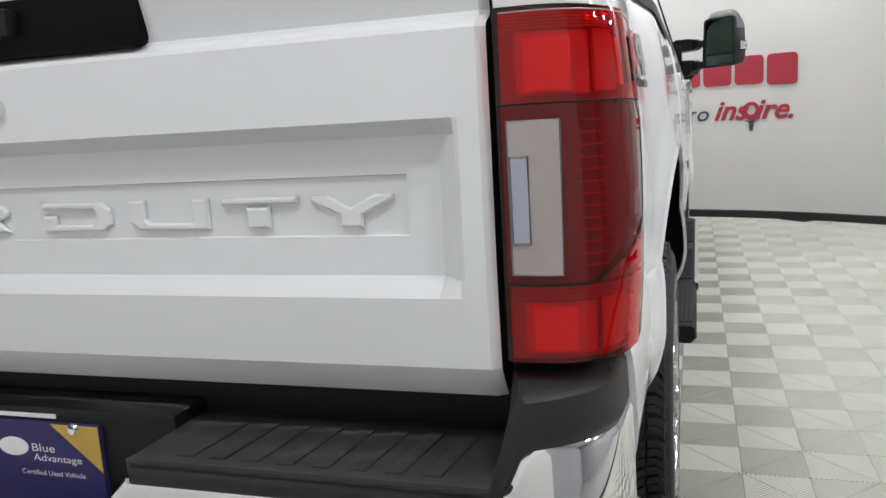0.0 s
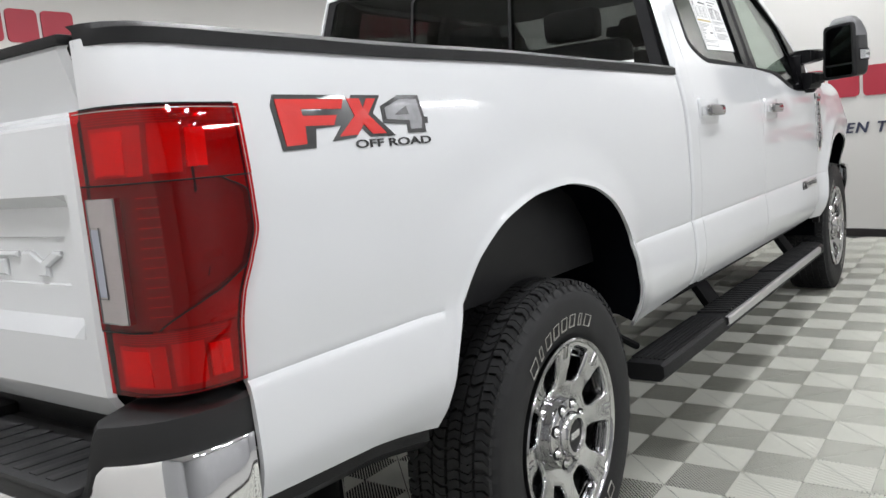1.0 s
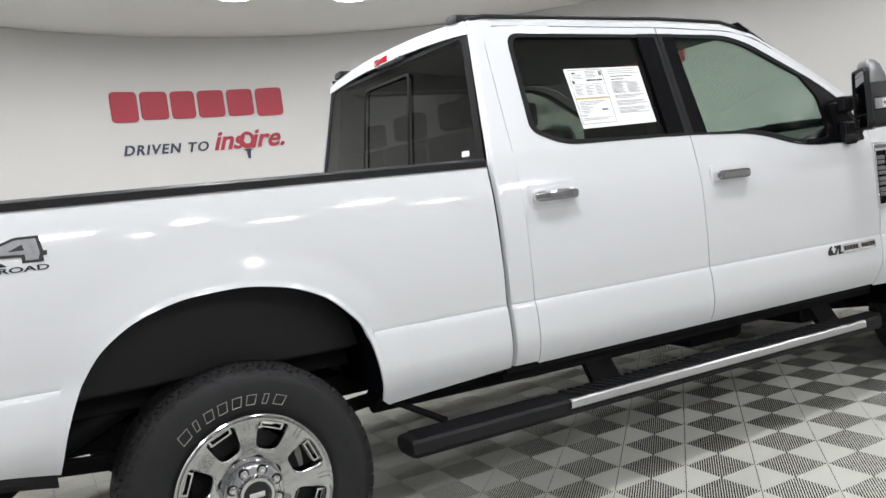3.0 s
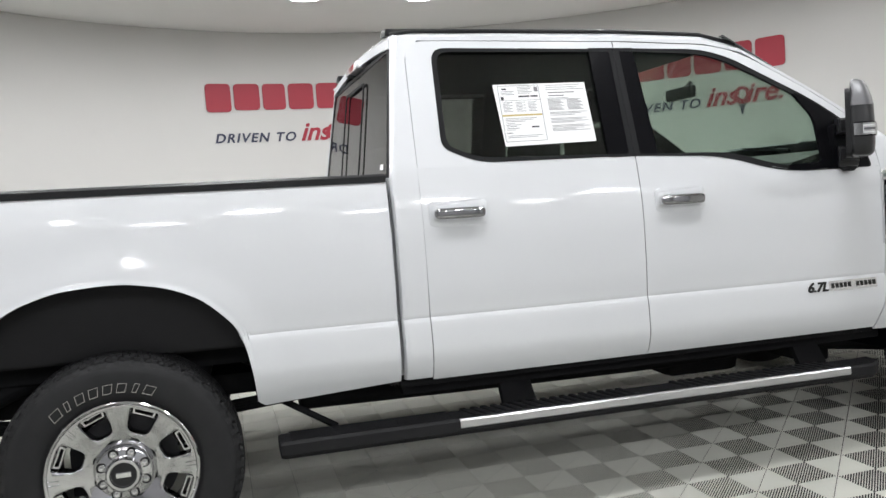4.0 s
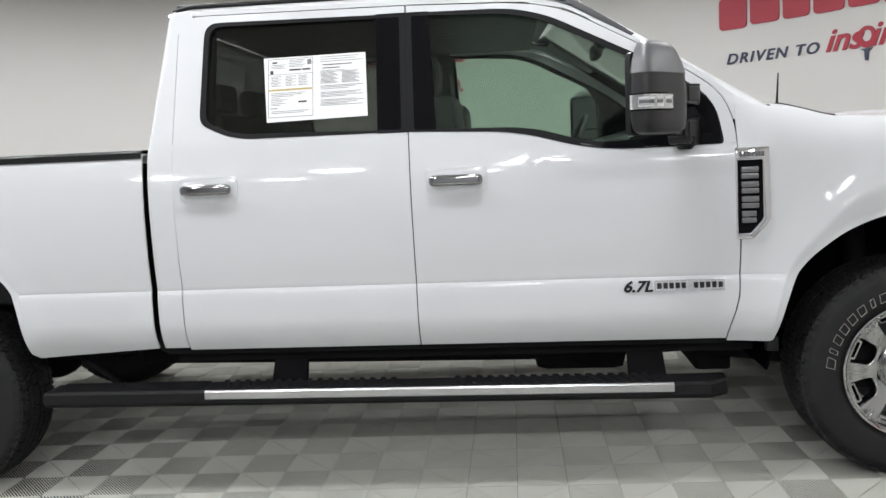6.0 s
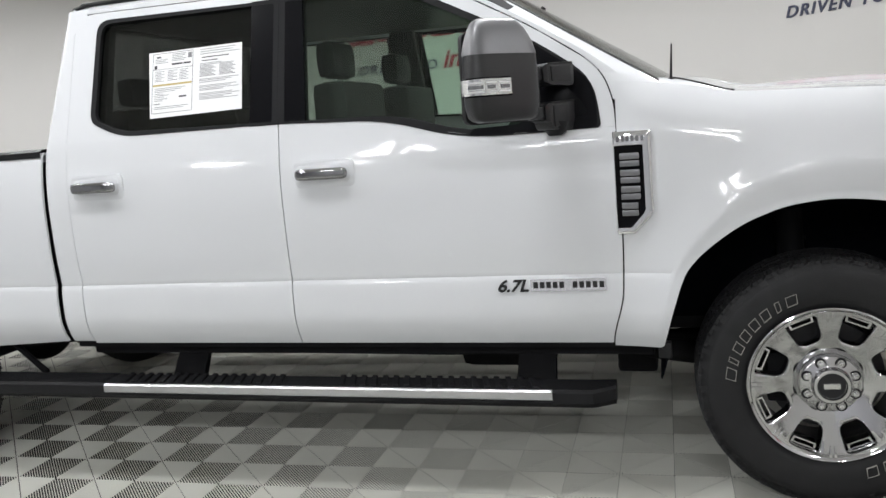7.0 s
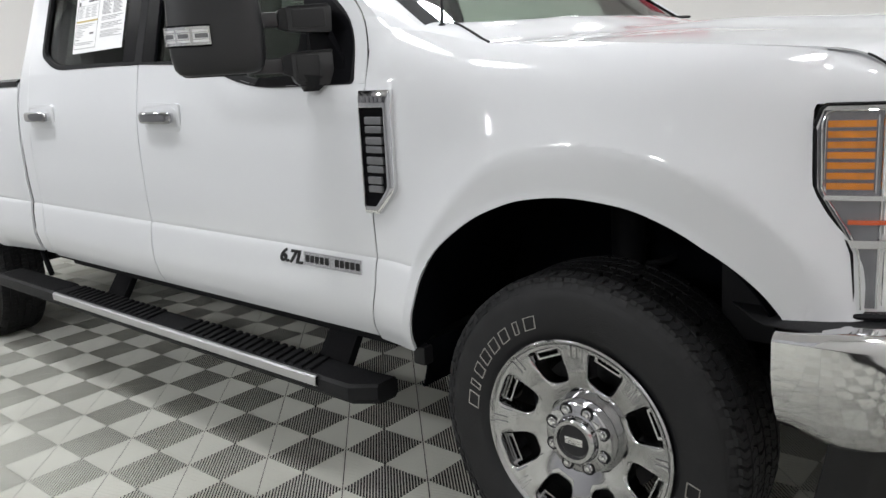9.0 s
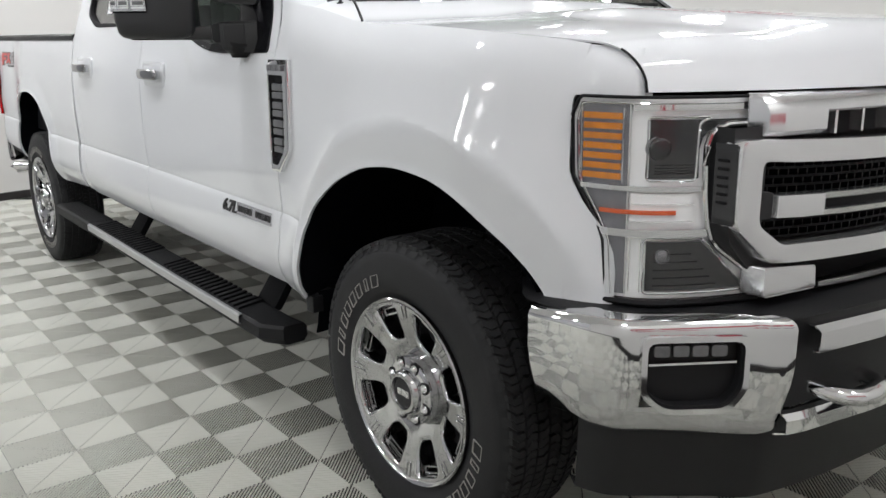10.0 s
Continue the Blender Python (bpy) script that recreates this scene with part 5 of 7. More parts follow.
        bmesh.ops.remove_doubles(bm, verts=bm.verts, dist=1e-5)
        tp("silver_bar", bm, CHROME, lamp, "", sign)
    bm = bmesh.new()
    lamp_outline(bm, [(0.199, 1.120), (0.300, 1.120), (0.303, 1.238), (0.330, 1.248), (0.199, 1.248)], 0.0026, 0.001)
    tp("pocket_bezel", bm, CHROME, lamp, "fine chrome outline", sign)
    bm = bmesh.new()
    lamp_outline(bm, [(0.201, 0.881), (0.430, 0.881), (0.326, 0.997), (0.201, 0.997)], 0.0026, 0.001)
    tp("pocket_bezel", bm, CHROME, lamp, "fine chrome outline", sign)
    bm = bmesh.new()
    tube(bm, [head_place(outer_u(z) + 0.010, z, 0.003) for z in steps_between(0.874, 1.272, 40)] + [head_place(u, 1.2755, 0.003) for u in steps_between(0.075, 0.45, 20)], 0.0020, 6)
    tp("edge_bead", bm, CHROME, lamp, "fine chrome bead along the edge", sign)
    bm = bmesh.new()
    for u, z0, z1, o in ((0.060, 1.114, 1.266, 0.004), (0.152, 1.114, 1.266, 0.004), (0.172, 0.884, 0.996, 0.002), (0.194, 0.884, 0.996, 0.003)):
        tube(bm, [head_place(max(u, outer_u(z) + 0.014), z, o) for z in steps_between(z0, z1, 12)], 0.0014, 5)
    tube(bm, [head_place(u, 1.072, 0.004) for u in steps_between(0.172, 0.298, 10)], 0.0012, 5)
    tube(bm, [head_place(u, 1.036, 0.004) for u in steps_between(0.172, 0.298, 10)], 0.0012, 5)
    tp("fine_bead", bm, CHROME, lamp, "", sign)
    bm = bmesh.new()
    tube(bm, [head_place(0.164, z, 0.000) for z in steps_between(0.876, 1.274, 20)], 0.0028, 6)
    tp("facet_edge", bm, CHROME, lamp, "", sign)
    bm = bmesh.new()
    path = [(0.455, 0.905), (0.400, 0.945), (0.360, 0.975), (0.341, 0.997), (0.332, 1.025), (0.323, 1.09), (0.320, 1.15), (0.321, 1.190), (0.328, 1.212), (0.342, 1.226), (0.365, 1.233), (0.455, 1.236)]
    tube(bm, [head_place(u, z, 0.004) for u, z in path], 0.0075, 10)
    tp("inner_tube", bm, CHROME, lamp, "silver light tube", sign)
    bm = head_patch(0.870, 1.282, lambda z: outer_u(z) + 0.002, lambda z: inner_u(z) + 0.004, 0.012, 0.004, 50, 26)
    lens = tp("clear_lens", bm, GLASS_CLEAR, lamp, "clear outer lens", sign)
    lens.visible_shadow = False
    bm = bmesh.new()
    pts = [head_place(outer_u(z) - 0.003, z, 0.004) for z in steps_between(0.866, 1.280, 40)] + [head_place(u, 1.288, 0.004) for u in steps_between(0.060, 0.465, 20)]
    tube(bm, pts, 0.0038, 6)
    tp("lamp_seal", bm, SEAM, lamp, "black rubber seal", sign)
    bm = bmesh.new()
    tube(bm, [head_place(u, 0.860, 0.004) for u in steps_between(0.122, 0.46, 16)], 0.007, 6)
    tp("lower_seal", bm, SEAM, lamp, "", sign)


for s in (1, -1):
    head_lamp(s)
    brow(s)


# grille
def grille_frame(a, b, d):
    return Vector((a, 4.968 - 0.18 * a * a + d, b - 0.022 * max(0.0, 1 - (a / 0.7) ** 2)))


def mirrored(half):
    return half + [(-a, b) for a, b in half[::-1]]


bm = bmesh.new()


def spread(pts):
    """Breaks the long level edges so that they follow the bow of the grille."""
    out = []
    for i, p in enumerate(pts):
        q = pts[(i + 1) % len(pts)]
        out.append(p)
        if p[0] * q[0] < 0:
            out += [(p[0] + (q[0] - p[0]) * k / 24, p[1] + (q[1] - p[1]) * k / 24) for k in range(1, 24)]
    return out


outer = spread(round_outline(mirrored([(0.664, 0.950), (0.755, 1.030), (0.755, 1.208)]), 0.022, 4))
hole = spread(round_outline(mirrored([(0.630, 0.990), (0.697, 1.034), (0.697, 1.162)]), 0.016, 4))
ring(bm, outer, hole, grille_frame, -0.012, 0.028)
rimline = [e for e in bm.edges if all(abs(v.co.y - (4.968 - 0.18 * v.co.x**2 + 0.028)) < 1e-4 for v in e.verts) and len([f for f in e.link_faces if abs(f.normal.y) < 0.5]) >= 0 and any(abs(f.calc_center_median().y - (4.968 - 0.18 * f.calc_center_median().x**2 + 0.028)) > 0.004 for f in e.link_faces)]
bmesh.ops.bevel(bm, geom=rimline, offset=0.006, segments=2, profile=0.6, affect="EDGES")
grille = tp("grille", bm, SATIN, None, "silver-framed grille with black mesh and two cross bars", angle=30)
bm = bmesh.new()
for b in steps_between(0.995, 1.160, 9):
    rows = [[grille_frame(a, b, -0.014), grille_frame(a, b + 0.007, -0.010), grille_frame(a, b + 0.007, -0.035), grille_frame(a, b, -0.035)] for a in steps_between(-0.69, 0.69, 30)]
    grid(bm, [[r[i] for r in rows] for i in (0, 1, 2, 3, 0)])
for k in range(9):
    for a in steps_between(-0.672 + 0.014 * (k % 2), 0.672 - 0.014 * (k % 2), 46):
        zz = 0.998 + 0.0183 * k - 0.022 * (1 - (a / 0.7) ** 2)
        box(bm, a - 0.003, a + 0.003, grille_frame(a, 1, -0.04).y, grille_frame(a, 1, -0.018).y, zz, zz + 0.016)
tp("mesh", bm, BLACK_GLOSS, grille, "gloss black honeycomb mesh")
bm = bmesh.new()
rows = [[grille_frame(a, 0.86, -0.07), grille_frame(a, 1.29, -0.07)] for a in steps_between(-0.72, 0.72, 20)]
grid(bm, rows)
tp("grille_back", bm, SEAM, grille, "", thick=0.006)
for z0, z1 in ((1.044, 1.056), (1.080, 1.093)):
    bm = bmesh.new()
    rows = [[grille_frame(a, z0, -0.012), grille_frame(a, z0, 0.014), grille_frame(a, z1, 0.018), grille_frame(a, z1, -0.012)] for a in steps_between(-0.52, 0.52, 26)]
    grid(bm, rows)
    tp("cross_bar", bm, SATIN, grille, "thin silver cross bar", thick=0.0)
bm = bmesh.new()
rows = [[grille_frame(a, 1.055, 0.006), grille_frame(a, 1.081, 0.006)] for a in steps_between(-0.52, 0.52, 26)]
grid(bm, rows)
tp("bar_inset", bm, BLACK_GLOSS, grille, "black inset between the cross bars", thick=0.004)
for s in (1, -1):
    bm = bmesh.new()
    prism(bm, [(0.508, 1.046), (0.575, 1.046), (0.645, 1.046), (0.645, 1.093), (0.575, 1.093), (0.508, 1.093)], grille_frame, -0.03, 0.024, 0.004)
    tp("bar_block", bm, SATIN, grille, "silver bar end block", s)
    bm = bmesh.new()
    prism(bm, [(0.645, 1.043), (0.700, 1.040), (0.700, 1.102), (0.645, 1.097)], grille_frame, -0.03, 0.010, 0.003)
    tp("bar_end", bm, GREY_PLASTIC, grille, "", s)
    # dark louvred cheek on the frame's outer side
    face_y = 4.968 - 0.18 * 0.755**2
    bm = bmesh.new()
    grid(bm, [[(0.7575, face_y + d, z) for d in (-0.030, -0.01, 0.006, 0.020)] for z in steps_between(1.036, 1.200, 6)])
    cheek = tp("side_cheek", outward(bm), LAMP_DARK, grille, "dark grey louvred cheek", s, thick=0.0)
    for k in range(6):
        bm = bmesh.new()
        box(bm, 0.7572, 0.7600, face_y - 0.022, face_y + 0.002, 1.078 + 0.017 * k, 1.084 + 0.017 * k, 0.001)
        tp("louvre", bm, SEAM, cheek, "", s)
    bm = bmesh.new()
    rows = []
    for a in steps_between(0.530, 0.676, 12):
        e = 0.012 * ease((a - 0.640) / 0.036) ** 2
        rows.append([top_bar_frame(a, 1.209, -0.03), top_bar_frame(a, 1.210, 0.016 - e), top_bar_frame(a, 1.220, 0.026 - e), top_bar_frame(a, 1.255, 0.026 - e), top_bar_frame(a, 1.278, 0.016 - e), top_bar_frame(a, 1.292, -0.004 - e), top_bar_frame(a, 1.293, -0.04)])
    rows.append([top_bar_frame(0.682, z, -0.03) for z in (1.209, 1.212, 1.222, 1.253, 1.274, 1.288, 1.292)])
    rows.insert(0, [top_bar_frame(0.528, z, -0.03) for z in (1.209, 1.210, 1.220, 1.255, 1.278, 1.292, 1.293)])
    grid(bm, rows)
    tp("top_pod", bm, SATIN, grille, "rounded silver end of the top bar", s)
# top bar with slots, and lower bar
bm = bmesh.new()
rows = []
for a in steps_between(-0.530, 0.530, 30):
    rows.append([top_bar_frame(a, 1.252, -0.03), top_bar_frame(a, 1.253, 0.016), top_bar_frame(a, 1.258, 0.021), top_bar_frame(a, 1.276, 0.014), top_bar_frame(a, 1.290, -0.004), top_bar_frame(a, 1.292, -0.04)])
grid(bm, rows)
top = tp("top_bar", bm, SATIN, grille, "silver top bar over black slots")
bm = bmesh.new()
grid(bm, [[top_bar_frame(a, 1.200, -0.022), top_bar_frame(a, 1.256, -0.022)] for a in steps_between(-0.53, 0.53, 24)])
tp("slot_back", bm, SEAM, top, "", thick=0.003)
for a in (-0.47, -0.38, -0.285, -0.19, -0.095, 0.0, 0.095, 0.19, 0.285, 0.38, 0.47):
    bm = bmesh.new()
    prism(bm, [(a - 0.004, 1.204), (a + 0.004, 1.204), (a + 0.004, 1.254), (a - 0.004, 1.254)], top_bar_frame, -0.024, 0.004)
    tp("slot_divider", bm, SATIN, top, "")
for s in (1, -1):
    bm = bmesh.new()
    prism(bm, round_outline([(0.516, 0.886), (0.668, 0.876), (0.668, 0.942), (0.520, 0.938)], 0.006), grille_frame, -0.03, 0.024, 0.004)
    tp("lower_pad", bm, SATIN, grille, "silver lower corner pad", s)
bm = bmesh.new()
rows = [[grille_frame(a, 0.880, 0.0), grille_frame(a, 0.880, 0.008), grille_frame(a, 0.892, 0.008), grille_frame(a, 0.892, 0.0)] for a in steps_between(-0.48, 0.48, 14)]
grid(bm, rows)
tp("lower_bar", bm, SATIN, grille, "thin silver lower bar")
bm = bmesh.new()
box(bm, -0.76, 0.76, 4.35, 4.62, 0.72, 1.20)
tp("radiator_support", bm, SEAM, None, "")

# front bumper, built to the heights at the nose
BUMP_PLAN = [(0.0, 5.085), (0.40, 5.050), (0.655, 4.998), (0.705, 4.965), (0.740, 4.930), (0.905, 4.808), (0.950, 4.770), (0.978, 4.690), (0.988, 4.620), (0.990, 4.545)]
NOSE = 0.042


def bump_place(x, z, off=0.0):
    """The bumper's face at x across, z up."""
    xs = [p[0] for p in BUMP_PLAN]
    y = float(np.interp(x, xs, [p[1] for p in BUMP_PLAN]))
    return Vector((x, y + off, z))


def front_bumper():
    root = None
    for sign in (1, -1):
        # corner: chrome from the wheel to the fog lamp and inwards
        bm = bmesh.new()
        rows = []
        pts = [Vector(p) for p in BUMP_PLAN[::-1]]
        for _ in range(2):
            soft = [pts[0]]
            for p, q in zip(pts, pts[1:]):
                soft += [p.lerp(q, 0.25), p.lerp(q, 0.75)]
            pts = soft + [pts[-1]]
        path = []
        for p, q in zip(pts, pts[1:]):
            m = max(2, int((q - p).length / 0.02))
            path += [p.lerp(q, k / m) for k in range(m)]
        path.append(pts[-1])
        for p in path:
            if p.x < 0.66:
                continue
            t = ease((4.70 - p.y) / 0.16)
            lo = 0.552 + 0.028 * t + NOSE
            hi = 0.806 - 0.012 * t + NOSE
            fog = 0.742 < p.x < 0.915
            d = (p - Vector((0.80, 4.60))).normalized()
            row = []
            for z, off in ((lo - 0.012, -0.052), (lo, -0.034), (lo + 0.010, -0.026), (0.612 + NOSE, -0.016), (0.625 + NOSE, -0.013), (0.66 + NOSE, -0.005), (0.70 + NOSE, 0.0), (0.755 + NOSE, 0.0), (0.770 + NOSE, 0.0), (hi - 0.022, 0.0), (hi - 0.012, -0.004), (hi - 0.004, -0.012), (hi, -0.024), (hi + 0.001, -0.06)):
                row.append(Vector((p.x + d.x * off, p.y + d.y * off, z)))
            rows.append((fog, row))
        for (f0, a), (f1, b) in zip(rows, rows[1:]):
            for i in range(len(a) - 1):
                if f0 and f1 and 3 <= i < 8:
                    continue
                vs = [bm.verts.new(v) for v in (a[i], a[i + 1], b[i + 1], b[i])]
                bm.faces.new(vs)
        bmesh.ops.remove_doubles(bm, verts=bm.verts, dist=1e-4)
        if root is None:
            root = tp("front_bumper", bm, CHROME, None, "chrome front bumper with fog lamp pockets", sign, thick=0.004)
        else:
            tp("bumper_half", bm, CHROME, root, "", sign, thick=0.004)
        # fog lamp
        c0, c1 = Vector((0.915, 4.801)), Vector((0.742, 4.928))
        n = Vector((0.593, 0.805))

        def fog_frame(a, b, d):
            p = c0.lerp(c1, a / 0.2146)
            return Vector((p.x + n.x * d, p.y + n.y * d, b))

        bm = bmesh.new()
        o = round_outline([(-0.004, 0.645 + NOSE), (-0.004, 0.776 + NOSE), (0.219, 0.776 + NOSE), (0.219, 0.655 + NOSE), (0.180, 0.606 + NOSE), (0.045, 0.606 + NOSE)], 0.02, 3)
        inn = round_outline([(0.008, 0.650 + NOSE), (0.008, 0.764 + NOSE), (0.208, 0.764 + NOSE), (0.208, 0.660 + NOSE), (0.174, 0.618 + NOSE), (0.050, 0.618 + NOSE)], 0.02, 3)
        ring(bm, o, inn, fog_frame, -0.02, 0.010)
        fog = tp("fog_lamp", bm, CHROME, root, "fog lamp in a chrome-ringed black pocket", sign)
        bm = bmesh.new()
        prism(bm, inn, fog_frame, -0.06, -0.028)
        tp("fog_pocket", bm, PLASTIC, fog, "deep black pocket", sign)
        bm = bmesh.new()
        ring(bm, inn, [(0.105 + (a - 0.105) * 0.97, 0.692 + NOSE + (b - 0.692 - NOSE) * 0.97) for a, b in inn], fog_frame, -0.04, -0.004)
        tp("pocket_wall", bm, SEAM, fog, "", sign)
        for k in range(4):
            bm = bmesh.new()
            prism(bm, round_outline([(0.028 + k * 0.040, 0.722 + NOSE), (0.062 + k * 0.040, 0.722 + NOSE), (0.062 + k * 0.040, 0.748 + NOSE), (0.028 + k * 0.040, 0.748 + NOSE)], 0.006, 2), fog_frame, -0.03, -0.016, 0.003)
            tp("led_cell", bm, LED_GREY, fog, "grey light cell", sign)
        bm = bmesh.new()
        prism(bm, [(0.016, 0.706 + NOSE), (0.200, 0.710 + NOSE), (0.200, 0.715 + NOSE), (0.016, 0.711 + NOSE)], fog_frame, -0.03, -0.010)
        tp("silver_line", bm, CHROME, fog, "", sign)
        # towing pocket and hook
        bm = bmesh.new()
        rows = [[bump_place(x, 0.600 + NOSE, -0.03), bump_place(x, 0.72 + NOSE, -0.035), bump_place(x, 0.80 + NOSE, -0.02)] for x in steps_between(0.0, 0.672, 16)]
        grid(bm, rows)
        tp("centre_pocket", bm, PLASTIC, root, "black centre section", sign, thick=0.004)
        bm = bmesh.new()
        rows = [[bump_place(x, 0.722 + NOSE, -0.01), bump_place(x, 0.726 + NOSE, 0.004), bump_place(x, 0.770 + NOSE, 0.004), bump_place(x, 0.782 + NOSE, -0.010), bump_place(x, 0.784 + NOSE, -0.06)] for x in steps_between(0.0, 0.606, 16)]
        grid(bm, rows)
        tp("upper_blade", bm, CHROME, root, "chrome upper blade", sign, thick=0.004)
        bm = bmesh.new()
        rows = [[bump_place(x, 0.540 + NOSE, -0.03), bump_place(x, 0.552 + NOSE, 0.0), bump_place(x, 0.582 + NOSE, 0.0), bump_place(x, 0.594 + NOSE, -0.012), bump_place(x, 0.598 + NOSE, -0.05)] for x in steps_between(0.0, 0.668, 16)]
        grid(bm, rows)
        tp("lower_blade", bm, CHROME, root, "chrome lower blade", sign, thick=0.004)
        bm = bmesh.new()
        tube(bm, [(0.565, 4.93, 0.672), (0.565, 5.03, 0.672), (0.558, 5.055, 0.672), (0.54, 5.075, 0.672), (0.50, 5.082, 0.672), (0.455, 5.078, 0.672), (0.43, 5.06, 0.672), (0.42, 5.03, 0.672), (0.42, 4.93, 0.672)], 0.019, 14)
        tp("tow_hook", bm, CHROME, root, "polished tow hook", sign)
        bm = bmesh.new()
        rows = []
        for p in path:
            if p.y > 4.70:
                rows.append([Vector((p.x * 0.96, p.y - 0.05, 0.560 + NOSE)), Vector((p.x * 0.93, p.y - 0.08, 0.42 + NOSE)), Vector((p.x * 0.91, p.y - 0.10, 0.335 + NOSE)), Vector((p.x * 0.88, p.y - 0.14, 0.330 + NOSE))])
        grid(bm, rows)
        tp("air_dam", bm, GREY_PLASTIC, root, "matt black lower air dam", sign, thick=0.006)
        bm = bmesh.new()
        rows = []
        for p in path:
            rows.append([Vector((p.x * 0.985, p.y - 0.02, 0.800 + NOSE)), Vector((p.x * 0.97, p.y - 0.05, 0.806 + NOSE)), Vector((p.x * 0.90, min(p.y - 0.12, 4.86), 0.812 + NOSE))])
        grid(bm, rows)
        tp("bumper_shelf", bm, PLASTIC, root, "black bumper top", sign, thick=0.004)


front_bumper()
for s in (1, -1):
    bm = bmesh.new()
    rows = []
    for z in steps_between(0.88, 1.230, 12):
        c = 1.10 * max(0.0, 1.005 - z)
        rows.append([(0.70 - c, 4.70, z), (0.738 - c, 4.812, z), (0.748 - c, 4.846, z), (0.752 - c, 4.872, z), (0.66 - c, 4.89, z)])
    grid(bm, rows)
    fill = tp("lamp_side_panel", bm, GREY_PLASTIC, None, "dark panel between lamp and grille", s)
    for k in range(9):
        bm = bmesh.new()
        z = 1.05 + k * 0.016
        prism(bm, [(4.824, z), (4.858, z), (4.858, z + 0.006), (4.824, z + 0.006)], lambda a, b, d: Vector((0.741 + (a - 4.822) * 0.25 + d, a, b)), -0.01, 0.002)
        tp("panel_slat", bm, PLASTIC, fill, "", s)

# ---- wheels ----
TYRE_R, RIM_R = 0.433, 0.268


def make_wheel(name, y, sign):
    """Wheel with its tyre, built about the origin with its face towards +x, then set at its axle."""
    place = Matrix.Translation((sign * 0.862, y, TYRE_R - 0.006)) @ (Matrix() if sign > 0 else Matrix.Rotation(math.pi, 4, "Z"))

    def wp(nm, bm, mat, parent, label="", angle=35, thick=0.0):
        bmesh.ops.remove_doubles(bm, verts=bm.verts, dist=2e-5)
        bmesh.ops.recalc_face_normals(bm, faces=bm.faces)
        bmesh.ops.transform(bm, matrix=place, verts=bm.verts)
        return part(nm, bm, mat, parent, label, angle, thick)

    bm = bmesh.new()
    lathe(bm, [(-0.12, 0.262), (-0.137, 0.30), (-0.138, 0.37), (-0.122, 0.415), (-0.106, 0.4195), (0.106, 0.4195), (0.118, 0.414), (0.131, 0.395), (0.134, 0.391), (0.1375, 0.372), (0.139, 0.34), (0.137, 0.305), (0.131, 0.284), (0.128, 0.279), (0.118, 0.262)], steps=96)
    tyre = wp("tyre", bm, RUBBER, TRUCK, "black all-terrain tyre with raised outline lettering", 40)
    rnd = random.Random(5)
    bm = bmesh.new()
    n = 58

    def lug(pts, r0, r1):
        """A tread block from its outline of (across, angle) points, its top a little smaller than its foot."""
        ca, ct = sum(p[0] for p in pts) / len(pts), sum(p[1] for p in pts) / len(pts)
        foot = [bm.verts.new((a, r0 * math.cos(t), r0 * math.sin(t))) for a, t in pts]
        head = []
        for a, t in pts:
            a, t = ca + (a - ca) * 0.95, ct + (t - ct) * 0.95
            r = r1 - 0.006 * max(0.0, (abs(a) - 0.085) / 0.035)
            head.append(bm.verts.new((a, r * math.cos(t), r * math.sin(t))))
        bm.faces.new(head)
        for i in range(len(pts)):
            j = (i + 1) % len(pts)
            bm.faces.new((foot[i], foot[j], head[j], head[i]))

    pitch = 2 * math.pi / n
    for row, (a0, a1) in enumerate(((-0.122, -0.083), (-0.078, -0.043), (-0.039, -0.003), (0.003, 0.039), (0.043, 0.078), (0.083, 0.122))):
        side = 1 if row > 2 else -1
        for k in range(n):
            t0 = pitch * (k + 0.37 * row + 0.08 * rnd.uniform(-1, 1))
            full = pitch * (0.80 if row in (0, 5) else 0.90)
            zig = (0.022, -0.020, 0.016, -0.016, 0.020, -0.022)[row]
            lean = 0.030 * side * (1 if row in (0, 5) else -0.6)
            am = (a0 + a1) / 2 + 0.006 * rnd.uniform(-1, 1)
            # each block is cut in two by a fine slit
            for f0, f1 in ((0.0, 0.47), (0.53, 1.0)):
                lo, hi = t0 + full * f0, t0 + full * f1
                lug([(a0, lo), (am, lo + zig + lean / 2), (a1, lo + lean), (a1, hi + lean), (am, hi + zig + lean / 2), (a0, hi)], 0.414, 0.4315 - 0.0015 * rnd.random())
    for k in range(n):
        t0 = 2 * math.pi * k / n
        w = 2 * math.pi / n * (0.62 if k % 2 else 0.42)
        vs = []
        for a, r in ((0.117, 0.417), (0.1225, 0.413), (0.1305, 0.399), (0.127, 0.398)):
            for t in (t0, t0 + w):
                vs.append(bm.verts.new((a, r * math.cos(t), r * math.sin(t))))
        for q in ((0, 1, 3, 2), (2, 3, 5, 4), (4, 5, 7, 6)):
            bm.faces.new([vs[i] for i in q])
    bmesh.ops.transform(bm, matrix=place, verts=bm.verts)
    bmesh.ops.recalc_face_normals(bm, faces=bm.faces)
    part("tread", bm, RUBBER, tyre, "worn tread blocks", 20)
    # sidewall marks: outlined plain blocks on an arc, twice round
    for base in ((95.0, -85.0) if y < 1 else (138.0, -42.0)):
        for i, wide in enumerate((1.3, 0.55, 1.0, 1.0, 1.0, 1.0, 0.55, 1.15)):
            ang = radians(base + (34 - i * 8.6))
            bm = bmesh.new()
            h0, h1, hw, lean = 0.302, 0.336, 0.0165 * wide, 0.004
            o = [(-hw - lean, h0), (hw - lean, h0), (hw + lean, h1), (-hw + lean, h1)]
            t = 0.0021
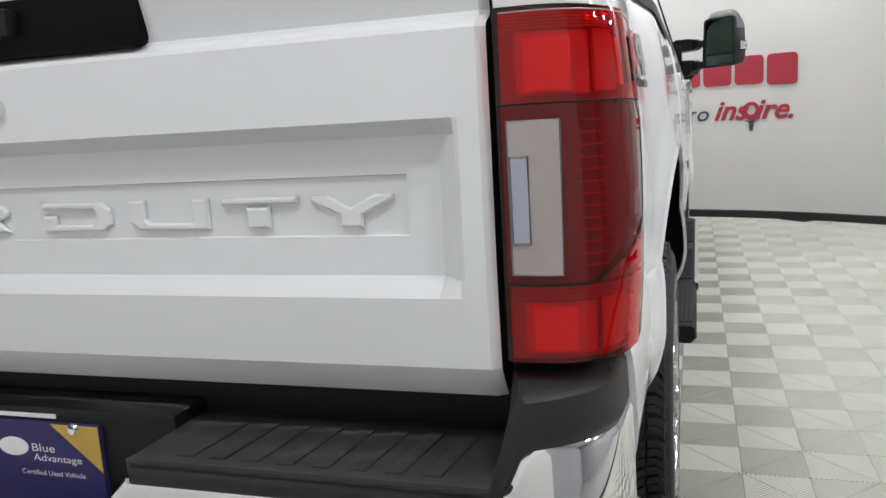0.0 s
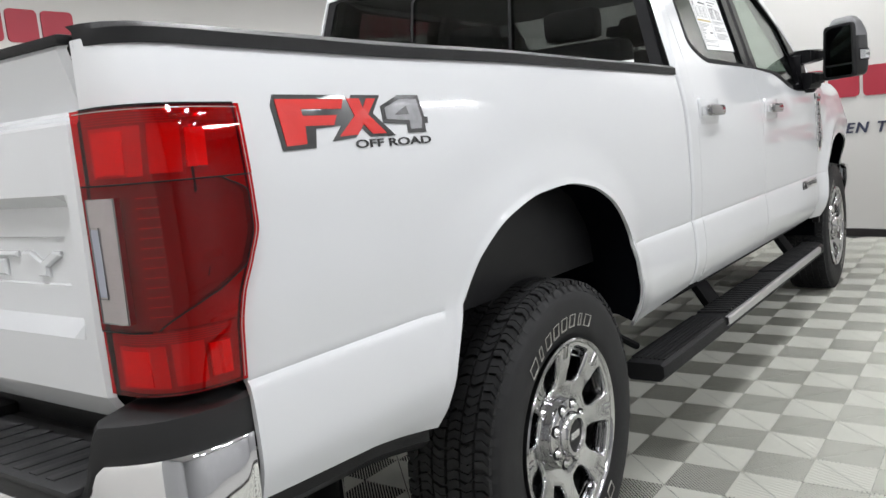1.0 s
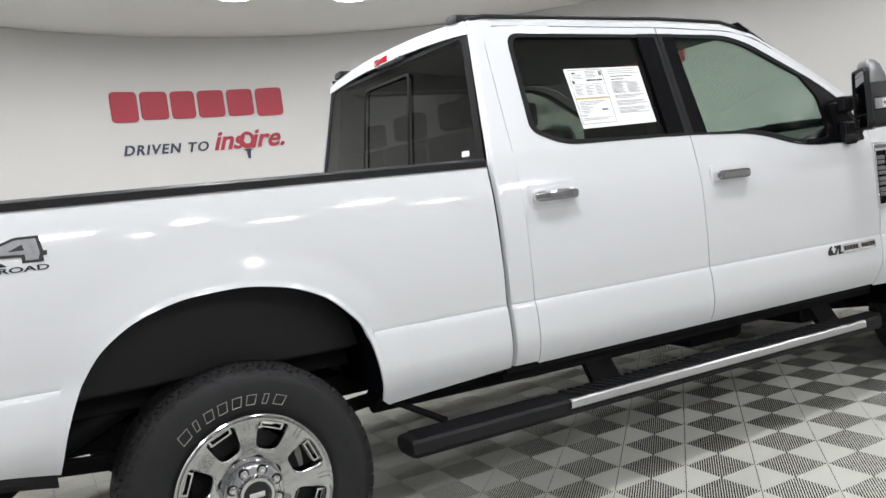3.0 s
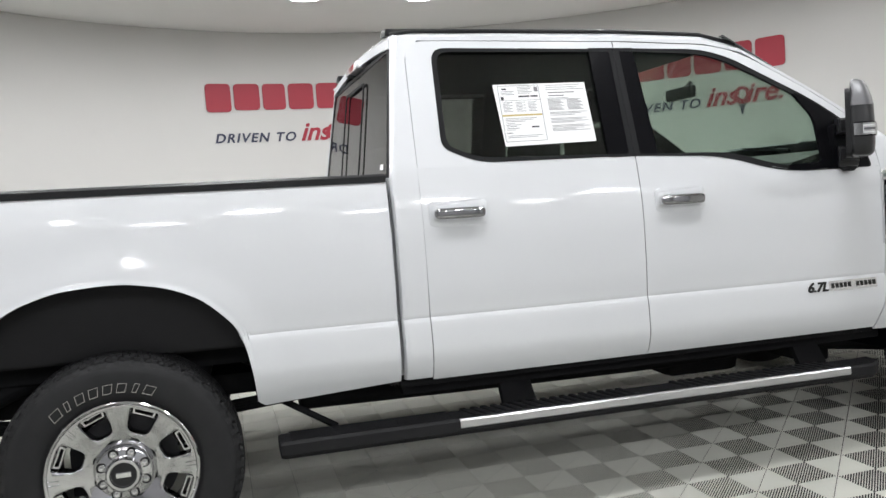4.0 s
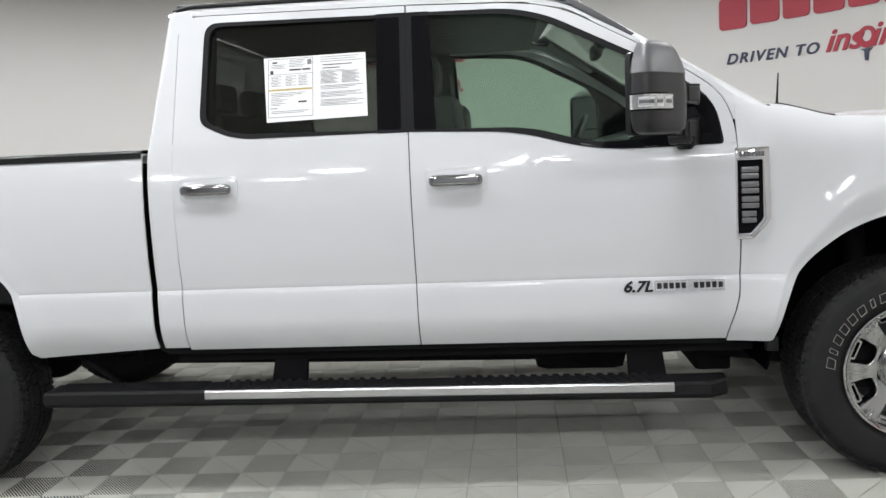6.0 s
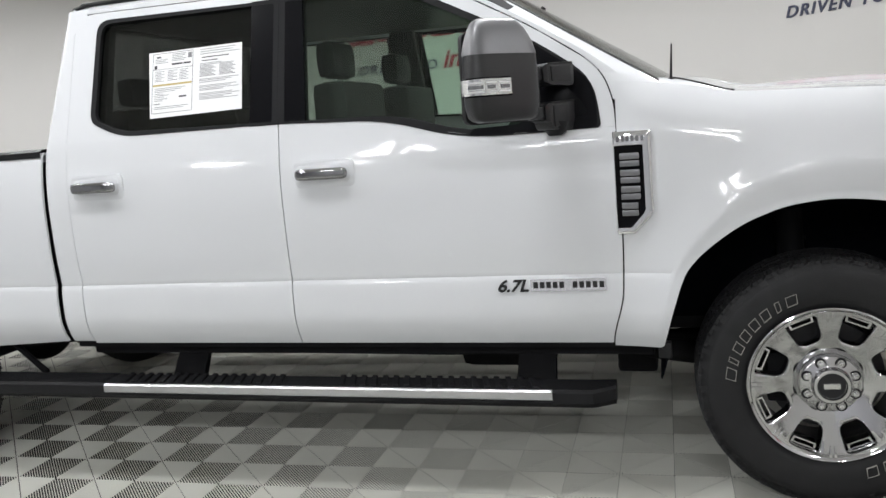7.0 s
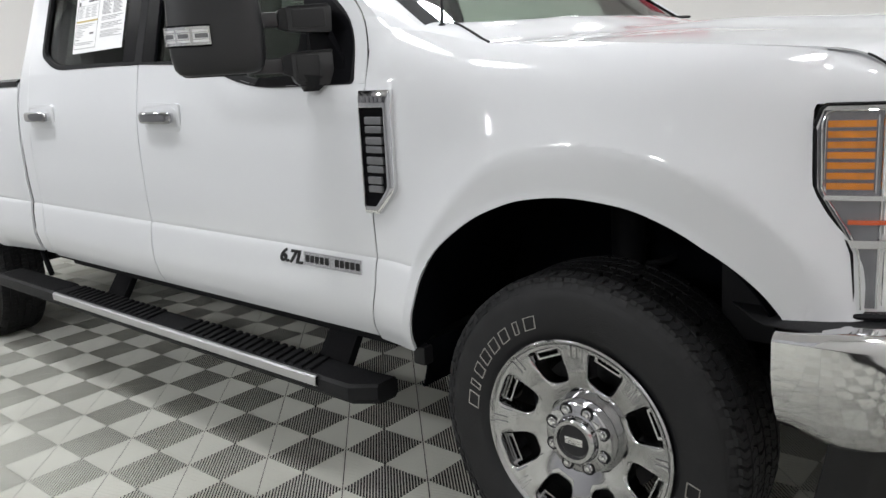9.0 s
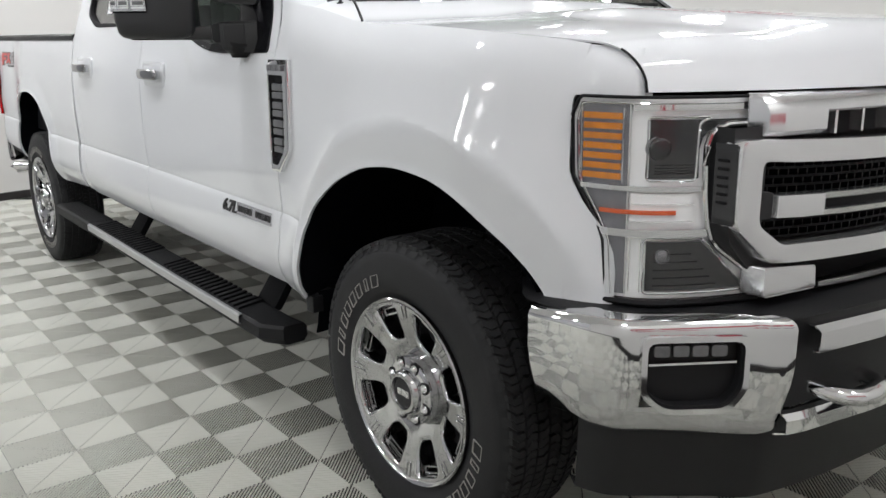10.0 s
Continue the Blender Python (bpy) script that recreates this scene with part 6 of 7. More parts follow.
            inn = [(-hw - lean + t, h0 + t), (hw - lean - t, h0 + t), (hw + lean - t, h1 - t), (-hw + lean + t, h1 - t)]

            def arc_frame(a, b, d):
                th = ang - a / 0.334 * (1.0)
                return Vector((d, b * math.cos(th), b * math.sin(th)))

            ring(bm, o, inn, arc_frame, 0.1365, 0.1402)
            wp("sidewall_mark", bm, LETTER_WHITE, tyre, "white outlined mark")
    # rim
    bm = bmesh.new()
    lathe(bm, [(0.128, 0.262), (0.134, 0.268), (0.138, 0.264), (0.134, 0.256), (0.126, 0.252)], steps=96)
    rim = wp("rim", bm, RIM_CHROME, TRUCK, "polished chrome eight-spoke rim", 50)
    bm = bmesh.new()
    lathe(bm, [(0.128, 0.253), (0.09, 0.246), (0.02, 0.232), (-0.10, 0.236), (-0.12, 0.258)], steps=64)
    wp("barrel", bm, GREY_PLASTIC, rim, "dark inner barrel", 50)
    bm = bmesh.new()
    lathe(bm, [(0.0, 0.08), (0.0, 0.19), (-0.03, 0.19), (-0.03, 0.08)], steps=48)
    wp("brake_disc", bm, DULL_STEEL, rim, "dull steel brake disc", 30)
    bm = bmesh.new()
    box(bm, -0.06, 0.035, -0.19, -0.10, -0.09, 0.09, 0.012)
    wp("brake_caliper", bm, CHASSIS, rim, "dark brake caliper")
    # face with eight windows: each sector runs in loops from its window's deep wall out to its border
    bm = bmesh.new()

    def depth(r):
        return curve_at([(0.10, 0.088), (0.13, 0.098), (0.18, 0.113), (0.235, 0.126), (0.262, 0.131)], r)

    opening = round_outline([(-0.050, 0.238), (-0.027, 0.242), (0.027, 0.242), (0.050, 0.238), (0.036, 0.162), (0.022, 0.148), (-0.022, 0.148), (-0.036, 0.162)], [0.012, 0.01, 0.01, 0.012, 0.012, 0.016, 0.016, 0.012], 4)
    mid = Vector((0.0, 0.200))
    half = math.pi / 8

    def window_edge(way):
        """The place where a ray from the window's middle meets its edge."""
        for p, q in zip(opening, opening[1:] + opening[:1]):
            p, q = Vector(p) - mid, Vector(q) - mid
            e = q - p
            det = way.x * -e.y + way.y * e.x
            if abs(det) < 1e-9:
                continue
            t = (p.x * -e.y + p.y * e.x) / det
            u = (way.x * p.y - way.y * p.x) / det
            if t > 0 and -1e-6 <= u <= 1 + 1e-6:
                return mid + way * t
        return mid

    border = []
    m = 14
    for k in range(m):
        a = -half + 2 * half * k / m
        border.append(Vector((0.262 * math.sin(a), 0.262 * math.cos(a))))
    for k in range(m):
        r = 0.262 + (0.100 - 0.262) * k / m
        border.append(Vector((r * math.sin(half), r * math.cos(half))))
    for k in range(m):
        a = half - 2 * half * k / m
        border.append(Vector((0.100 * math.sin(a), 0.100 * math.cos(a))))
    for k in range(m):
        r = 0.100 + (0.262 - 0.100) * k / m
        border.append(Vector((-r * math.sin(half), r * math.cos(half))))
    edge = [window_edge((p - mid).normalized()) for p in border]
    for s8 in range(8):
        c = math.pi / 4 * (s8 + 0.5)

        def on_face(p, drop):
            r, a = p.length, math.atan2(p.x, p.y)
            return Vector((depth(r) - drop, r * math.cos(c + a), r * math.sin(c + a)))

        loops = []
        for t, drop in ((-0.04, 0.045), (0.0, 0.012), (0.03, 0.006), (0.08, 0.0022), (0.15, 0.0), (0.35, 0.0), (0.60, 0.0), (0.80, 0.0), (1.0, 0.0)):
            ring_pts = []
            for p, q in zip(edge, border):
                ring_pts.append(bm.verts.new(on_face(p.lerp(q, t) if t >= 0 else p + (mid - p) * -t, drop)))
            loops.append(ring_pts)
        for u, v in zip(loops, loops[1:]):
            for k in range(len(u)):
                j = (k + 1) % len(u)
                bm.faces.new((u[k], u[j], v[j], v[k]))
    bmesh.ops.remove_doubles(bm, verts=bm.verts, dist=2e-4)
    wp("spoke_face", bm, RIM_CHROME, rim, "chrome spokes with eight windows", 38)
    for s8 in range(8):
        c = math.pi / 4 * (s8 + 0.5)

        def polar(a, b, d):
            r, t = math.hypot(a, b), math.atan2(a, b)
            return Vector((d, r * math.cos(c + t), r * math.sin(c + t)))

        # bright ledge at the outer end of the window
        bm = bmesh.new()
        ring(bm, [(-0.042, 0.239), (0.042, 0.239), (0.038, 0.216), (-0.038, 0.216)], [(-0.034, 0.234), (0.034, 0.234), (0.031, 0.221), (-0.031, 0.221)], polar, 0.060, 0.104)
        wp("window_ledge", bm, RIM_CHROME, rim, "", 30)

        # two raised wedges at the end of each spoke
        def spoke(a, b, d):
            r, t = math.hypot(a, b), math.atan2(a, b) + half
            return Vector((depth(r) + d, r * math.cos(c + t), r * math.sin(c + t)))

        bm = bmesh.new()
        for sd in (1, -1):
            prism(bm, [(sd * 0.003, 0.252), (sd * 0.013, 0.254), (sd * 0.009, 0.216), (sd * 0.005, 0.216)], spoke, -0.002, 0.0035, 0.001)
        wp("spoke_mark", bm, RIM_CHROME, rim, "", 30)
    # hub
    bm = bmesh.new()
    lathe(bm, [(0.060, 0.100), (0.104, 0.0985), (0.113, 0.095), (0.117, 0.088), (0.118, 0.072), (0.121, 0.064), (0.136, 0.061), (0.142, 0.056), (0.142, 0.047), (0.132, 0.044), (0.130, 0.036)], steps=64)
    hub = wp("hub_cover", bm, RIM_CHROME, rim, "chrome hub cover", 35)
    bm = bmesh.new()
    lathe(bm, [(0.078, 0.1065), (0.0840, 0.1055), (0.0840, 0.0995), (0.078, 0.098)], steps=48)
    wp("hub_groove", bm, SEAM, hub, "", 35)
    for k in range(8):
        a = 2 * math.pi * (k + 0.5) / 8
        bm = bmesh.new()
        lathe(bm, [(0.100, 0.0150), (0.117, 0.0145), (0.1215, 0.0120), (0.1195, 0.0100), (0.122, 0.0085), (0.1265, 0.0070), (0.128, 0.0005)], Matrix.Translation((0, 0.080 * math.cos(a), 0.080 * math.sin(a))), 12)
        wp("lug_nut", bm, CHROME, hub, "chrome lug nut", 30)
        # black ring round the nut: a recess's shade put into the colour
        bm = bmesh.new()
        lathe(bm, [(0.112, 0.0185), (0.1192, 0.0180), (0.1192, 0.0150), (0.112, 0.0148)], Matrix.Translation((0, 0.080 * math.cos(a), 0.080 * math.sin(a))), 16)
        wp("nut_dark_ring", bm, SEAM, hub, "", 30)
    bm = bmesh.new()
    lathe(bm, [(0.112, 0.0435), (0.133, 0.0430), (0.135, 0.036), (0.133, 0.0005)], steps=40)
    cap = wp("centre_cap", bm, GREY_PLASTIC, hub, "dark centre cap", 35)
    bm = bmesh.new()
    prism(bm, [(-0.026, -0.010), (0.026, -0.010), (0.026, 0.010), (-0.026, 0.010)], side_frame, 0.131, 0.1372, 0.002)
    wp("cap_mark", bm, CHROME, cap, "plain oval mark")
    return tyre


for yy in (0.0, 4.066):
    for s in (1, -1):
        make_wheel("wheel", yy, s)

# ---- running boards ----


def running_board(sign):
    bm = bmesh.new()
    prof = [(0.905, 0.395), (0.905, 0.430), (0.925, 0.446), (1.040, 0.446), (1.052, 0.436), (1.054, 0.398), (1.035, 0.378), (0.93, 0.378)]
    rows = []
    for y, shrink_by in ((0.560, 0.02), (0.575, 0.0), (1.26, 0.0), (3.14, 0.0), (3.285, 0.0)):
        rows.append([(x, y, z) for x, z in [(0.98 + (p - 0.98) * (1 - shrink_by * 3), 0.412 + (q - 0.412) * (1 - shrink_by * 6)) for p, q in prof]])
    tip = [(0.905 + (p - 0.905) * 0.62, 3.36, q) for p, q in prof]
    rows.append(tip)
    grid(bm, [r + [r[0]] for r in rows])
    bm.faces.new([bm.verts.new(p) for p in rows[0]])
    bm.faces.new([bm.verts.new(p) for p in rows[-1]][::-1])
    board = tp("running_board", bm, STEP_PLASTIC, None, "black ribbed running board with a bright edge strip", sign, sheared=True, angle=30)
    bm = bmesh.new()
    rows = [[(1.046, y, 0.4475), (1.056, y, 0.4470), (1.062, y, 0.441), (1.0625, y, 0.414), (1.054, y, 0.409)] for y in steps_between(1.262, 3.142, 12)]
    grid(bm, rows)
    tp("edge_strip", bm, BRUSHED, board, "brushed metal edge strip", sign, thick=0.003)
    for i in range(40):
        y = 1.30 + i * 0.0445
        if 2.02 < y < 2.26:
            continue
        bm = bmesh.new()
        prism(bm, [(0.922, y), (0.922, y + 0.022), (1.036, y + 0.056), (1.036, y + 0.034)], top_frame, 0.4455, 0.4545, 0.003)
        tp("grip_rib", bm, STEP_PLASTIC, board, "", sign)
    for i in range(8):
        x = 0.922 + i * 0.0155
        bm = bmesh.new()
        box(bm, x, x + 0.007, 0.60, 1.24, 0.4455, 0.4505)
        tp("grip_rib", bm, STEP_PLASTIC, board, "", sign)
    for y in (1.50, 2.99):
        bm = bmesh.new()
        prism(bm, round_outline([(y, 0.0), (y + 0.15, 0.0), (y + 0.145, 1.0), (y + 0.005, 1.0)], 0.01, 2), lambda a, b, d: Vector((0.925 - 0.09 * b + d, a, 0.425 + 0.13 * b)), -0.035, 0.0, 0.004)
        tp("bracket", bm, CHASSIS, board, "black mounting bracket", sign)


for s in (1, -1):
    running_board(s)

# ---- chassis ----
for s in (1, -1):
    bm = bmesh.new()
    box(bm, 0.40, 0.48, -1.10, 4.70, 0.52, 0.70, 0.01)
    tp("frame_rail", bm, CHASSIS, None, "black frame rail", s)
    bm = bmesh.new()
    for i in range(4):
        tube(bm, [(0.58, -0.70, 0.56 - i * 0.014), (0.58, 0.0, 0.475 - i * 0.012), (0.58, 0.75, 0.54 - i * 0.012)], 0.011, 6)
    tp("leaf_spring", bm, CHASSIS, None, "rusty black leaf spring", s)
    bm = bmesh.new()
    box(bm, 0.50, 0.52, -0.62, 0.60, 0.62, 1.10)
    tp("inner_arch", bm, LINER, None, "", s)
    bm = bmesh.new()
    tube(bm, [(0.66, 0.20, 0.40), (0.62, 0.36, 0.85)], [0.035, 0.035], 12)
    tp("shock_absorber", bm, CHASSIS, None, "black shock absorber", s)
    bm = bmesh.new()
    tube(bm, [(0.60, 4.02, 0.42), (0.56, 4.00, 1.00)], [0.05, 0.05], 12)
    tp("shock_absorber", bm, CHASSIS, None, "black shock absorber", s)
    bm = bmesh.new()
    box(bm, 0.55, 0.90, 1.02, 1.10, 0.575, 0.66, 0.01)
    tp("body_mount", bm, PLASTIC, None, "black rubber flap between bed and cab", s)
    bm = bmesh.new()
    box(bm, 0.52, 0.93, 1.06, 3.40, 0.570, 0.597, 0.006)
    tp("sill_underside", bm, CHASSIS, None, "", s)
    bm = bmesh.new()
    tube(bm, [(0.80, 0.56, 0.57), (0.86, 0.80, 0.43)], 0.014, 8)
    tp("board_stay", bm, CHASSIS, None, "", s)
for y in (0.0, 4.066):
    bm = bmesh.new()
    tube(bm, [(-0.72, y, 0.425), (0.72, y, 0.425)], 0.055, 14)
    bmesh.ops.create_uvsphere(bm, u_segments=20, v_segments=12, radius=0.17, matrix=Matrix.Translation((0.0 if y < 1 else -0.2, y, 0.43)))
    tp("axle", bm, CHASSIS, None, "dark cast axle", sheared=False)
bm = bmesh.new()
box(bm, -0.52, 0.52, 1.06, 3.40, 0.575, 0.595)
tp("floor_pan", bm, CHASSIS, None, "dark underbody panel")
bm = bmesh.new()
box(bm, -0.25, 0.25, 2.2, 3.9, 0.46, 0.60, 0.04)
tp("gearbox", bm, CHASSIS, None, "dark gearbox casing")
bm = bmesh.new()
tube(bm, [(0.30, 2.2, 0.50), (0.32, 0.8, 0.50), (0.55, 0.45, 0.72), (0.62, -0.3, 0.72), (0.70, -0.66, 0.58), (0.82, -0.80, 0.515)], 0.045, 14)
pipe = tp("exhaust_pipe", bm, CHASSIS, None, "dull steel exhaust pipe with a chrome tip")
bm = bmesh.new()
way = [Vector((0.80, -0.78, 0.523)), Vector((0.88, -0.86, 0.500)), Vector((0.945, -0.925, 0.490)), Vector((0.952, -0.932, 0.489))]
tube(bm, way + [way[2], way[1]], [0.047, 0.050, 0.053, 0.051, 0.046, 0.044], 24)
tp("exhaust_tip", bm, CHROME, pipe, "polished chrome tip")
bm = bmesh.new()
tube(bm, [(-0.45, -1.05, 0.5), (0.45, -1.05, 0.5)], 0.05, 4)
tp("tow_crossmember", bm, CHASSIS, None, "black tow crossmember")
bm = bmesh.new()
lathe(bm, [(-0.12, 0.02), (-0.12, 0.30), (-0.09, 0.36), (0.09, 0.36), (0.12, 0.30), (0.12, 0.02)], Matrix.Translation((0, -0.62, 0.60)) @ Matrix.Rotation(radians(90), 4, "Y"), 40)
tp("spare_wheel", bm, RUBBER, None, "black spare tyre slung under the bed")
bm = bmesh.new()
box(bm, -0.70, 0.70, -0.5, 1.0, 0.70, 0.78)
tp("bed_underside", bm, CHASSIS, None, "dark underside of the bed")

bm = bmesh.new()
box(bm, -0.86, 0.86, 1.08, 3.50, 0.520, 0.585, 0.01)
pan = tp("floor_pan", bm, CHASSIS, None, "black underbody of the cab")
bm = bmesh.new()
box(bm, -0.50, 0.50, 3.50, 4.86, 0.52, 0.60, 0.02)
tp("engine_tray", bm, CHASSIS, pan, "black tray under the engine")
bm = bmesh.new()
box(bm, -0.78, -0.46, 1.15, 2.30, 0.34, 0.54, 0.03)
tp("fuel_tank", bm, CHASSIS, pan, "black fuel tank")
bm = bmesh.new()
box(bm, -0.22, 0.22, 2.55, 3.45, 0.36, 0.54, 0.04)
tp("gearbox", bm, CHASSIS, pan, "dark gearbox casing")
bm = bmesh.new()
tube(bm, [(0.34, 3.3, 0.44), (0.36, 2.6, 0.42), (0.33, 1.6, 0.42), (0.36, 0.7, 0.44)], 0.055, 12)
tp("exhaust_pipe", bm, CHASSIS, pan, "dark exhaust pipe")

# running gear behind and between the front wheels
bm = bmesh.new()
box(bm, -0.52, 0.52, 3.34, 3.50, 0.34, 0.53, 0.02)
tp("crossmember", bm, CHASSIS, pan, "black gearbox crossmember")
bm = bmesh.new()
box(bm, -0.24, 0.20, 3.60, 4.45, 0.36, 0.56, 0.05)
tp("oil_pan", bm, CHASSIS, pan, "black engine oil pan")
bm = bmesh.new()
box(bm, -0.05, 0.36, 2.62, 3.06, 0.30, 0.52, 0.06)
tp("transfer_case", bm, CHASSIS, pan, "dark transfer case")
bm = bmesh.new()
tube(bm, [(0.28, 3.06, 0.40), (0.22, 3.92, 0.43)], 0.036, 12)
tp("drive_shaft", bm, CHASSIS, pan, "dark front drive shaft")
for s in (1, -1):
    bm = bmesh.new()
    rows = [[(x, 3.553 - 0.030 * t * t, 0.612 - 0.150 * t) for x in (0.50, 0.62, 0.76, 0.90, 0.955)] for t in steps_between(0, 1, 6)]
    grid(bm, rows)
    tp("splash_shield", bm, LINER, pan, "black flexible splash shield", s, thick=0.006)
    bm = bmesh.new()
    tube(bm, [(0.44, 3.02, 0.50), (0.50, 3.50, 0.44), (0.53, 3.98, 0.40)], [0.040, 0.045, 0.055], 12)
    tp("radius_arm", bm, CHASSIS, pan, "black forged radius arm", s)
    bm = bmesh.new()
    turns = 6
    tube(bm, [(0.50 + 0.065 * math.cos(2 * math.pi * k / 12), 4.06 + 0.065 * math.sin(2 * math.pi * k / 12), 0.47 + 0.42 * k / (12 * turns)) for k in range(12 * turns + 1)], 0.010, 6)
    tp("coil_spring", bm, CHASSIS, pan, "black coil spring", s)

# ---- mirrors ----


def door_mirror(sign):
    """A tall housing, swung back along its arms; its long axis runs outwards and to the rear."""
    turn = Matrix.Translation((1.228, 3.083, 0.0)) @ Matrix.Rotation(-0.74, 4, "Z")

    def shell(t, z, hx, hy, off=0.0, dy=0.0):
        c, s_ = math.cos(t), math.sin(t)
        return turn @ Vector(((hx + off) * math.copysign(abs(c) ** 0.5, c), dy + (hy + off) * math.copysign(abs(s_) ** (0.35 if s_ < 0 else 0.70), s_), z))

    full = [2 * math.pi * k / 48 for k in range(48)]

    def stack(rows, floor_end):
        bm = bmesh.new()
        rings = [[shell(t, z, hx, hy, 0.0, dy) for t in full] for z, hx, hy, dy in rows]
        grid(bm, [r + [r[0]] for r in rings])
        bm.faces.new([bm.verts.new(p) for p in rings[floor_end]])
        return bm

    bm = stack(((1.406, 0.092, 0.030, 0.0), (1.412, 0.112, 0.040, 0.0), (1.425, 0.124, 0.047, 0.0), (1.46, 0.131, 0.051, 0.0), (1.53, 0.132, 0.051, 0.0), (1.616, 0.127, 0.048, 0.0)), 0)
    mir = tp("door_mirror", bm, MIRROR_BLACK, None, "large black towing mirror with a satin silver cap", sign, angle=40)
    bm = stack(((1.615, 0.130, 0.050, 0.0), (1.655, 0.120, 0.044, -0.003), (1.695, 0.102, 0.035, -0.008), (1.718, 0.086, 0.026, -0.014), (1.728, 0.064, 0.014, -0.018)), -1)
    tp("mirror_cap", bm, MIRROR_CAP, mir, "satin silver mirror cap", sign, angle=40)
    glass_plane = lambda a, b, d: turn @ Vector((a, -0.050 - d, b))
    bm = bmesh.new()
    ring(bm, round_outline([(-0.124, 1.402), (0.124, 1.402), (0.116, 1.690), (-0.110, 1.690)], 0.03), round_outline([(-0.112, 1.414), (0.112, 1.414), (0.104, 1.680), (-0.098, 1.680)], 0.026), glass_plane, -0.01, 0.010)
    tp("mirror_rim", bm, PLASTIC, mir, "black housing rim", sign)
    bm = bmesh.new()
    prism(bm, round_outline([(-0.110, 1.480), (0.110, 1.480), (0.102, 1.678), (-0.096, 1.678)], 0.02), glass_plane, -0.004, 0.003)
    tp("mirror_glass", bm, MIRROR_GLASS, mir, "main mirror glass", sign)
    bm = bmesh.new()
    prism(bm, round_outline([(-0.110, 1.416), (0.110, 1.416), (0.110, 1.470), (-0.110, 1.470)], 0.015), glass_plane, -0.004, 0.003)
    tp("spotter_glass", bm, MIRROR_GLASS, mir, "wide-angle lower glass", sign)

    def wrap(z0, z1, t0, t1, off):
        return grid(bmesh.new(), [[shell(t, z, 0.132, 0.051, off) for t in steps_between(t0, t1, 20)] for z in steps_between(z0, z1, 3)])

    sig = tp("turn_signal", wrap(1.486, 1.545, -0.22, 1.5682, 0.002), BLACK_GLOSS, mir, "clear turn signal in a black surround", sign, thick=-0.002)
    tp("signal_reflector", wrap(1.491, 1.540, -0.16, 1.5675, 0.0045), CLEAR_SILVER, sig, "silver reflector", sign, thick=-0.001)
    for z0, z1 in ((1.491, 1.4985), (1.5045, 1.507), (1.5235, 1.526), (1.532, 1.540)):
        tp("signal_rib", wrap(z0, z1, -0.16, 1.5675, 0.0062), CHROME, sig, "", sign, thick=-0.001)
    for t0, t1 in ((-0.16, 0.02), (0.95, 1.02), (1.36, 1.41), (1.5630, 1.5675)):
        tp("signal_rib", wrap(1.4985, 1.532, t0, t1, 0.0060), CHROME, sig, "", sign, thick=-0.001)
    for t0, t1 in ((0.05, 0.90), (1.06, 1.33), (1.44, 1.560)):
        tp("signal_cell", wrap(1.5095, 1.5215, t0, t1, 0.0058), LED_GREY, sig, "grey light cell", sign, thick=-0.001)
    tp("signal_lens", wrap(1.489, 1.542, -0.18, 1.5678, 0.0085), GLASS_CLEAR, sig, "clear lens", sign)
    for zc, low in ((1.550, 0.0), (1.422, 0.022)):
        mm = Matrix.Translation((1.006, 3.215, zc)) @ Matrix.Rotation(radians(-35), 4, "Z")
        face = lambda a, b, d: mm @ Vector((a, d, b))
        # flat arm from the housing to the collar
        bm = bmesh.new()
        start, stop = turn @ Vector((-0.075, 0.004, zc)), mm @ Vector((0.055, 0.004, 0.0))
        along = (stop - start).normalized()
        out = Vector((0, 0, 1)).cross(along)
        prism(bm, round_outline([(-0.017, -0.020), (0.017, -0.020), (0.017, 0.022), (-0.017, 0.022)], 0.006, 3), lambda a, b, d: start + along * d + out * a + Vector((0, 0, b)), 0.0, (stop - start).length)
        arm = tp("mirror_arm", bm, MIRROR_BLACK, mir, "black telescoping arm", sign)
        bm = bmesh.new()
        prism(bm, round_outline([(-0.066, -0.040 - low), (0.048, -0.034 - low), (0.060, -0.030), (0.060, 0.036), (-0.060, 0.040), (-0.070, 0.030)], 0.010, 4), face, -0.044, 0.034, 0.006)
        block = tp("arm_block", bm, MIRROR_BLACK, arm, "black arm block", sign)
        bm = bmesh.new()
        right = -0.050 if low == 0.0 else -0.022
        prism(bm, round_outline([(right, -0.026 - low), (0.044, -0.024 - low), (0.046, 0.026), (right, 0.028)], 0.005, 3), face, 0.033, 0.0385, 0.0022)
        tp("arm_panel", bm, GREY_PLASTIC, block, "raised grey cover plate", sign)
        bm = bmesh.new()
        prism(bm, round_outline([(-0.064, 0.0335), (0.056, 0.0305), (0.056, 0.0365), (-0.060, 0.0405)], 0.002, 2), face, 0.020, 0.0375, 0.0015)
        tp("arm_rim", bm, PLASTIC, block, "", sign)
        bm = bmesh.new()
        prism(bm, round_outline([(0.056, -0.034), (0.070, -0.028), (0.084, -0.024), (0.084, 0.026), (0.070, 0.031), (0.056, 0.037)], 0.004, 2), face, -0.036, 0.036, 0.006)
        tp("arm_collar", bm, PLASTIC, block, "flared black collar", sign)
    bm = bmesh.new()
    tube(bm, [(1.012, 3.212, 1.345), (1.012, 3.212, 1.358), (1.008, 3.214, 1.390)], [0.024, 0.036, 0.046], 18)
    tp("pivot_foot", bm, PLASTIC, mir, "rounded black pivot foot", sign)
    bm = bmesh.new()
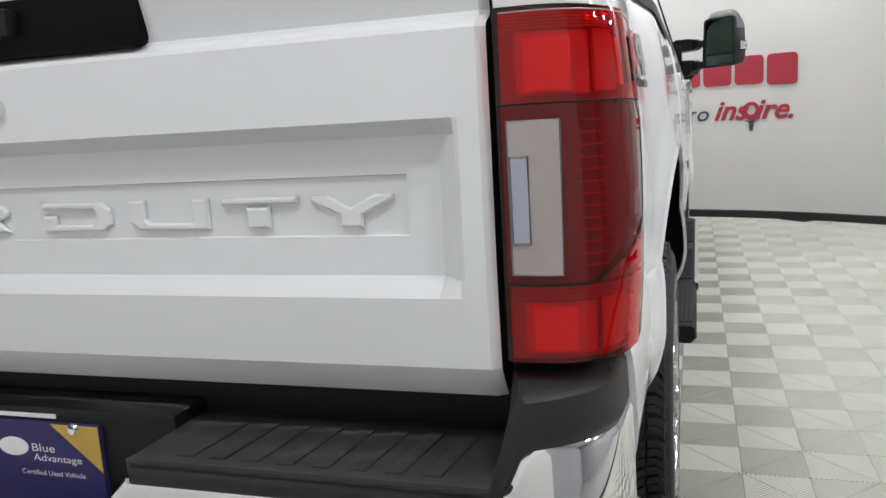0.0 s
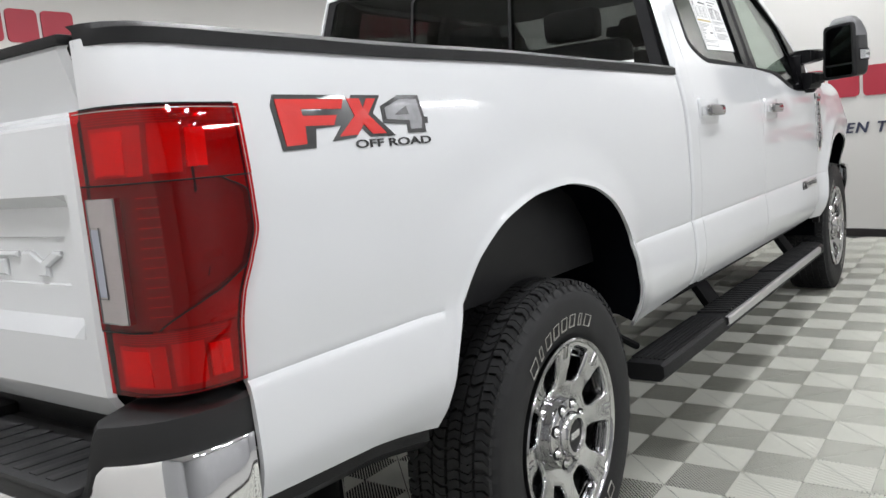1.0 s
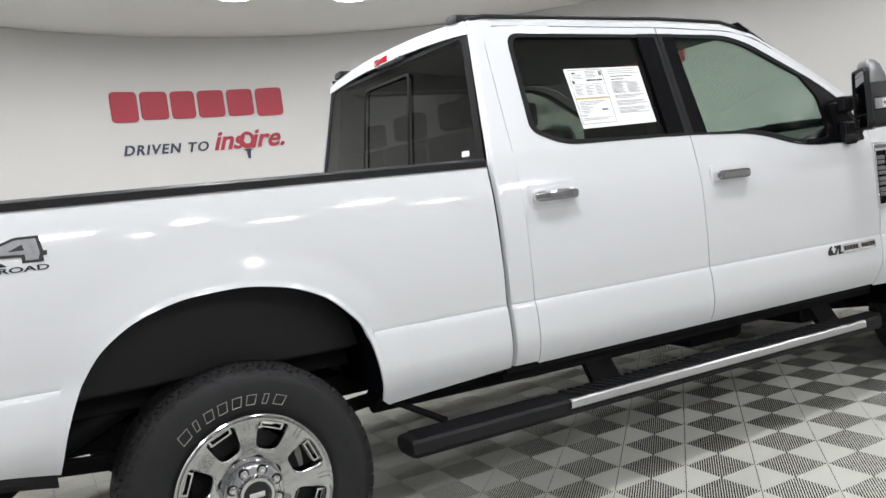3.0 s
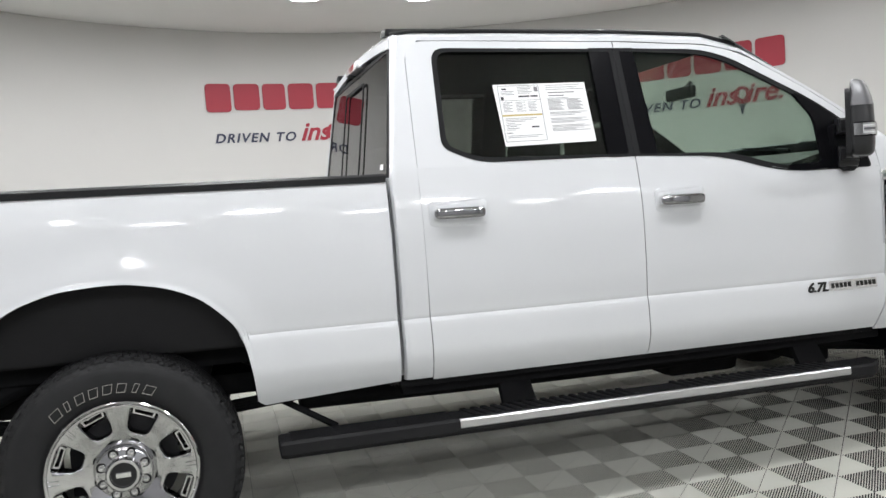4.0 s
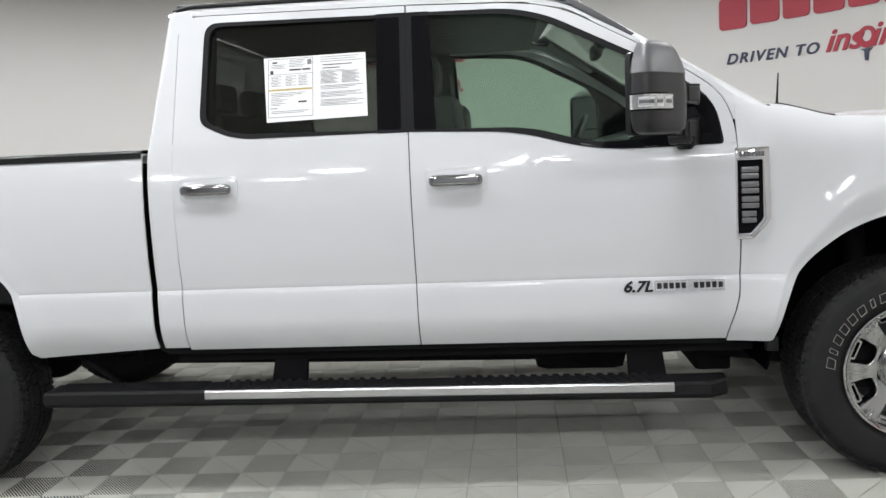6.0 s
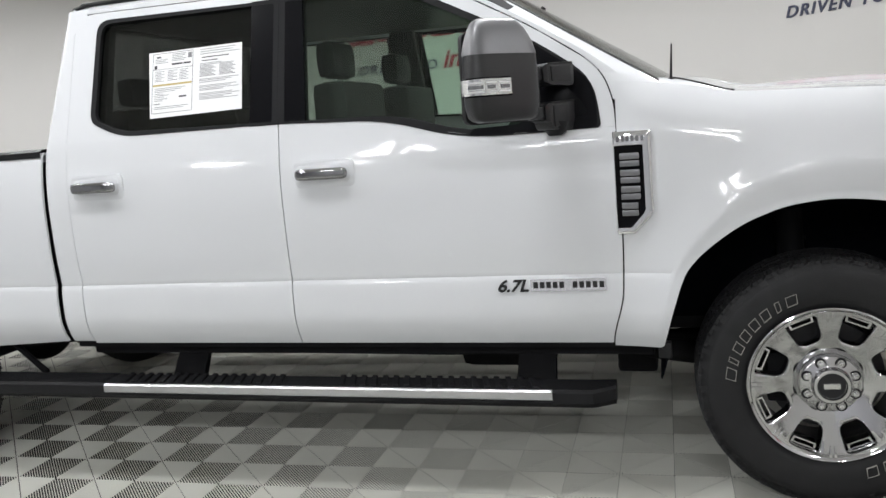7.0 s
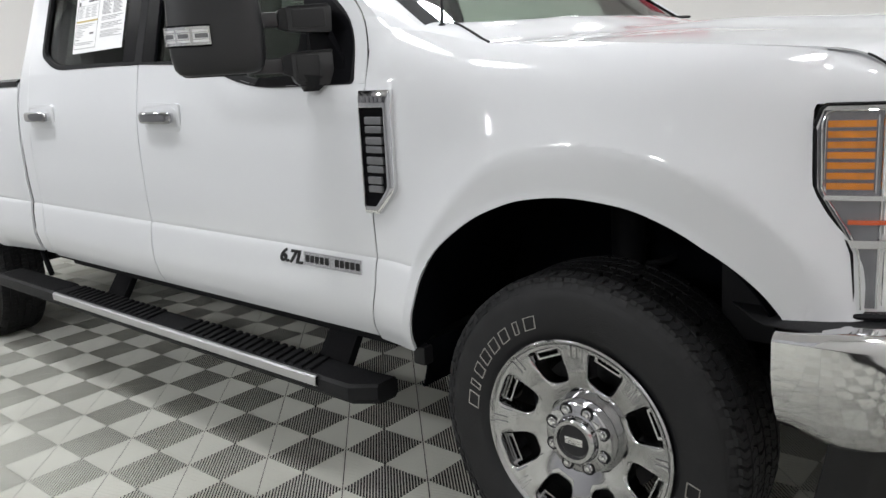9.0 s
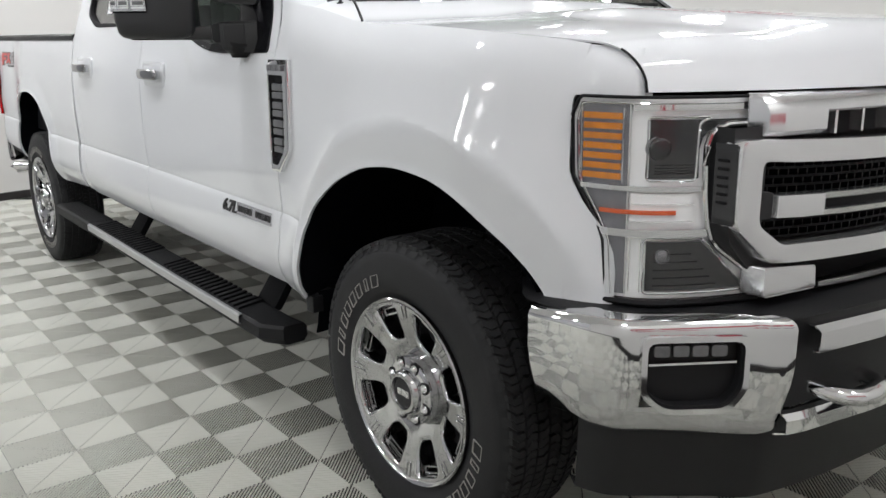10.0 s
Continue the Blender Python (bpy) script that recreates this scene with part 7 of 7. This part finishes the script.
    prism(bm, round_outline([(3.15, 1.356), (3.335, 1.356), (3.315, 1.440), (3.20, 1.57), (3.17, 1.56)], 0.02, 3), side_frame, 0.93, 0.975, 0.008)
    tp("mirror_base", bm, BLACK_GLOSS, mir, "black mirror base", sign)


for s in (1, -1):
    door_mirror(s)

# ---- badges ----


def decal(name, outlines, frame_fn, d0, d1, mat, parent, label="", sign=1):
    bm = bmesh.new()
    for pts in outlines:
        prism(bm, pts, frame_fn, d0, d1)
    return tp(name, bm, mat, parent, label, sign)


def text_mesh(body, size, extrude, shear=0.0, spacing=1.0, bold=0.0):
    """Outlines of the built-in font as a mesh in its own plane."""
    cu = bpy.data.curves.new("lettering", "FONT")
    cu.body, cu.size, cu.extrude, cu.shear, cu.space_character = body, size, extrude, shear, spacing
    cu.offset = bold
    ob = bpy.data.objects.new("lettering", cu)
    scene.collection.objects.link(ob)
    dg = bpy.context.evaluated_depsgraph_get()
    dg.update()
    me = bpy.data.meshes.new_from_object(ob.evaluated_get(dg))
    bm = bmesh.new()
    bm.from_mesh(me)
    bpy.data.objects.remove(ob)
    bpy.data.curves.remove(cu)
    bpy.data.meshes.remove(me)
    return bm


def lay_text(bm, width, height, fn):
    """Scales flat lettering to a size and lays it on a surface."""
    xs, ys = [v.co.x for v in bm.verts], [v.co.y for v in bm.verts]
    x0, x1, y0, y1 = min(xs), max(xs), min(ys), max(ys)
    for v in bm.verts:
        v.co = fn((v.co.x - x0) / (x1 - x0) * width, (v.co.y - y0) / (y1 - y0) * height, v.co.z)
    return bm


def bed_frame(a, b, d):
    return Vector((side_x(a, b) + d, a, b))


Z0 = 1.240
decal_root = decal("side_decal", [[(-0.938, Z0 + 0.062), (-0.928, Z0 + 0.082), (-0.745, Z0 + 0.082), (-0.735, Z0 + 0.070), (-0.725, Z0 + 0.082), (-0.640, Z0 + 0.082), (-0.672, Z0 + 0.046), (-0.612, Z0 + 0.000), (-0.690, Z0 + 0.000), (-0.712, Z0 + 0.018), (-0.735, Z0 - 0.000),
                                   (-0.800, Z0 - 0.004), (-0.770, Z0 + 0.024), (-0.838, Z0 + 0.020), (-0.846, Z0 - 0.014), (-0.928, Z0 - 0.016)]], bed_frame, 0.0006, 0.0016, DECAL_BLACK, None, "black-edged red and grey side decal")
decal("decal_red_shape", [[(-0.918, Z0 - 0.008), (-0.926, Z0 + 0.074), (-0.752, Z0 + 0.074), (-0.762, Z0 + 0.056), (-0.868, Z0 + 0.056), (-0.867, Z0 + 0.044), (-0.778, Z0 + 0.044), (-0.790, Z0 + 0.026), (-0.865, Z0 + 0.026), (-0.868, Z0 - 0.006)]], bed_frame, 0.0014, 0.0024, DECAL_RED, decal_root, "red block shape")
decal("decal_red_shape", [[(-0.742, Z0 + 0.075), (-0.705, Z0 + 0.075), (-0.700, Z0 + 0.056), (-0.684, Z0 + 0.075), (-0.656, Z0 + 0.075), (-0.688, Z0 + 0.044), (-0.640, Z0 + 0.006), (-0.684, Z0 + 0.006), (-0.706, Z0 + 0.026), (-0.728, Z0 + 0.006), (-0.780, Z0 + 0.004), (-0.728, Z0 + 0.042)]], bed_frame, 0.0014, 0.0024, DECAL_RED, decal_root, "red cross shape")
decal("decal_grey_shape", [[(-0.645, Z0 + 0.060), (-0.585, Z0 + 0.082), (-0.520, Z0 + 0.082), (-0.512, Z0 + 0.036), (-0.502, Z0 + 0.036), (-0.504, Z0 + 0.022), (-0.514, Z0 + 0.022), (-0.514, Z0 + 0.004), (-0.572, Z0 + 0.004), (-0.572, Z0 + 0.022), (-0.645, Z0 + 0.026)]], bed_frame, 0.0006, 0.0016, DECAL_BLACK, decal_root, "black-edged grey shape")
decal("decal_grey_shape", [[(-0.634, Z0 + 0.056), (-0.582, Z0 + 0.074), (-0.528, Z0 + 0.074), (-0.522, Z0 + 0.030), (-0.528, Z0 + 0.012), (-0.562, Z0 + 0.012), (-0.562, Z0 + 0.030), (-0.634, Z0 + 0.034)]], bed_frame, 0.0014, 0.0024, DECAL_GREY, decal_root, "grey angular shape")
decal("decal_black_shape", [[(-0.606, Z0 + 0.042), (-0.566, Z0 + 0.060), (-0.562, Z0 + 0.042)]], bed_frame, 0.0020, 0.0030, DECAL_BLACK, decal_root, "small black wedge")
bm = text_mesh("OFF ROAD", 1.0, 0.02, bold=0.02)
lay_text(bm, 0.235, 0.016, lambda a, b, d: bed_frame(-0.738 + a, Z0 - 0.020 + b, 0.0008 + 0.001 * (d > 0)))
tp("decal_writing", bm, DECAL_BLACK, decal_root, "small black lettering", clean=True)


def door_plane(a, b, d):
    return Vector((belt_x(a, b) + d, a, b))


badge = decal("engine_badge", [[(3.085, 0.800), (3.352, 0.800), (3.352, 0.843), (3.085, 0.843)]], door_plane, 0.0, 0.004, SATIN, None, "silver engine badge with black marks")
for i in range(11):
    if i == 5:
        continue
    a = 3.095 + i * 0.0232
    decal("badge_mark", [[(a + 0.001, 0.811), (a + 0.017, 0.811), (a + 0.017, 0.833), (a + 0.001, 0.833)]], door_plane, 0.004, 0.0052, DECAL_BLACK, badge)
bm = text_mesh("6.7L", 1.0, 0.02, shear=0.3, bold=0.03)
lay_text(bm, 0.112, 0.046, lambda a, b, d: door_plane(2.968 + a, 0.798 + b, 0.0005 + 0.005 * (d > 0)))
tp("badge_number", bm, DECAL_BLACK, badge, "dark slanted number")

# ---- cab interior ----


def seat(x, y):
    root = empty("car_seat", "dark leather front seat with a headrest", "car seat", group="seats in the cab")
    for name, z0, z1, y0, y1, w in (("cushion", 0.98, 1.12, y, y + 0.50, 0.26), ("backrest", 1.08, 1.62, y - 0.10, y + 0.06, 0.25), ("headrest", 1.64, 1.80, y - 0.12, y - 0.02, 0.13)):
        bm = bmesh.new()
        box(bm, x - w, x + w, y0, y1, z0, z1, 0.045)
        part(name, bm, SEAT, root)
    for dx in (-0.05, 0.05):
        bm = bmesh.new()
        tube(bm, [(x + dx, y - 0.06, 1.56), (x + dx, y - 0.07, 1.70)], 0.007, 8)
        part("headrest_post", bm, CHROME, root)
    bm = bmesh.new()
    box(bm, x - 0.2, x + 0.2, y + 0.02, y + 0.46, 0.60, 0.985, 0.01)
    part("base", bm, CHASSIS, root)
    return root


seat(0.42, 2.27)
seat(-0.42, 2.27)
bench = empty("bench_seat", "dark leather rear bench seat", "bench seat")
for x in (-0.48, 0.0, 0.48):
    bm = bmesh.new()
    box(bm, x - 0.235, x + 0.235, 1.30, 1.80, 0.96, 1.10, 0.04)
    part("cushion", bm, SEAT, bench)
    bm = bmesh.new()
    box(bm, x - 0.235, x + 0.235, 1.18, 1.32, 1.08, 1.60, 0.04)
    part("backrest", bm, SEAT, bench)
    bm = bmesh.new()
    box(bm, x - 0.12, x + 0.12, 1.19, 1.28, 1.61, 1.74, 0.035)
    part("headrest", bm, SEAT, bench)
bm = bmesh.new()
box(bm, -0.7, 0.7, 1.2, 1.8, 0.60, 0.97)
part("base", bm, CHASSIS, bench)
bm = bmesh.new()
rows = []
for u in steps_between(-1, 1, 16):
    y = 3.36 + 0.10 * (1 - u * u)
    rows.append([(0.86 * u, y - 0.42, 1.10), (0.86 * u, y - 0.40, 1.30), (0.86 * u, y - 0.33, 1.40), (0.86 * u, y - 0.10, 1.455), (0.86 * u, y + 0.22, 1.465)])
grid(bm, rows)
tp("dashboard", bm, SEAT, None, "dark padded dashboard", thick=0.03)
bm = bmesh.new()
m = Matrix.Translation((-0.42, 2.90, 1.36)) @ Matrix.Rotation(radians(65), 4, "X")
pts = [m @ Vector((0.19 * math.cos(2 * math.pi * k / 36), 0.19 * math.sin(2 * math.pi * k / 36), 0)) for k in range(37)]
tube(bm, pts, 0.015, 8)
tube(bm, [m @ Vector((-0.18, 0, 0)), m @ Vector((0, 0, -0.03)), m @ Vector((0.18, 0, 0))], 0.02, 8)
tube(bm, [m @ Vector((0, 0, -0.02)), m @ Vector((0, 0, -0.25))], 0.03, 8)
tp("steering_wheel", bm, SEAT, None, "black steering wheel")
bm = bmesh.new()
box(bm, -0.13, 0.13, 2.98, 3.02, 1.80, 1.87, 0.015)
tube(bm, [(0, 3.02, 1.84), (0, 3.07, 1.90)], 0.012, 8)
tp("rear_view_mirror", bm, PLASTIC, None, "black rear view mirror")
bm = bmesh.new()
box(bm, -0.72, 0.72, 1.22, 2.70, 1.945, 1.965)
tp("headliner", bm, SEAT, None, "dark headliner")
for s in (1, -1):
    bm = bmesh.new()
    box(bm, 0.80, 0.86, 1.20, 3.30, 0.62, 1.335)
    tp("door_card", bm, SEAT, None, "dark door lining", s)
    bm = bmesh.new()
    prism(bm, [(1.16, 1.40), (1.30, 1.42), (1.33, 1.52), (1.33, 1.92), (1.20, 1.95)], upper_frame, -0.09, -0.05)
    tp("rear_pillar_lining", bm, SEAT, None, "", s)
    bm = bmesh.new()
    prism(bm, [(2.06, 1.34), (2.24, 1.34), (2.22, 1.95), (2.08, 1.95)], upper_frame, -0.09, -0.05)
    tp("centre_pillar_lining", bm, SEAT, None, "", s)

# sheet on the rear side window, as a thing of its own
sheet = empty("window_sheet", "white printed form taped inside the dark rear side window", "paper form")


def sheet_frame(a, b, d):
    return Vector((glass_x(b) - 0.004 + d, a, b + rake(a)))


def sheet_piece(name, pts, d0, d1, mat):
    bm = bmesh.new()
    prism(bm, pts, sheet_frame, d0, d1)
    bmesh.ops.recalc_face_normals(bm, faces=bm.faces)
    return part(name, bm, mat, sheet)


sheet_piece("paper", [(1.576, 1.522), (1.990, 1.532), (1.985, 1.792), (1.562, 1.786)], 0.0, 0.0008, PAPER)


def on_sheet(u0, v0, u1, v1):
    def q(u, v):
        a = 1.569 + 0.418 * u
        b = 1.524 + 0.264 * v + 0.007 * u
        return (a, b)
    return [q(u0, v0), q(u1, v0), q(u1, v1), q(u0, v1)]


for u0, v0, u1, v1, mat in ((0.07, 0.90, 0.12, 0.925, INK), (0.42, 0.86, 0.46, 0.94, INK_PALE), (0.05, 0.735, 0.08, 0.79, INK), (0.24, 0.775, 0.36, 0.80, INK), (0.37, 0.775, 0.45, 0.80, INK), (0.035, 0.470, 0.465, 0.498, INK_GOLD), (0.33, 0.275, 0.41, 0.300, INK),
                            (0.05, 0.195, 0.12, 0.205, INK), (0.57, 0.825, 0.86, 0.838, INK), (0.57, 0.775, 0.74, 0.788, INK)):
    sheet_piece("printed_block", on_sheet(u0, v0, u1, v1), 0.0008, 0.0014, mat)
for k in range(7):
    for u0 in (0.06, 0.20, 0.33):
        v = 0.545 + 0.024 * k
        sheet_piece("printed_line", on_sheet(u0, v, u0 + 0.085 + 0.02 * math.sin(k * 3.1 + u0 * 40), v + 0.008), 0.0008, 0.0014, INK_PALE)
for v, u1 in ((0.43, 0.40), (0.405, 0.36), (0.38, 0.28), (0.35, 0.15), (0.325, 0.22), (0.30, 0.17), (0.27, 0.20), (0.245, 0.15), (0.15, 0.43), (0.125, 0.38), (0.87, 0.20), (0.845, 0.18), (0.82, 0.20)):
    sheet_piece("printed_line", on_sheet(0.06, v, u1, v + 0.008), 0.0008, 0.0014, INK_PALE)
for v in (0.935, 0.91, 0.885, 0.86, 0.835):
    sheet_piece("printed_line", on_sheet(0.24, v, 0.38 + 0.02 * math.sin(v * 90), v + 0.008), 0.0008, 0.0014, INK_PALE)
for k in range(9):
    for u0, u1 in ((0.55, 0.72), (0.76, 0.93)):
        v = 0.545 + 0.019 * k
        sheet_piece("printed_line", on_sheet(u0, v, u1 - 0.02 * (k % 3), v + 0.009), 0.0008, 0.0014, INK_PALE)
for k, v in enumerate((0.95, 0.915, 0.88, 0.735, 0.715, 0.50, 0.48, 0.455, 0.40, 0.38, 0.355, 0.335, 0.285, 0.265, 0.24, 0.22, 0.20)):
    sheet_piece("printed_line", on_sheet(0.55, v, 0.93 - 0.12 * (k % 4 == 3) - 0.04 * math.sin(k * 2.3), v + 0.008), 0.0008, 0.0014, INK_PALE)
for u0, v0, u1, v1 in ((0.03, 0.06, 0.035, 0.97), (0.47, 0.06, 0.475, 0.97), (0.03, 0.06, 0.475, 0.068), (0.03, 0.962, 0.475, 0.97), (0.035, 0.722, 0.47, 0.728)):
    sheet_piece("printed_border", on_sheet(u0, v0, u1, v1), 0.0008, 0.0014, INK_PALE)

# ---- wall signs ----


def separated(bm):
    """Splits a mesh into its loose pieces."""
    bmesh.ops.remove_doubles(bm, verts=bm.verts, dist=1e-5)
    bm.verts.ensure_lookup_table()
    seen, out = set(), []
    for v in bm.verts:
        if v in seen:
            continue
        todo, group = [v], []
        seen.add(v)
        while todo:
            w = todo.pop()
            group.append(w)
            for e in w.link_edges:
                o = e.other_vert(w)
                if o not in seen:
                    seen.add(o)
                    todo.append(o)
        nb = bmesh.new()
        made = {w: nb.verts.new(w.co) for w in group}
        for f in {f for w in group for f in w.link_faces}:
            nb.faces.new([made[w] for w in f.verts])
        bmesh.ops.recalc_face_normals(nb, faces=nb.faces)
        out.append(nb)
    bm.free()
    return out


def wall_sign(bearing, height):
    """Red block marks over a slogan, on the round wall; bearing is of the first mark, in degrees about the room's middle."""
    root = empty("wall_sign", "red and navy dealership lettering fixed to the curved wall", "wall sign", group="signs on the wall")

    def place(a, b, d):
        t = radians(bearing) - 0.92 * a / ROOM_R
        r = ROOM_R - 0.002 - d
        return Vector((ROOM_X + r * math.cos(t), ROOM_Y + r * math.sin(t), height + 0.92 * b))

    # plain heavy slab-footed blocks in place of the name
    h = 0.31
    x = 0.0
    for k, w in enumerate((0.28, 0.29, 0.26, 0.29, 0.29, 0.30)):
        bm = bmesh.new()
        y0 = 0.0 if k in (0, 5) else 0.02
        prism(bm, round_outline([(x, y0), (x + w, y0), (x + w, h), (x, h)], 0.05, 5), place, 0.0, 0.012)
        bmesh.ops.recalc_face_normals(bm, faces=bm.faces)
        part("red_mark", bm, SIGN_RED, root, "thick red mark")
        x += w + 0.035
    bm = text_mesh("DRIVEN TO", 1.0, 0.02, shear=0.25, spacing=1.2, bold=0.02)
    lay_text(bm, 0.92, 0.105, lambda a, b, d: place(0.07 + a, -0.34 + b, 0.010 * (d > 0)))
    for piece in separated(bm):
        part("navy_letter", piece, SIGN_NAVY, root)
    bm = text_mesh("ins ire.", 1.0, 0.02, shear=0.35, bold=0.02)
    lay_text(bm, 0.80, 0.20, lambda a, b, d: place(1.05 + a, -0.345 + b, 0.010 * (d > 0)))
    for piece in separated(bm):
        part("red_letter", piece, SIGN_RED, root)
    bm = bmesh.new()
    n = 28
    ring(bm, [(1.43 + 0.085 * math.cos(2 * math.pi * i / n), -0.255 + 0.095 * math.sin(2 * math.pi * i / n)) for i in range(n)],
         [(1.43 + 0.045 * math.cos(2 * math.pi * i / n), -0.245 + 0.05 * math.sin(2 * math.pi * i / n)) for i in range(n)], place, 0.0, 0.012)
    bmesh.ops.recalc_face_normals(bm, faces=bm.faces)
    part("slogan_ball", bm, SIGN_RED, root, "red ring")
    bm = bmesh.new()
    prism(bm, [(1.37, -0.355), (1.485, -0.355), (1.45, -0.375), (1.442, -0.46), (1.415, -0.46), (1.408, -0.375)], place, 0.0, 0.012)
    bmesh.ops.recalc_face_normals(bm, faces=bm.faces)
    part("slogan_peg", bm, SIGN_NAVY, root, "navy peg")
    return root


for bearing, height in SIGNS:
    wall_sign(bearing, height)


# lettering of the dealer plate
for words, x0, zb, wide, tall in (("Blue", 0.016, 0.684, 0.046, 0.0135), ("Advantage", 0.016, 0.664, 0.097, 0.0155), ("Certified Used Vehicle", -0.012, 0.643, 0.128, 0.0085)):
    bm = lay_text(text_mesh(words, 0.02, 0.0), wide, tall, lambda a, b, d: Vector((x0 + a, -1.2172, zb + b)))
    tp("plate_writing", bm, PAPER, DEALER_PLATE)

# ---- floor tiles, ribbed, each with four fans of ribs ----


def tile_verts():
    """Ribs of one open tile about its middle, its edges at 45 degrees to the truck: four fans, with a slit along the edges."""
    half = TILE_SIDE / 2
    n = 28
    pitch = TILE_SIDE / n
    deep, wide, soft = -0.0058, 0.34, 0.0006
    end = half - 0.0018
    verts, faces = [], []
    for q in range(4):
        a = math.pi / 4 + q * math.pi / 2
        ca, sa = math.cos(a), math.sin(a)

        def put(u, v, z):
            # v outwards to the edge, u along it
            verts.append((v * ca - u * sa, v * sa + u * ca, z))
            return len(verts) - 1

        for k in range(n):
            u0 = -half + (k + 0.5 - wide / 2) * pitch
            u1 = u0 + pitch * wide
            v0, v1 = abs(u0) + 0.001, abs(u1) + 0.001
            if min(v0, v1) >= end:
                continue
            v0, v1 = min(v0, end), min(v1, end)
            near = [put(u0, v0, deep), put(u0, v0, -soft), put(u0 + soft, v0, 0.0), put(u1 - soft, v1, 0.0), put(u1, v1, -soft), put(u1, v1, deep)]
            far = [put(u0, end, deep), put(u0, end, -soft), put(u0 + soft, end, 0.0), put(u1 - soft, end, 0.0), put(u1, end, -soft), put(u1, end, deep)]
            for i in range(5):
                faces.append((near[i], far[i], far[i + 1], near[i + 1]))
            faces += [(far[0], far[5], far[4], far[1]), (far[1], far[4], far[3], far[2])]
    return verts, faces


def lay_tiles():
    verts, faces = tile_verts()
    me = bpy.data.meshes.new("floor_tile")
    me.from_pydata(verts, [], faces)
    me.materials.append(TILE)
    places = []
    for i in range(-60, 60):
        for j in range(-60, 60):
            if (i + j) % 2 == 0:
                continue
            x, y = CORNER_X + i * CELL, CORNER_Y + j * CELL
            if math.hypot(x - ROOM_X, y - ROOM_Y) < ROOM_R + 0.05:
                places.append((x, y))
    near = lambda p: 0.55 < p[0] < 2.6 and -0.3 < p[1] < 5.6
    picked = sorted((p for p in places if near(p)), key=lambda p: abs(p[0] - 1.4))[:300]
    chosen = set(picked)
    for x, y in picked:
        ob = new("tile", me)
        ob.location = (x, y, 0.0)
        ob.parent = FLOOR
    rest = [p for p in places if p not in chosen]
    v = np.array(verts)
    f = np.array(faces)
    allv = np.concatenate([v + np.array([x, y, 0.0]) for x, y in rest])
    allf = np.concatenate([f + k * len(v) for k in range(len(rest))])
    me2 = bpy.data.meshes.new("far_tiles")
    me2.from_pydata(allv.tolist(), [], allf.tolist())
    me2.materials.append(TILE)
    ob = new("far_tiles", me2)
    ob.parent = FLOOR
    tagged(ob, "more of the grey ribbed floor tiles", kind="stuff")


lay_tiles()
